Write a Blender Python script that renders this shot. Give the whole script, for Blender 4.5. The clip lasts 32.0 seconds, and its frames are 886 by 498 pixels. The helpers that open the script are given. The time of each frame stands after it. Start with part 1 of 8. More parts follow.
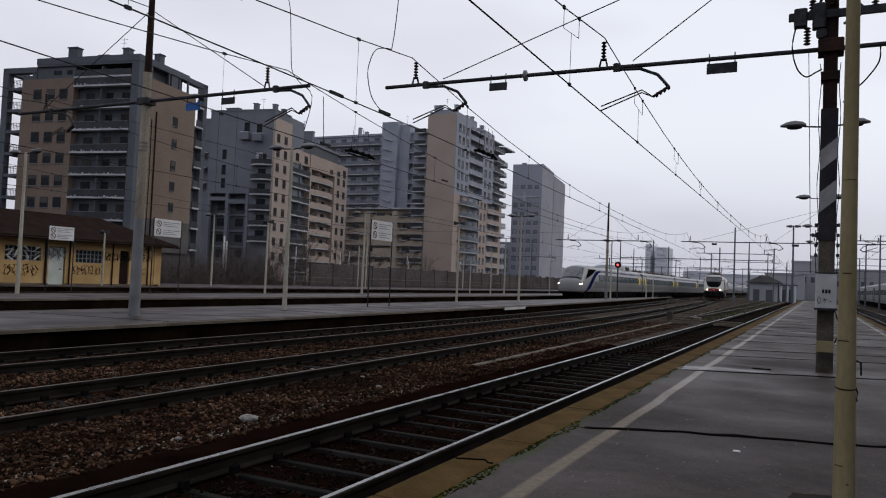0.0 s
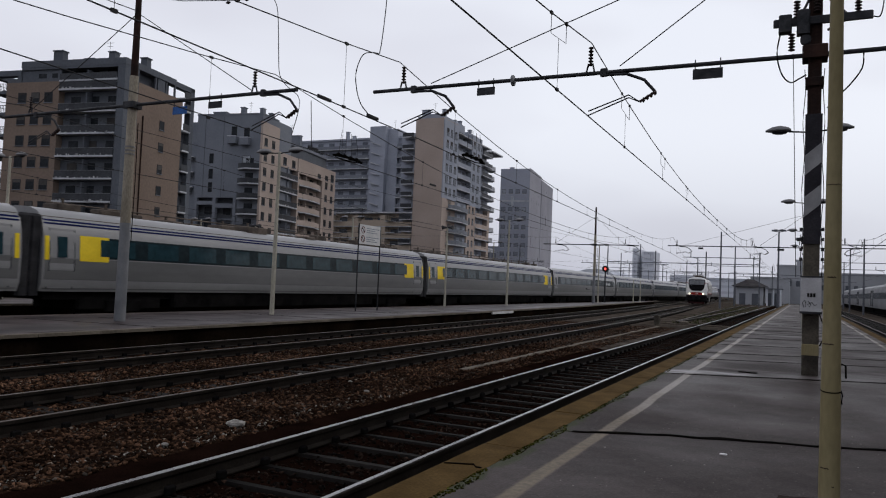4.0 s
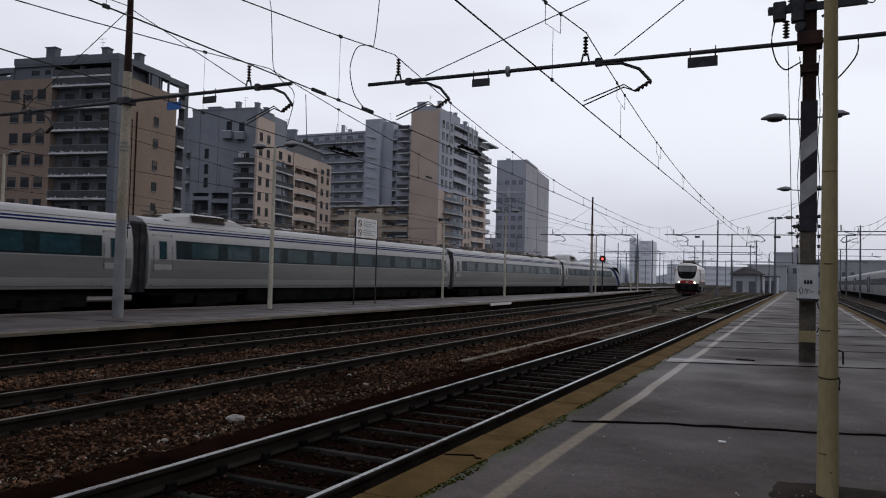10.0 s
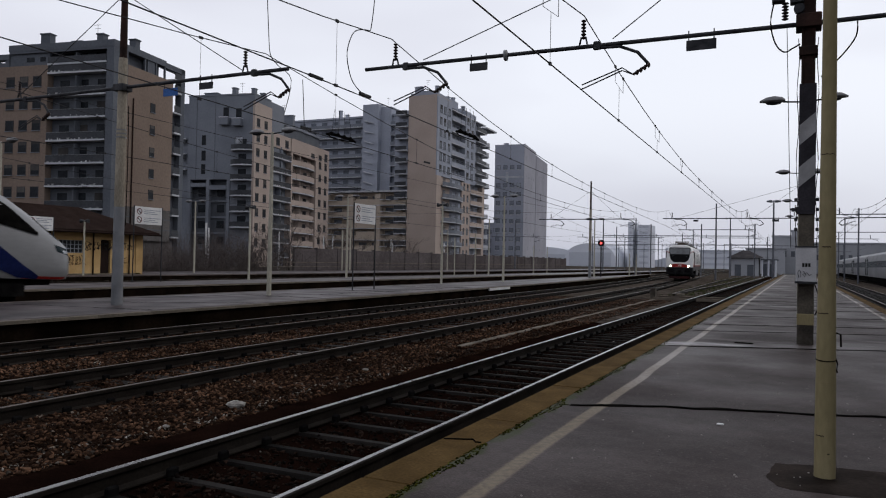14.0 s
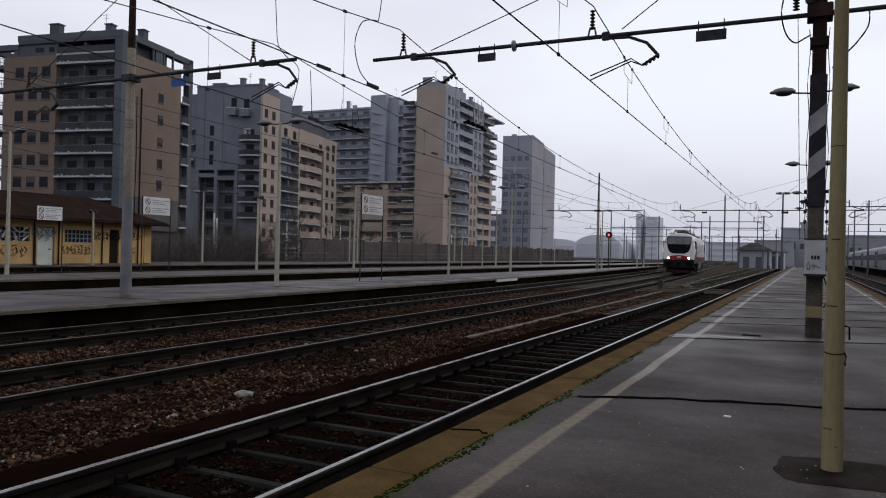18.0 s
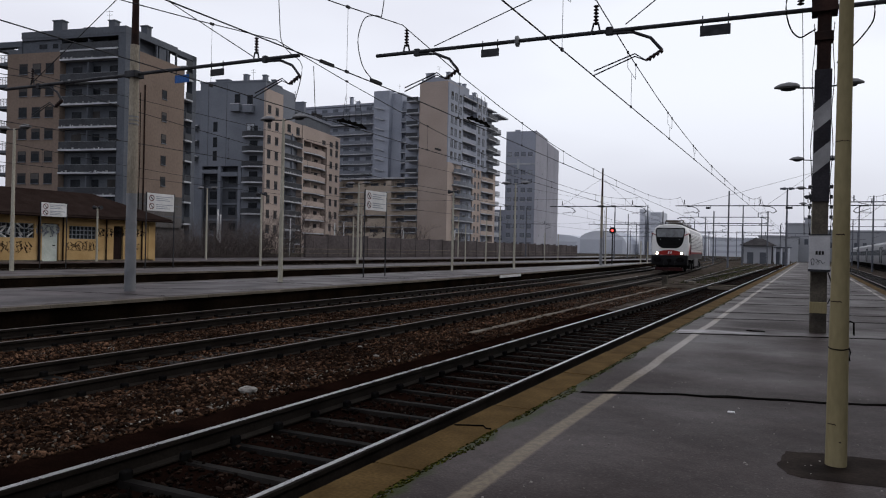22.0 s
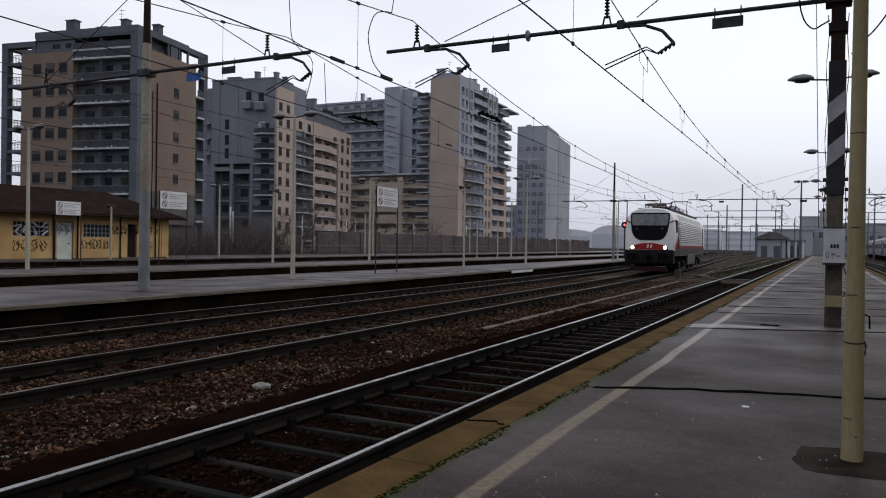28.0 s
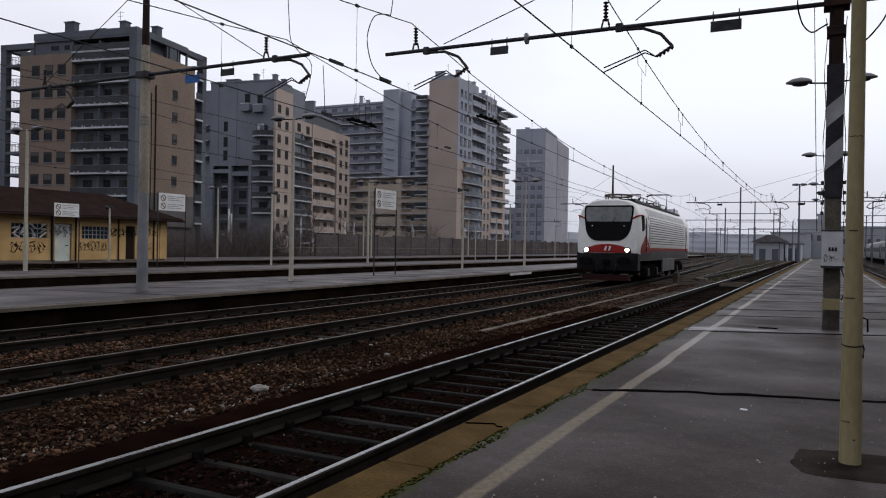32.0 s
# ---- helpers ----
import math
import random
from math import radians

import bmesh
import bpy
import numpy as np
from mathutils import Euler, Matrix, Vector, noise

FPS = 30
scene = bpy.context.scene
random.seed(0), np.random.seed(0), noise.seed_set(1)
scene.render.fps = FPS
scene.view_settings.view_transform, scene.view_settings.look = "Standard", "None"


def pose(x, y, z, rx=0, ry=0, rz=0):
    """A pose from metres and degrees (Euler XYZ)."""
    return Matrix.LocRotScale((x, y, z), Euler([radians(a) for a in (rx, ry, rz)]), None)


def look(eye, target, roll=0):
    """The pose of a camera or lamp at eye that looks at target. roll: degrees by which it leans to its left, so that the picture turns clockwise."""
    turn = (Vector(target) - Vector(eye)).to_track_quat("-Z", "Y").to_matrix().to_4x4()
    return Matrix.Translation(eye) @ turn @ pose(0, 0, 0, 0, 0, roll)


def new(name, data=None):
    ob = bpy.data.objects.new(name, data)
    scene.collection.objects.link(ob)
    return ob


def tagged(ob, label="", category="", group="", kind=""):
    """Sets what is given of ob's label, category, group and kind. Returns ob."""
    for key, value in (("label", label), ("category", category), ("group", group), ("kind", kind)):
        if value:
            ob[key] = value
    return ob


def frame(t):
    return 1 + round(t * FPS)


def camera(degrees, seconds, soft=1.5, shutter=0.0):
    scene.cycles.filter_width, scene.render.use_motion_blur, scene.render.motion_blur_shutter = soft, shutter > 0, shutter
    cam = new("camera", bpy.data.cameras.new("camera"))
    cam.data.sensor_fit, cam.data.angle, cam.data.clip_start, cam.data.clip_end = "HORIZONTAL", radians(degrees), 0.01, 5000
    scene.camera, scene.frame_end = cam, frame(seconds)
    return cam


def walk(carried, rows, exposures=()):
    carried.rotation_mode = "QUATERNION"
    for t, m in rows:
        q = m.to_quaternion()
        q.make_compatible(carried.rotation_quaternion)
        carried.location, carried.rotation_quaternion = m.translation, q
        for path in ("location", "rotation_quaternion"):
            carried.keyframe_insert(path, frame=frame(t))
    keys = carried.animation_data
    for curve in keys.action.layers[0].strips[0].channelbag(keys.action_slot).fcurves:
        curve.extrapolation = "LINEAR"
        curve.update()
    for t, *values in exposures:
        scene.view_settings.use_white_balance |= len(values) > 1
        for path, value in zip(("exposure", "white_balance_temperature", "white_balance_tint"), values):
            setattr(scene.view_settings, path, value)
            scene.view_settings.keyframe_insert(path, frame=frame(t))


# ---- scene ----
cam = camera(62.0, 32.0, soft=1.1, shutter=0.1)
walk(cam, [
    (0.0, pose(0, 0, 1.64, 92.258, -2.405, 26.842)),
    (0.5, pose(0, 0, 1.64, 92.478, -2.507, 26.794)),
    (1.0, pose(0, 0, 1.64, 92.681, -2.478, 26.606)),
    (1.5, pose(0, 0, 1.64, 92.960, -2.417, 26.283)),
    (2.0, pose(0, 0, 1.64, 92.938, -2.579, 26.028)),
    (2.5, pose(0, 0, 1.64, 92.823, -2.380, 25.982)),
    (3.0, pose(0, 0, 1.64, 92.625, -2.288, 26.312)),
    (3.5, pose(0, 0, 1.64, 92.619, -2.308, 26.146)),
    (5.5, pose(0, 0, 1.64, 92.691, -2.369, 25.485)),
    (6.0, pose(0, 0, 1.64, 92.757, -2.392, 25.482)),
    (6.5, pose(0, 0, 1.64, 92.828, -2.241, 25.574)),
    (7.0, pose(0, 0, 1.64, 92.913, -2.000, 25.564)),
    (7.5, pose(0, 0, 1.64, 92.588, -1.670, 25.616)),
    (8.0, pose(0, 0, 1.64, 92.600, -1.815, 25.678)),
    (8.5, pose(0, 0, 1.64, 92.308, -1.694, 25.491)),
    (9.0, pose(0, 0, 1.64, 92.058, -1.629, 25.313)),
    (9.5, pose(0, 0, 1.64, 92.025, -1.360, 25.736)),
    (10.0, pose(0, 0, 1.64, 92.030, -1.511, 25.722)),
    (10.5, pose(0, 0, 1.64, 91.902, -1.433, 25.322)),
    (11.0, pose(0, 0, 1.64, 91.410, -1.444, 25.666)),
    (11.5, pose(0, 0, 1.64, 91.262, -1.258, 25.490)),
    (12.0, pose(0, 0, 1.64, 91.240, -1.097, 25.764)),
    (12.5, pose(0, 0, 1.64, 91.484, -1.085, 25.695)),
    (13.0, pose(0, 0, 1.64, 91.359, -1.218, 25.540)),
    (13.5, pose(0, 0, 1.64, 91.096, -1.183, 25.501)),
    (14.0, pose(0, 0, 1.64, 90.890, -1.158, 25.625)),
    (14.5, pose(0, 0, 1.64, 90.754, -1.161, 25.642)),
    (16.5, pose(0, 0, 1.64, 90.536, -1.304, 26.363)),
    (17.0, pose(0, 0, 1.64, 90.354, -1.457, 26.377)),
    (17.5, pose(0, 0, 1.64, 90.306, -1.418, 26.233)),
    (18.0, pose(0, 0, 1.64, 90.188, -1.358, 26.192)),
    (18.5, pose(0, 0, 1.64, 89.926, -1.446, 26.523)),
    (19.0, pose(0, 0, 1.64, 89.892, -1.263, 26.680)),
    (19.5, pose(0, 0, 1.64, 89.933, -1.357, 26.497)),
    (20.0, pose(0, 0, 1.64, 89.966, -1.301, 26.424)),
    (20.5, pose(0, 0, 1.64, 89.967, -1.284, 26.146)),
    (21.0, pose(0, 0, 1.64, 89.946, -1.306, 26.424)),
    (21.5, pose(0, 0, 1.64, 89.896, -1.263, 26.413)),
    (22.0, pose(0, 0, 1.64, 89.862, -1.283, 26.462)),
    (22.5, pose(0, 0, 1.64, 89.879, -1.059, 26.391)),
    (23.0, pose(0, 0, 1.64, 89.900, -0.942, 26.880)),
    (23.5, pose(0, 0, 1.64, 90.033, -0.598, 27.232)),
    (24.0, pose(0, 0, 1.64, 90.000, -0.669, 27.602)),
    (24.5, pose(0, 0, 1.64, 89.867, -0.743, 27.626)),
    (25.0, pose(0, 0, 1.64, 89.905, -0.851, 27.512)),
    (25.5, pose(0, 0, 1.64, 89.621, -0.980, 27.559)),
    (27.5, pose(0, 0, 1.64, 89.413, -0.865, 27.249)),
    (28.0, pose(0, 0, 1.64, 89.514, -0.907, 27.370)),
    (28.5, pose(0, 0, 1.64, 89.332, -0.878, 27.152)),
    (29.0, pose(0, 0, 1.64, 89.120, -0.911, 27.142)),
    (29.5, pose(0, 0, 1.64, 89.205, -0.839, 27.249)),
    (30.0, pose(0, 0, 1.64, 89.502, -0.773, 27.451)),
    (30.5, pose(0, 0, 1.64, 89.596, -0.762, 27.458)),
    (31.0, pose(0, 0, 1.64, 89.580, -0.898, 27.309)),
    (31.5, pose(0, 0, 1.64, 89.572, -0.988, 27.218)),
    (32.0, pose(0, 0, 1.64, 89.704, -1.000, 27.254)),
], [(0.0, 0.0), (4.0, 0.01), (10.0, 0.05), (19.0, 0.1), (28.0, 0.2), (32.0, 0.2)])


# ---------------------------------------------------------------- world and light
def sky_world():
    w = bpy.data.worlds.new("overcast_sky")
    scene.world = w
    w.use_nodes = True
    nt = w.node_tree
    N, L = nt.nodes, nt.links
    N.clear()
    out = N.new("ShaderNodeOutputWorld")
    bg = N.new("ShaderNodeBackground")
    sky = N.new("ShaderNodeTexSky")
    sky.sky_type, sky.sun_disc = "NISHITA", False
    sky.sun_elevation, sky.sun_rotation = radians(32), radians(50)
    sky.dust_density, sky.air_density = 3.0, 1.2
    dim = N.new("ShaderNodeVectorMath"); dim.operation = "SCALE"; dim.inputs["Scale"].default_value = 0.10
    tc = N.new("ShaderNodeTexCoord")
    mp = N.new("ShaderNodeMapping"); mp.inputs["Scale"].default_value = (1.0, 1.0, 3.0)
    nz = N.new("ShaderNodeTexNoise"); nz.inputs["Scale"].default_value = 1.6; nz.inputs["Detail"].default_value = 3
    ramp = N.new("ShaderNodeValToRGB")
    ramp.color_ramp.elements[0].position, ramp.color_ramp.elements[0].color = 0.20, (0.60, 0.585, 0.675, 1)
    ramp.color_ramp.elements[1].position, ramp.color_ramp.elements[1].color = 0.67, (0.89, 0.915, 1.0, 1)
    mix = N.new("ShaderNodeMix"); mix.data_type = "RGBA"; mix.inputs["Factor"].default_value = 0.90
    L.new(tc.outputs["Generated"], mp.inputs["Vector"]); L.new(mp.outputs["Vector"], nz.inputs["Vector"])
    side = N.new("ShaderNodeVectorMath"); side.operation = "DOT_PRODUCT"; side.inputs[1].default_value = (0.62, 0.45, 0.35)
    L.new(tc.outputs["Generated"], side.inputs[0])
    lift = N.new("ShaderNodeMath"); lift.operation = "MULTIPLY_ADD"; lift.inputs[1].default_value = 0.14
    L.new(side.outputs["Value"], lift.inputs[0]); L.new(nz.outputs["Fac"], lift.inputs[2])
    L.new(lift.outputs["Value"], ramp.inputs["Fac"])
    L.new(sky.outputs["Color"], dim.inputs[0])
    L.new(dim.outputs["Vector"], mix.inputs["A"]); L.new(ramp.outputs["Color"], mix.inputs["B"])
    sep = N.new("ShaderNodeSeparateXYZ"); L.new(tc.outputs["Generated"], sep.inputs[0])
    up = N.new("ShaderNodeMapRange"); up.interpolation_type = "SMOOTHSTEP"; up.inputs["From Min"].default_value, up.inputs["From Max"].default_value = 0.0, 0.22
    L.new(sep.outputs["Z"], up.inputs["Value"])
    low = N.new("ShaderNodeMix"); low.data_type = "RGBA"; low.inputs["A"].default_value, low.inputs["B"].default_value = (0.72, 0.725, 0.765, 1), (1, 1, 1, 1)
    L.new(up.outputs["Result"], low.inputs["Factor"])
    murk = N.new("ShaderNodeMix"); murk.data_type = "RGBA"; murk.blend_type = "MULTIPLY"; murk.inputs["Factor"].default_value = 1.0
    L.new(mix.outputs["Result"], murk.inputs["A"]); L.new(low.outputs["Result"], murk.inputs["B"])
    L.new(murk.outputs["Result"], bg.inputs["Color"]); L.new(bg.outputs["Background"], out.inputs["Surface"])
    bg.inputs["Strength"].default_value = 1.0
    sun = new("sun", bpy.data.lights.new("sun", "SUN"))
    sun.data.energy, sun.data.angle, sun.data.color = 0.5, radians(25), (1.0, 0.95, 0.88)
    sun.matrix_world = look((60, 50, 70), (0, 0, 0))


sky_world()


# ---------------------------------------------------------------- materials
def surf(name, a, b, rough=0.8, metal=0.0, scale=1.5, fine=30.0, bump=0.25, depth=0.01, rough2=None, island=0.0, obj=0.0, spec=0.10, stretch=(1, 1, 1), grain=0.22):
    """Two colours mixed by a coarse noise, with a fine grain and relief; island / obj: random value per loose piece / per object."""
    m = bpy.data.materials.new(name)
    m.use_nodes = True
    N, L = m.node_tree.nodes, m.node_tree.links
    p = N["Principled BSDF"]
    tc = N.new("ShaderNodeTexCoord")
    mp = N.new("ShaderNodeMapping"); mp.inputs["Scale"].default_value = stretch
    L.new(tc.outputs["Object"], mp.inputs["Vector"])
    n1 = N.new("ShaderNodeTexNoise"); n1.inputs["Scale"].default_value = scale; n1.inputs["Detail"].default_value = 5
    n2 = N.new("ShaderNodeTexNoise"); n2.inputs["Scale"].default_value = fine; n2.inputs["Detail"].default_value = 3
    for n in (n1, n2):
        L.new(mp.outputs["Vector"], n.inputs["Vector"])
    r = N.new("ShaderNodeValToRGB")
    r.color_ramp.elements[0].position, r.color_ramp.elements[0].color = 0.35, (*a, 1)
    r.color_ramp.elements[1].position, r.color_ramp.elements[1].color = 0.65, (*b, 1)
    L.new(n1.outputs["Fac"], r.inputs["Fac"])
    hsv = N.new("ShaderNodeHueSaturation")
    L.new(r.outputs["Color"], hsv.inputs["Color"])
    v = N.new("ShaderNodeMapRange"); v.inputs["From Min"].default_value, v.inputs["From Max"].default_value = 0.3, 0.7
    v.inputs["To Min"].default_value, v.inputs["To Max"].default_value = 1 - grain, 1 + grain
    L.new(n2.outputs["Fac"], v.inputs["Value"])
    val = v.outputs["Result"]
    for amount, node, sock in ((island, "ShaderNodeNewGeometry", "Random Per Island"), (obj, "ShaderNodeObjectInfo", "Random")):
        if amount:
            g = N.new(node)
            q = N.new("ShaderNodeMapRange"); q.inputs["To Min"].default_value, q.inputs["To Max"].default_value = 1 - amount, 1 + amount
            if amount > 1:
                w = N.new("ShaderNodeMath"); w.operation, w.inputs[1].default_value = "POWER", 3.0
                q.inputs["To Min"].default_value, q.inputs["To Max"].default_value = 0.35, 1 + amount
                L.new(g.outputs[sock], w.inputs[0]); L.new(w.outputs["Value"], q.inputs["Value"])
            else:
                L.new(g.outputs[sock], q.inputs["Value"])
            k = N.new("ShaderNodeMath"); k.operation = "MULTIPLY"
            L.new(val, k.inputs[0]); L.new(q.outputs["Result"], k.inputs[1])
            val = k.outputs["Value"]
    L.new(val, hsv.inputs["Value"])
    L.new(hsv.outputs["Color"], p.inputs["Base Color"])
    p.inputs["Metallic"].default_value, p.inputs["Specular IOR Level"].default_value = metal, spec
    rr = N.new("ShaderNodeMapRange"); rr.inputs["From Min"].default_value, rr.inputs["From Max"].default_value = 0.35, 0.65
    rr.inputs["To Min"].default_value, rr.inputs["To Max"].default_value = rough, rough if rough2 is None else rough2
    L.new(n1.outputs["Fac"], rr.inputs["Value"]); L.new(rr.outputs["Result"], p.inputs["Roughness"])
    if bump:
        bp = N.new("ShaderNodeBump"); bp.inputs["Strength"].default_value, bp.inputs["Distance"].default_value = bump, depth
        L.new(n2.outputs["Fac"], bp.inputs["Height"]); L.new(bp.outputs["Normal"], p.inputs["Normal"])
    return m


def glow(name, col, strength):
    m = bpy.data.materials.new(name)
    m.use_nodes = True
    p = m.node_tree.nodes["Principled BSDF"]
    p.inputs["Base Color"].default_value = (*col, 1)
    p.inputs["Emission Color"].default_value, p.inputs["Emission Strength"].default_value = (*col, 1), strength
    return m


def g3(v, warm=0.0):
    return (v * (1 + warm), v, v * (1 - warm))


M_ASPHALT = surf("worn_asphalt", (0.036, 0.0282, 0.0266), (0.056, 0.0445, 0.042), 0.62, 0, 0.55, 60, 0.35, 0.006, rough2=0.42, spec=0.035)


def wear_and_sheen(m):
    """Worn safety lines, trodden strip, moss and cross bands on the platform's asphalt, with sky glints and sheen
    painted in.
    """
    N, L = m.node_tree.nodes, m.node_tree.links
    p = N["Principled BSDF"]
    tc = N.new("ShaderNodeTexCoord")
    sep = N.new("ShaderNodeSeparateXYZ"); L.new(tc.outputs["Object"], sep.inputs[0])

    def calc(op, a, b=0.0):
        n = N.new("ShaderNodeMath"); n.operation = op
        for k, v in enumerate((a, b)):
            if isinstance(v, (int, float)):
                n.inputs[k].default_value = v
            else:
                L.new(v, n.inputs[k])
        return n.outputs["Value"]

    def ease(v, a, b, c=0.0, d=1.0):
        n = N.new("ShaderNodeMapRange"); n.interpolation_type = "SMOOTHSTEP"
        for k, q in zip(("From Min", "From Max", "To Min", "To Max"), (a, b, c, d)):
            n.inputs[k].default_value = q
        L.new(v, n.inputs["Value"])
        return n.outputs["Result"]

    def cloud(scale, stretch=(1, 1, 1)):
        mp = N.new("ShaderNodeMapping"); mp.inputs["Scale"].default_value = stretch
        n = N.new("ShaderNodeTexNoise"); n.inputs["Scale"].default_value, n.inputs["Detail"].default_value = scale, 5
        L.new(tc.outputs["Object"], mp.inputs["Vector"]); L.new(mp.outputs["Vector"], n.inputs["Vector"])
        return n.outputs["Fac"]

    def tint(colour, fac, rgb, mode="MIX"):
        n = N.new("ShaderNodeMix"); n.data_type, n.blend_type = "RGBA", mode
        n.inputs["B"].default_value = (*rgb, 1)
        L.new(colour, n.inputs["A"]); L.new(fac, n.inputs["Factor"])
        return n.outputs["Result"]
    x, y = sep.outputs["X"], sep.outputs["Y"]
    patchy, slow = cloud(19.0), cloud(0.9)
    wob = calc("MULTIPLY", calc("SUBTRACT", cloud(0.5), 0.5), 0.10)
    col = p.inputs["Base Color"].links[0].from_socket
    col = tint(col, ease(cloud(1.0, (0.12, 1.7, 1)), 0.42, 0.62, 0.0, 0.55), (0.52, 0.49, 0.48), "MULTIPLY")
    # pale streaks beyond y = 8: wet sky glints painted into the colour
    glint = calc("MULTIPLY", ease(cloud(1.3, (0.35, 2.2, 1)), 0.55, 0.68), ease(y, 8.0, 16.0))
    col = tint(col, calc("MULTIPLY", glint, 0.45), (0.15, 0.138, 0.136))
    col = tint(col, ease(cloud(9.0), 0.38, 0.62, 0.0, 0.45), (0.6, 0.58, 0.57), "MULTIPLY")
    col = tint(col, ease(cloud(38.0), 0.57, 0.72, 0.0, 0.35), (0.12, 0.104, 0.098))
    ragged = calc("ADD", calc("ABSOLUTE", calc("ADD", x, 2.09)), calc("MULTIPLY", calc("SUBTRACT", cloud(3.2), 0.5), 0.30))
    green = calc("MULTIPLY", ease(ragged, 0.03, 0.10, 1.0, 0.0), calc("MULTIPLY", ease(cloud(5.0), 0.34, 0.46), ease(y, 10.0, 24.0, 1.0, 0.45)))
    col = tint(col, calc("MULTIPLY", green, 0.95), (0.024, 0.029, 0.007))
    for x0, half, soft, amount in ((-1.69, 0.058, 0.016, 0.95), (2.20, 0.05, 0.022, 0.6)):
        d = calc("ABSOLUTE", calc("ADD", calc("SUBTRACT", x, x0), wob))
        edge = calc("ADD", d, calc("MULTIPLY", calc("SUBTRACT", patchy, 0.5), 0.055))
        line = calc("MULTIPLY", ease(edge, half - soft, half + soft, 1.0, 0.0), ease(patchy, 0.3, 0.7, 0.55, 1.0))
        # trodden strip beside the line, with sky sheen painted in as it recedes
        trodden_sheen = calc("MULTIPLY", calc("MULTIPLY", ease(d, 0.08, 0.75, 1.0, 0.0), ease(y, 7.0, 13.0)), ease(slow, 0.40, 0.65, 0.05, 0.6))
        col = tint(col, calc("MULTIPLY", trodden_sheen, 0.55), (0.145, 0.133, 0.13))
        col = tint(col, calc("MULTIPLY", line, amount), (0.165, 0.135, 0.096))
        # the far line whitens: wet glints painted over its colour
        worn = calc("MULTIPLY", calc("MULTIPLY", line, ease(y, 6.0, 11.0)), ease(slow, 0.32, 0.55, 0.35, 1.0))
        col = tint(col, calc("MULTIPLY", worn, 0.8), (0.34, 0.32, 0.305))
    # glare behind one joint: a sky reflection painted as a pale band
    joint_glare = calc("MULTIPLY", calc("MULTIPLY", ease(calc("ABSOLUTE", calc("SUBTRACT", y, calc("ADD", calc("MULTIPLY", x, 0.42), 14.25))), 0.10, 0.5, 1.0, 0.0), ease(x, -1.1, -0.2, 1.0, 0.12)), ease(cloud(2.2, (0.5, 1.6, 1)), 0.35, 0.62))
    col = tint(col, calc("MULTIPLY", joint_glare, 0.95), (0.33, 0.32, 0.32))
    L.new(col, p.inputs["Base Color"])
    return m


wear_and_sheen(M_ASPHALT)
M_ASPHALT2 = surf("pale_platform_asphalt", (0.0195, 0.0150, 0.0152), (0.0580, 0.0450, 0.0460), 0.5, 0, 0.7, 30, 0.4, 0.006, rough2=0.36, spec=0.13)
M_DAMP = surf("damp_brown_asphalt", (0.0105, 0.0076, 0.0060), (0.0270, 0.0208, 0.0172), 0.85, 0, 3.5, 40, 0.4, 0.006, spec=0.03)
M_TAR = surf("black_tar_joint", (0.003, 0.003, 0.003), (0.007, 0.0065, 0.006), 0.7, 0, 6, 60, 0.5, 0.005, spec=0.0)
M_COPING = surf("ochre_worn_coping", (0.0510, 0.0312, 0.0112), (0.0930, 0.0590, 0.0225), 0.92, 0, 2.2, 45, 0.3, 0.006, obj=0.1, spec=0.03)
M_KERB = surf("dirty_kerb_stone", (0.085, 0.073, 0.058), (0.16, 0.138, 0.11), 0.85, 0, 1.3, 30, 0.3, 0.006, obj=0.12)
M_KERBTOP = surf("trodden_kerb_stone", (0.052, 0.042, 0.039), (0.105, 0.086, 0.079), 0.7, 0, 1.3, 30, 0.3, 0.006, obj=0.25)
M_PLATSIDE = surf("near_black_platform_wall", (0.0032, 0.0024, 0.0018), (0.0120, 0.0082, 0.0058), 0.9, 0, 0.9, 12, 0.4, 0.02, spec=0.0)
# paler than the near bed, toned like the average of its stones
M_BALLASTFAR = surf("pale_brown_ballast", (0.0280, 0.0225, 0.0185), (0.0740, 0.0630, 0.0530), 0.95, 0, 0.9, 9.0, 0.9, 0.03, spec=0.0, grain=0.5)
# bed far darker than its stones: shade of the gaps is in the colour
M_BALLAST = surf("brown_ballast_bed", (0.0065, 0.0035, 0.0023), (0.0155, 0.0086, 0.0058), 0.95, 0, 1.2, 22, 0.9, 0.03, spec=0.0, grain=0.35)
M_STONE = surf("brown_ballast_stone", (0.0110, 0.0056, 0.0033), (0.0420, 0.0228, 0.0138), 0.9, 0, 0.8, 60, 0.4, 0.004, grain=0.3, spec=0.03, island=3.2)
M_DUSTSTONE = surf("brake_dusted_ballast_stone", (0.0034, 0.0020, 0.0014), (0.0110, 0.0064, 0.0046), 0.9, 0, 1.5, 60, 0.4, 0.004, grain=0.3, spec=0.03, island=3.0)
M_GREYSTONE = surf("grey_brown_ballast_stone", (0.045, 0.036, 0.029), (0.105, 0.088, 0.072), 0.85, 0, 0.8, 60, 0.4, 0.004, grain=0.3, spec=0.05, island=1.6)
M_MOSS = surf("damp_green_moss", (0.010, 0.011, 0.003), (0.036, 0.037, 0.008), 0.95, 0, 9.0, 60, 0.6, 0.006, spec=0.0, grain=0.4, island=1.2)
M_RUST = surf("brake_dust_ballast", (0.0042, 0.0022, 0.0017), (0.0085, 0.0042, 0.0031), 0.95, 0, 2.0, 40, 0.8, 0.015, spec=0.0)
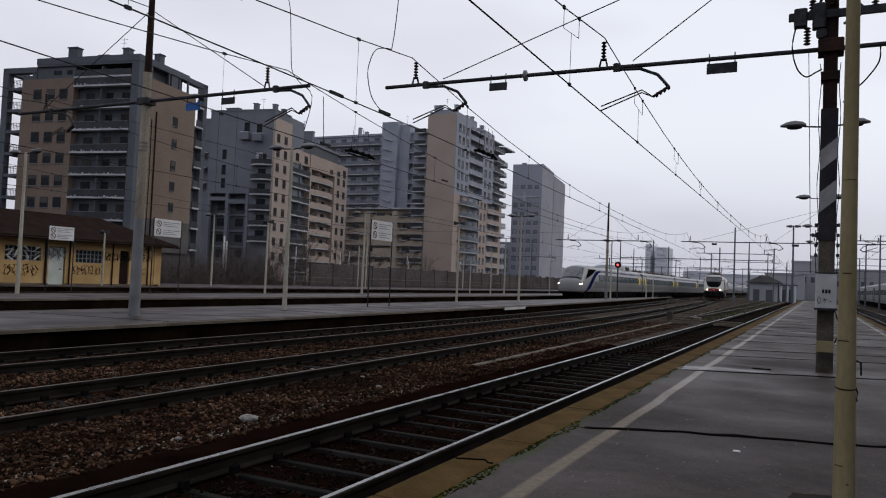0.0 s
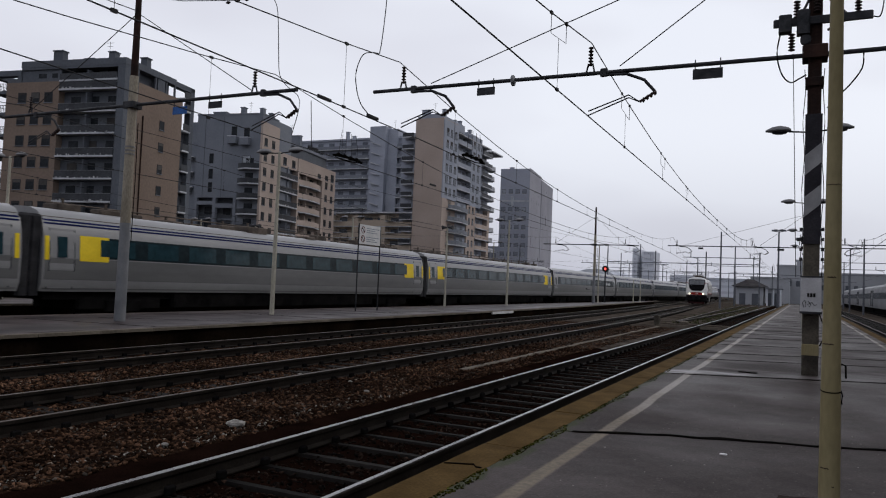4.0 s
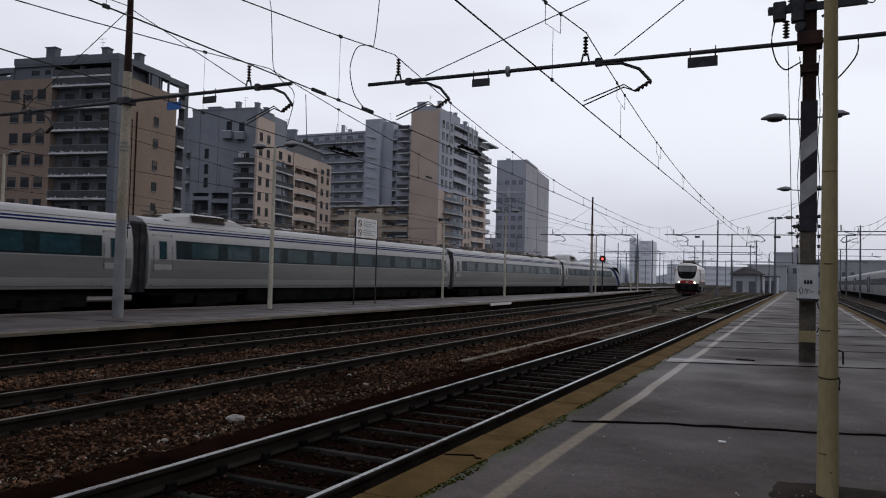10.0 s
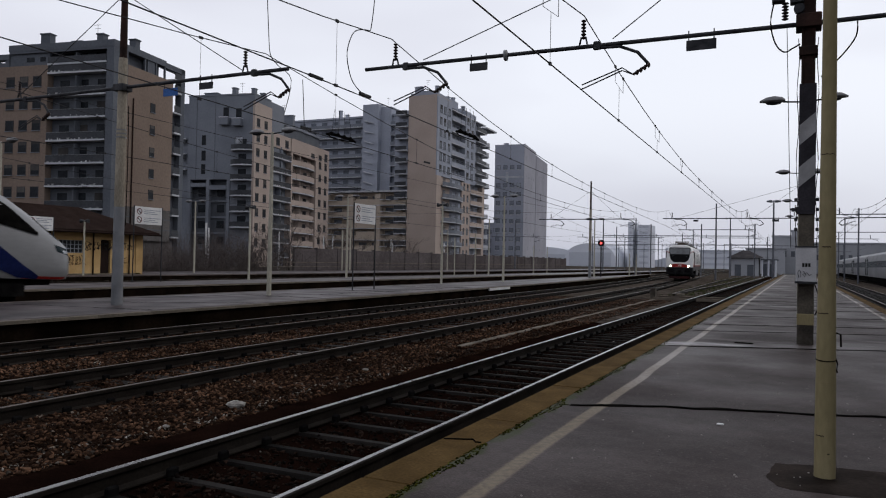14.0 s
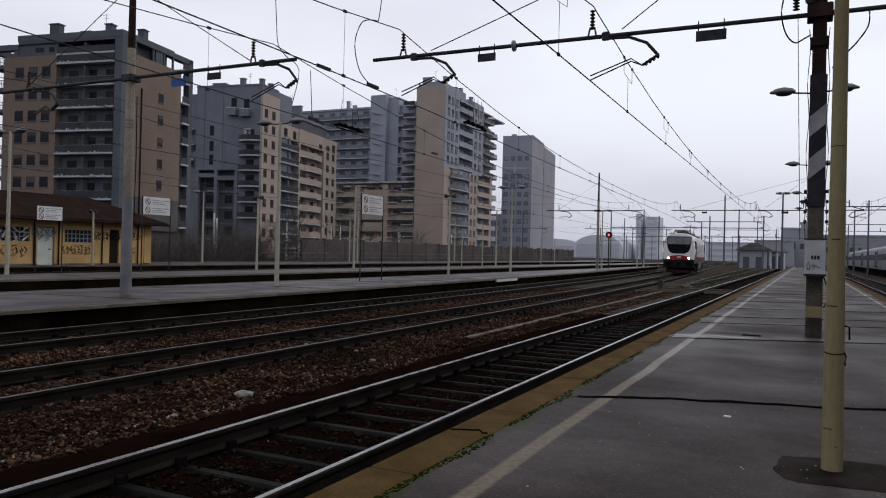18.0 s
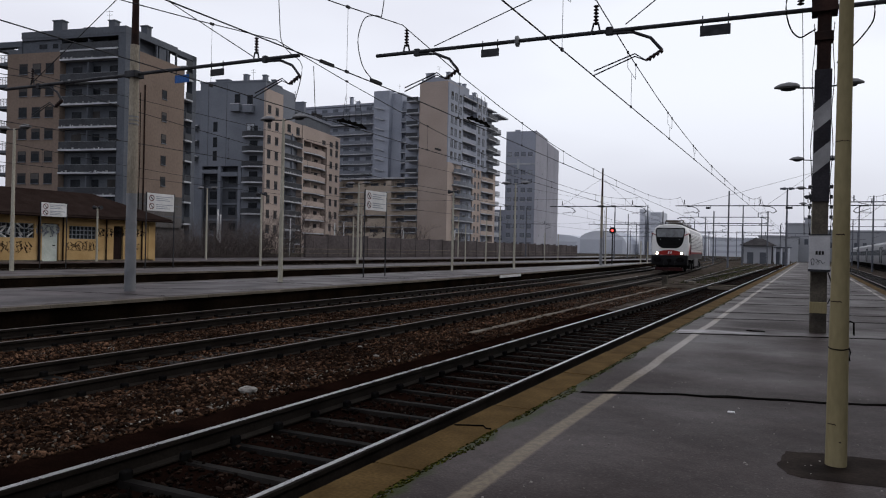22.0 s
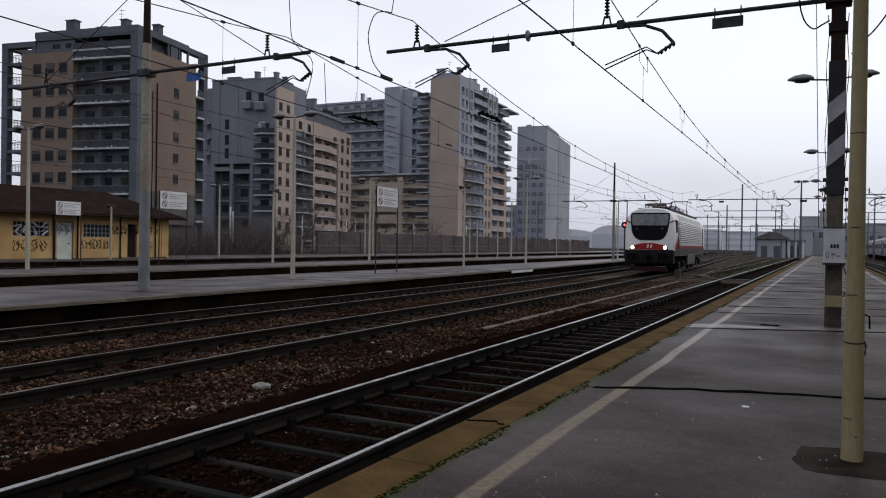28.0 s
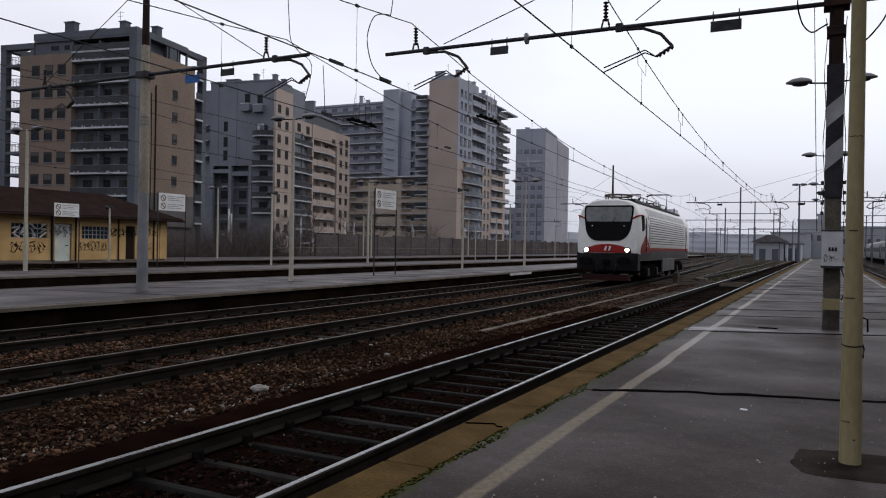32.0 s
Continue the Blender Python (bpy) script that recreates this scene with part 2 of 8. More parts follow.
M_PALESTONE = surf("pale_stone", (0.13, 0.12, 0.11), (0.3, 0.285, 0.26), 0.85, 0, 10, 60, 0.4, 0.004)
M_RAILSIDE = surf("rusty_rail_steel", (0.0092, 0.0074, 0.0062), (0.0190, 0.0158, 0.0135), 0.7, 0.0, 2.0, 40, 0.3, 0.003, spec=0.05)
M_RAILTOP = surf("polished_rail_head", (0.2430, 0.2385, 0.2385), (0.3240, 0.3195, 0.3150), 0.22, 1.0, 3, 40, 0.05, 0.001, rough2=0.35)
M_RAILDULL = surf("dull_rail_head", (0.06, 0.046, 0.036), (0.1, 0.078, 0.062), 0.45, 0.6, 3, 40, 0.1, 0.001)
M_SLEEPER = surf("weathered_concrete_sleeper", (0.0036, 0.0031, 0.0027), (0.0125, 0.0110, 0.0098), 0.7, 0, 3, 50, 0.4, 0.004, obj=0.4, spec=0.04)
M_WEED = surf("dull_green_weed", (0.035, 0.04, 0.018), (0.075, 0.08, 0.04), 0.8, 0, 3, 20, 0.0, spec=0.0, island=0.4)
M_TIMBER = surf("dark_crossing_timber", (0.02, 0.016, 0.013), (0.045, 0.036, 0.03), 0.85, 0, 3, 30, 0.5, 0.006, spec=0.0)
M_GROUND = surf("dark_yard_earth", (0.030, 0.0265, 0.0225), (0.066, 0.059, 0.050), 0.95, 0, 0.15, 4, 0.6, 0.03, spec=0.0)
M_CONCRETE = surf("weathered_concrete_mast", (0.1850, 0.1620, 0.1270), (0.3050, 0.2720, 0.2170), 0.85, 0, 1.5, 35, 0.3, 0.004, stretch=(1, 1, 0.3))
M_RUSTMAST = surf("dark_rusty_mast", (0.013, 0.0085, 0.0075), (0.036, 0.0185, 0.0145), 0.8, 0.1, 2.0, 30, 0.4, 0.004)
M_MASTLOW = surf("stained_mast_base", (0.03, 0.026, 0.022), (0.1, 0.088, 0.07), 0.85, 0, 2.4, 30, 0.4, 0.004)
M_BLACKPAINT = surf("flat_black_paint", (0.014, 0.013, 0.016), (0.034, 0.032, 0.038), 0.7, 0, 2.0, 30, 0.2, 0.002)
M_STRIPE = surf("grey_white_stripe_paint", (0.2, 0.2, 0.205), (0.28, 0.28, 0.285), 0.7, 0, 3.0, 30, 0.2, 0.002, grain=0.06)
M_STEELDK = surf("dark_galvanised_steel", (0.020, 0.021, 0.024), (0.045, 0.046, 0.05), 0.6, 0.4, 4, 40, 0.1, 0.002)
M_STEELGR = surf("grey_painted_steel", (0.13, 0.135, 0.145), (0.2, 0.205, 0.215), 0.6, 0.1, 2, 30, 0.1, 0.002, grain=0.06)
M_CREAM = surf("cream_lamp_post_paint", (0.28, 0.265, 0.215), (0.4, 0.385, 0.325), 0.6, 0, 1.2, 40, 0.15, 0.002, stretch=(1, 1, 0.25))
M_OLIVE = surf("yellowed_cream_paint", (0.185, 0.155, 0.08), (0.25, 0.212, 0.122), 0.55, 0, 1.6, 40, 0.25, 0.003, stretch=(1, 1, 0.3), grain=0.10)
M_LAMPHEAD = surf("weathered_grey_lamp_housing", (0.12, 0.12, 0.125), (0.2, 0.2, 0.205), 0.55, 0, 3.0, 30, 0.1, 0.002, grain=0.1)
M_WIRE = surf("dark_wire", (0.015, 0.015, 0.017), (0.03, 0.03, 0.032), 0.6, 0.3, 4, 30, 0.0)
M_INSUL = surf("brown_glazed_insulator", (0.018, 0.012, 0.012), (0.035, 0.022, 0.02), 0.3, 0, 6, 30, 0.0)
M_WHITE = surf("white_enamel", (0.5, 0.5, 0.5), (0.6, 0.6, 0.6), 0.5, 0, 2, 30, 0.05, 0.001, grain=0.06)
M_BOXGREY = surf("grey_cabinet_paint", (0.33, 0.33, 0.34), (0.45, 0.45, 0.46), 0.6, 0, 2.5, 40, 0.15, 0.002, grain=0.06)
M_INK = surf("black_ink", (0.012, 0.012, 0.012), (0.02, 0.02, 0.02), 0.7, 0, 5, 30, 0.0)
M_INKRED = surf("red_ink", (0.09, 0.02, 0.02), (0.13, 0.03, 0.03), 0.6, 0, 5, 30, 0.0)
M_INKBLUE = surf("blue_sign_enamel", (0.02, 0.07, 0.22), (0.03, 0.10, 0.30), 0.4, 0, 3, 30, 0.0)
M_INKGREY = surf("faded_grey_ink", (0.20, 0.22, 0.25), (0.28, 0.30, 0.33), 0.7, 0, 5, 30, 0.0)
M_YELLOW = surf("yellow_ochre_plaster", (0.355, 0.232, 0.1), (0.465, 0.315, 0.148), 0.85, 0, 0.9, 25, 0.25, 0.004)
M_ROOF = surf("dark_brown_roof", (0.0165, 0.0112, 0.0098), (0.0235, 0.0163, 0.0144), 0.85, 0, 1.2, 10, 0.4, 0.01, spec=0.0)
M_DOOR = surf("pale_green_door_paint", (0.42, 0.46, 0.42), (0.52, 0.56, 0.51), 0.6, 0, 2, 30, 0.1, 0.002)
M_GLASS = surf("dark_window_glass", (0.01, 0.012, 0.015), (0.022, 0.025, 0.03), 0.3, 0, 0.8, 4, 0.0, spec=0.06)
# base colour brightened to hold reflected sky
M_GLASSPALE = surf("pale_window_glass", (0.2, 0.22, 0.25), (0.34, 0.36, 0.39), 0.2, 0, 0.8, 4, 0.0, spec=0.6)
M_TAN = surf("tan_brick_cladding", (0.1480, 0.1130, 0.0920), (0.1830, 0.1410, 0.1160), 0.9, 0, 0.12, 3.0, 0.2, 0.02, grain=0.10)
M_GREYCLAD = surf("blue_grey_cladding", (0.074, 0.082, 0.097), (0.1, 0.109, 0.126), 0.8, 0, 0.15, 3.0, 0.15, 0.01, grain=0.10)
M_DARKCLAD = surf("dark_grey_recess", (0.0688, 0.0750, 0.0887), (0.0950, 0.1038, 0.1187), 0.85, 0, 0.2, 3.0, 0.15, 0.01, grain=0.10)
M_SLAB = surf("pale_concrete_slab", (0.29, 0.30, 0.325), (0.42, 0.43, 0.455), 0.85, 0, 0.4, 6, 0.2, 0.01, grain=0.06)
M_RAILING = surf("grey_railing_glass", (0.0290, 0.0315, 0.0365), (0.0440, 0.0475, 0.0540), 0.4, 0, 0.5, 6, 0.0)
# office tower walls: distance haze is mixed into both colours
M_HAZY = surf("hazed_grey_tower_cladding", (0.2405, 0.2555, 0.3006), (0.3006, 0.3156, 0.3682), 0.85, 0, 0.1, 2.0, 0.1, 0.02, grain=0.06)
M_HAZY2 = surf("hazed_lilac_grey_plaster", (0.24, 0.24, 0.275), (0.29, 0.29, 0.325), 0.85, 0, 0.1, 2.0, 0.1, 0.02, grain=0.06)
# far walls, glazing and mast steel: haze is painted in as pale blue-grey
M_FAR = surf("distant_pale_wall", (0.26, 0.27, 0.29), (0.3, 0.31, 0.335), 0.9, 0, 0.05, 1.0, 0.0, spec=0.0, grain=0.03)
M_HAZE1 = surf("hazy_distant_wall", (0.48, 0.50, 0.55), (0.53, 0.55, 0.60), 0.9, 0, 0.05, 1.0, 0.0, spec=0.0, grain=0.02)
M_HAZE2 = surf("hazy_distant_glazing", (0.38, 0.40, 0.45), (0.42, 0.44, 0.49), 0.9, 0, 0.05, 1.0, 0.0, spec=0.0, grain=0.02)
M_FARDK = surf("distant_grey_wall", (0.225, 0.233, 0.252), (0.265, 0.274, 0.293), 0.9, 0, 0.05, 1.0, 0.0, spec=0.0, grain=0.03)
M_FARSTEEL = surf("distant_mast_steel", (0.085, 0.09, 0.105), (0.12, 0.127, 0.142), 0.8, 0, 0.5, 5.0, 0.0, spec=0.0)
# wall and bark colours are raised to include the haze over them
M_WALLDK = surf("dark_boundary_wall", (0.066, 0.057, 0.057), (0.098, 0.086, 0.086), 0.9, 0, 0.3, 5, 0.3, 0.02, spec=0.0)
M_BARK = surf("bare_branch_bark", (0.0546, 0.0455, 0.0429), (0.0975, 0.0832, 0.0780), 0.9, 0, 2, 20, 0.2, 0.01, spec=0.0)
M_TRAINWHITE = surf("white_train_paint", (0.176, 0.178, 0.183), (0.212, 0.214, 0.219), 0.35, 0, 0.6, 8, 0.04, 0.002, stretch=(1, 0.3, 1), grain=0.06, spec=0.35)
# silver livery darkened by the lower body's shading, both in one colour
M_TRAINGREY = surf("shaded_silver_train_paint", (0.094, 0.095, 0.097), (0.126, 0.127, 0.128), 0.38, 0.1, 0.5, 6, 0.04, 0.002, stretch=(1, 0.25, 1), grain=0.06, spec=0.35)
M_TRAINBLUE = surf("dark_blue_stripe_paint", (0.008, 0.012, 0.05), (0.012, 0.017, 0.068), 0.35, 0, 1, 10, 0.0, spec=0.0)
M_TRAINGLASS = surf("teal_tinted_glass", (0.0095, 0.0270, 0.0350), (0.0190, 0.0480, 0.0590), 0.12, 0, 0.9, 5, 0.0, spec=0.18)
M_BAND = surf("black_window_band", (0.007, 0.013, 0.016), (0.011, 0.020, 0.024), 0.25, 0, 0.8, 6, 0.0, spec=0.08)
M_TRAINYELLOW = surf("yellow_class_panel", (0.62, 0.45, 0.02), (0.72, 0.53, 0.03), 0.4, 0, 1.5, 10, 0.0, grain=0.05)
M_UNDER = surf("sooty_underframe", (0.004, 0.004, 0.0042), (0.01, 0.0097, 0.0095), 0.85, 0, 2, 20, 0.3, 0.01, spec=0.0)
M_BELLOWS = surf("grey_black_bellows", (0.012, 0.012, 0.014), (0.030, 0.030, 0.033), 0.8, 0, 2, 20, 0.2, 0.01)
M_ROOFGEAR = surf("grimy_roof_equipment", (0.05, 0.042, 0.036), (0.12, 0.10, 0.085), 0.75, 0.2, 1.5, 15, 0.3, 0.01)
M_LOCOWHITE = surf("dirty_white_loco_paint", (0.5520, 0.5520, 0.5428), (0.6072, 0.6072, 0.5980), 0.4, 0, 0.8, 10, 0.05, 0.002, grain=0.06, spec=0.35)
M_LOCORED = surf("red_loco_paint", (0.19, 0.012, 0.01), (0.25, 0.017, 0.014), 0.4, 0, 1.0, 10, 0.05, 0.002, grain=0.06)
M_LOCODARK = surf("dark_grey_loco_paint", (0.0056, 0.0056, 0.0066), (0.0126, 0.0126, 0.0147), 0.55, 0, 1.0, 12, 0.1, 0.003, grain=0.06)
M_MASK = surf("black_cab_mask", (0.0022, 0.0023, 0.0029), (0.0040, 0.0041, 0.0050), 0.2, 0, 1.0, 8, 0.0, spec=0.04)
M_WINDSCREEN = surf("grey_reflecting_windscreen", (0.05, 0.056, 0.062), (0.085, 0.092, 0.1), 0.1, 0, 0.7, 4, 0.0, spec=0.6)
M_COACH = surf("dull_silver_coach_paint", (0.1600, 0.1640, 0.1720), (0.2240, 0.2280, 0.2360), 0.5, 0.1, 0.4, 6, 0.05, 0.002, grain=0.06)
# office tower panes, paled by haze put into the colour
M_HAZEWIN = surf("hazed_window_glass", (0.1210, 0.1320, 0.1595), (0.1760, 0.1870, 0.2200), 0.4, 0, 0.8, 4, 0.0, spec=0.3)
M_LOCOGREY = surf("grimy_mid_grey_loco_paint", (0.05, 0.0495, 0.05), (0.095, 0.094, 0.094), 0.5, 0, 0.9, 10, 0.1, 0.003, grain=0.1)
M_PLOUGH = surf("grimy_red_plough_paint", (0.012, 0.004, 0.0045), (0.026, 0.006, 0.006), 0.7, 0, 1.6, 12, 0.1, 0.003)
# dark copy of the white body paint: shade between ribs as colour
M_GROOVE = surf("shaded_groove_paint", (0.05, 0.05, 0.05), (0.08, 0.08, 0.08), 0.5, 0, 1, 10, 0.0)
# grey and tan cladding of the farther blocks, lightened with painted-in haze
M_GREYC = surf("hazed_blue_grey_cladding", (0.222, 0.240, 0.284), (0.278, 0.297, 0.344), 0.8, 0, 0.15, 3.0, 0.15, 0.01, grain=0.08)
M_TANC = surf("hazed_tan_cladding", (0.300, 0.246, 0.216), (0.350, 0.290, 0.255), 0.9, 0, 0.12, 3.0, 0.2, 0.02, grain=0.08)
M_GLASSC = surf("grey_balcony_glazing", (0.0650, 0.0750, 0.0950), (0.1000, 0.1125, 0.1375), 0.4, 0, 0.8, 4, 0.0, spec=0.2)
M_LIGHTON = glow("lit_headlight", (1.0, 0.82, 0.55), 14.0)
M_LIGHTPALE = glow("lit_train_lamp", (1.0, 0.92, 0.74), 6.0)
M_REDLAMP = glow("red_signal_lamp", (1.0, 0.06, 0.05), 3.0)


# ---------------------------------------------------------------- mesh helpers
class Mesh:
    """A list of vertices and faces, filled by simple shapes and turned into one mesh."""

    def __init__(self):
        self.v, self.f = [], []

    def box(self, x0, x1, y0, y1, z0, z1):
        n = len(self.v)
        self.v += [(x, y, z) for z in (z0, z1) for y in (y0, y1) for x in (x0, x1)]
        self.f += [tuple(n + i for i in q) for q in ((0, 2, 3, 1), (4, 5, 7, 6), (0, 1, 5, 4), (2, 6, 7, 3), (0, 4, 6, 2), (1, 3, 7, 5))]
        return self

    def cbox(self, x0, x1, y0, y1, z0, z1, c=0.01):
        """A box with chamfered upright and top edges."""
        n = len(self.v)
        ring = lambda d, z: [(x0 + d + e, y0 + d, z) for e in ()] + [
            (x0 + c + d, y0 + d, z), (x1 - c - d, y0 + d, z), (x1 - d, y0 + c + d, z), (x1 - d, y1 - c - d, z),
            (x1 - c - d, y1 - d, z), (x0 + c + d, y1 - d, z), (x0 + d, y1 - c - d, z), (x0 + d, y0 + c + d, z)]
        self.v += ring(0, z0) + ring(0, z1 - c) + ring(c * 0.7, z1)
        for k in (0, 8):
            self.f += [(n + k + i, n + k + (i + 1) % 8, n + k + 8 + (i + 1) % 8, n + k + 8 + i) for i in range(8)]
        self.f += [tuple(n + i for i in range(7, -1, -1)), tuple(n + 16 + i for i in range(8))]
        return self

    def rings(self, rings, caps=True):
        """A loft through closed rings of equally many points."""
        n, k = len(self.v), len(rings[0])
        for r in rings:
            self.v += [tuple(p) for p in r]
        for j in range(len(rings) - 1):
            a, b = n + j * k, n + (j + 1) * k
            self.f += [(a + i, a + (i + 1) % k, b + (i + 1) % k, b + i) for i in range(k)]
        if caps:
            e = n + (len(rings) - 1) * k
            self.f += [tuple(n + i for i in range(k - 1, -1, -1)), tuple(e + i for i in range(k))]
        return self

    def tube(self, pts, r, seg=6, r1=None):
        """A tube along points; its radius runs from r to r1."""
        pts = [Vector(p) for p in pts]
        rings = []
        for i, p in enumerate(pts):
            d = (pts[min(i + 1, len(pts) - 1)] - pts[max(i - 1, 0)]).normalized()
            side = d.cross(Vector((0, 0, 1)))
            side = Vector((1, 0, 0)) if side.length < 1e-3 else side.normalized()
            up = side.cross(d)
            q = r if r1 is None else r + (r1 - r) * i / (len(pts) - 1)
            rings.append([p + (side * math.cos(2 * math.pi * k / seg) + up * math.sin(2 * math.pi * k / seg)) * q for k in range(seg)])
        return self.rings(rings)

    def grid(self, rows, thick=None):
        """A sheet through rows of points."""
        n, k = len(self.v), len(rows[0])
        for r in rows:
            self.v += [tuple(p) for p in r]
        for j in range(len(rows) - 1):
            self.f += [(n + j * k + i, n + j * k + i + 1, n + (j + 1) * k + i + 1, n + (j + 1) * k + i) for i in range(k - 1)]
        return self

    def plate(self, outline, normal, thick):
        """A flat plate: an outline of points, thickened along the normal."""
        d = Vector(normal) * thick
        a = [Vector(p) for p in outline]
        return self.rings([a, [p + d for p in a]])

    def data(self, name, mat, smooth=False):
        me = bpy.data.meshes.new(name)
        me.from_pydata(self.v, [], self.f)
        me.materials.append(mat)
        bm = bmesh.new()
        bm.from_mesh(me)
        bmesh.ops.recalc_face_normals(bm, faces=bm.faces)
        bm.to_mesh(me)
        bm.free()
        if smooth:
            me.polygons.foreach_set("use_smooth", [True] * len(me.polygons))
            me.set_sharp_from_angle(angle=radians(35))
        return me


def part(name, b, mat, parent, label="", smooth=False, at=None):
    """Links a mesh (or mesh data) as one part of a thing; at: its pose in the parent's space."""
    me = b.data(name, mat, smooth) if isinstance(b, Mesh) else b
    ob = new(name, me)
    ob.parent = parent
    if at is not None:
        ob.matrix_basis = at
    return tagged(ob, label) if label else ob


def thing(name, label, category, at=None, group="", kind=""):
    ob = new(name)
    ob.empty_display_size = 0.2
    if at is not None:
        ob.matrix_basis = at
    return tagged(ob, label, category, group, kind)


def solid(name, b, mat, label, category, group="", kind="", smooth=False, at=None):
    """A thing that is one mesh."""
    ob = new(name, b.data(name, mat, smooth))
    if at is not None:
        ob.matrix_basis = at
    return tagged(ob, label, category, group, kind)


RAIL_CLEAR = 0.27      # platform height above the rail heads
BED = -0.19            # top of the ballast between the rails


def bend(y):
    """The sideways drift of the middle tracks with distance."""
    return 0.0 if y <= 0 else (-4.7e-4 * y * y if y < 74 else -2.574 - 0.0696 * (y - 74))


# ---------------------------------------------------------------- ground and ballast
solid("ground", Mesh().grid([[(x, y, -0.36) for x in (-2500, -300, -60, 0, 60, 300, 2500)] for y in (-1500, -300, -40, 60, 200, 800, 4500)]),
      M_GROUND, "dark brown earth and gravel of a railway yard", "ground", kind="structure")


def drift(x, y):
    """How far a line that starts at x has moved sideways at y."""
    return bend(y) * min(1.0, max(0.0, (-x - 5.6) / 2.0))


def bed_z(x, y):
    """Height of the ballast: low inside the tracks, higher between them."""
    d = min(abs(x - c) for c in (-3.93, -8.25, -12.0))
    base = BED - 0.02 + min(1.0, max(0.0, d - 0.66) / 0.12) * 0.045 + min(1.0, max(0.0, d - 1.15) / 0.4) * 0.03
    if d < 0.7:
        base += 0.022 if x < -6 else 0.012
    return base + 0.025 * (noise.noise((x * 2.3, y * 2.3, 1.0))) + 0.015 * noise.noise((x * 7, y * 7, 5.0))


def bed(name, x0, x1, nx, mat, label, ys):
    rows = []
    for y in ys:
        xs = [x0 + (x1 - x0) * i / nx for i in range(nx + 1)]
        rows.append([(x + drift(x, y), y, bed_z(x, y)) for x in xs])
    return solid(name, Mesh().grid(rows), mat, label, "ballast", kind="structure", smooth=True)


YS_NEAR = [-12 + 0.22 * i for i in range(156)]
YS_FAR = [YS_NEAR[-1] + 0.5 * i for i in range(60)] + [YS_NEAR[-1] + 30 + 2.0 * i for i in range(62)]
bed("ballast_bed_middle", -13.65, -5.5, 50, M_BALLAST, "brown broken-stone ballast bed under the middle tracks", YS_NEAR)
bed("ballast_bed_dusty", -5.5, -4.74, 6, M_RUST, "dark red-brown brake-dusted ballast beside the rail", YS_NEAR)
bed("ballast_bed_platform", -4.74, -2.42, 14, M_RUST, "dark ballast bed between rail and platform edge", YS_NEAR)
bed("ballast_bed_throat", -13.65, -4.74, 50, M_BALLASTFAR, "paler brown ballast bed in the station throat", YS_FAR)
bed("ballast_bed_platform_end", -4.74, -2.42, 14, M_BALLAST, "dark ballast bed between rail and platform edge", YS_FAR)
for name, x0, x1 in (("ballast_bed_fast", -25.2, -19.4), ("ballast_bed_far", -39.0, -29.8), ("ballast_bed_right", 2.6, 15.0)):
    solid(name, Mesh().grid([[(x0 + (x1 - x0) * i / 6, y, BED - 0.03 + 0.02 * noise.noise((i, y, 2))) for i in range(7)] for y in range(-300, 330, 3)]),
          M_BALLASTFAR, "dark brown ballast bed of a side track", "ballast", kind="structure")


# ---------------------------------------------------------------- tracks
def rail_ring(x, y, z=0.0):
    half = ((-0.07, -0.165), (-0.07, -0.152), (-0.012, -0.135), (-0.012, -0.048), (-0.034, -0.036), (-0.034, -0.006), (-0.026, 0.0))
    pts = list(half) + [(-a, b) for a, b in reversed(half)]
    return [(x + a, y, z + b) for a, b in pts]


def rail_line(track, xf, ys, top, half=0.03):
    part("rail", Mesh().rings([rail_ring(xf(y), y) for y in ys]), M_RAILSIDE, track, "rusty steel rail")
    strip = [[(xf(y) + a, y, b) for a, b in ((-half, 0.0), (-half, 0.003), (half, 0.003), (half, 0.0))] for y in ys]
    part("running_surface", Mesh().rings(strip), top, track, "worn bright rail head")


NEAR_YS = [-60 + 2 * i for i in range(200)]
TRACKS = {}
for key, cx, bent, top, label in (
        ("near", -3.93, False, M_RAILTOP, "railway track with bright polished rails beside the platform"),
        ("middle", -8.25, True, M_RAILDULL, "railway track with brown rails on concrete sleepers"),
        ("third", -12.0, True, M_RAILDULL, "railway track with dull brown rails along the far platform")):
    tr = thing("railway_track", label, "track", group="railway tracks", kind="structure")
    for s in (-0.752, 0.752):
        rail_line(tr, (lambda y, c=cx + s: c + bend(y)) if bent else (lambda y, c=cx + s: c), NEAR_YS, top, 0.022 if key == "near" and s > 0 else 0.03)
    TRACKS[key] = (tr, cx, bent)
for cx, y0, y1 in ((-22.25, -640, 400), (-32.0, -80, 320), (-36.8, -80, 320), (4.5, -80, 400), (9.6, -80, 400)):
    tr = thing("railway_track", "railway track with dull rails on dark ballast", "track", group="railway tracks", kind="structure")
    for s in (-0.752, 0.752):
        rail_line(tr, lambda y, c=cx + s: c, [y0 + (y1 - y0) * i / 12 for i in range(13)], M_RAILDULL)
    b = Mesh()
    for i in range(int((min(y1, 160) + 30) / 0.62)):
        y = -30 + i * 0.62
        b.box(cx - 1.15, cx + 1.15, y, y + 0.26, -0.3, -0.166)
    tagged(part("sleepers", b, M_SLEEPER, tr), kind="stuff")
# the crossover between the near and the middle track
xo = thing("railway_track", "crossover rails leading between two tracks", "track", group="railway tracks", kind="structure")
for s in (-0.752, 0.752):
    rail_line(xo, lambda y, s=s: -6.35 - 0.000028 * (y - 42) ** 2 - 0.012 * (y - 42) + s * min(1.0, max(0.08, (y - 40) / 42)), [44 + 4 * i for i in range(28)], M_RAILDULL)

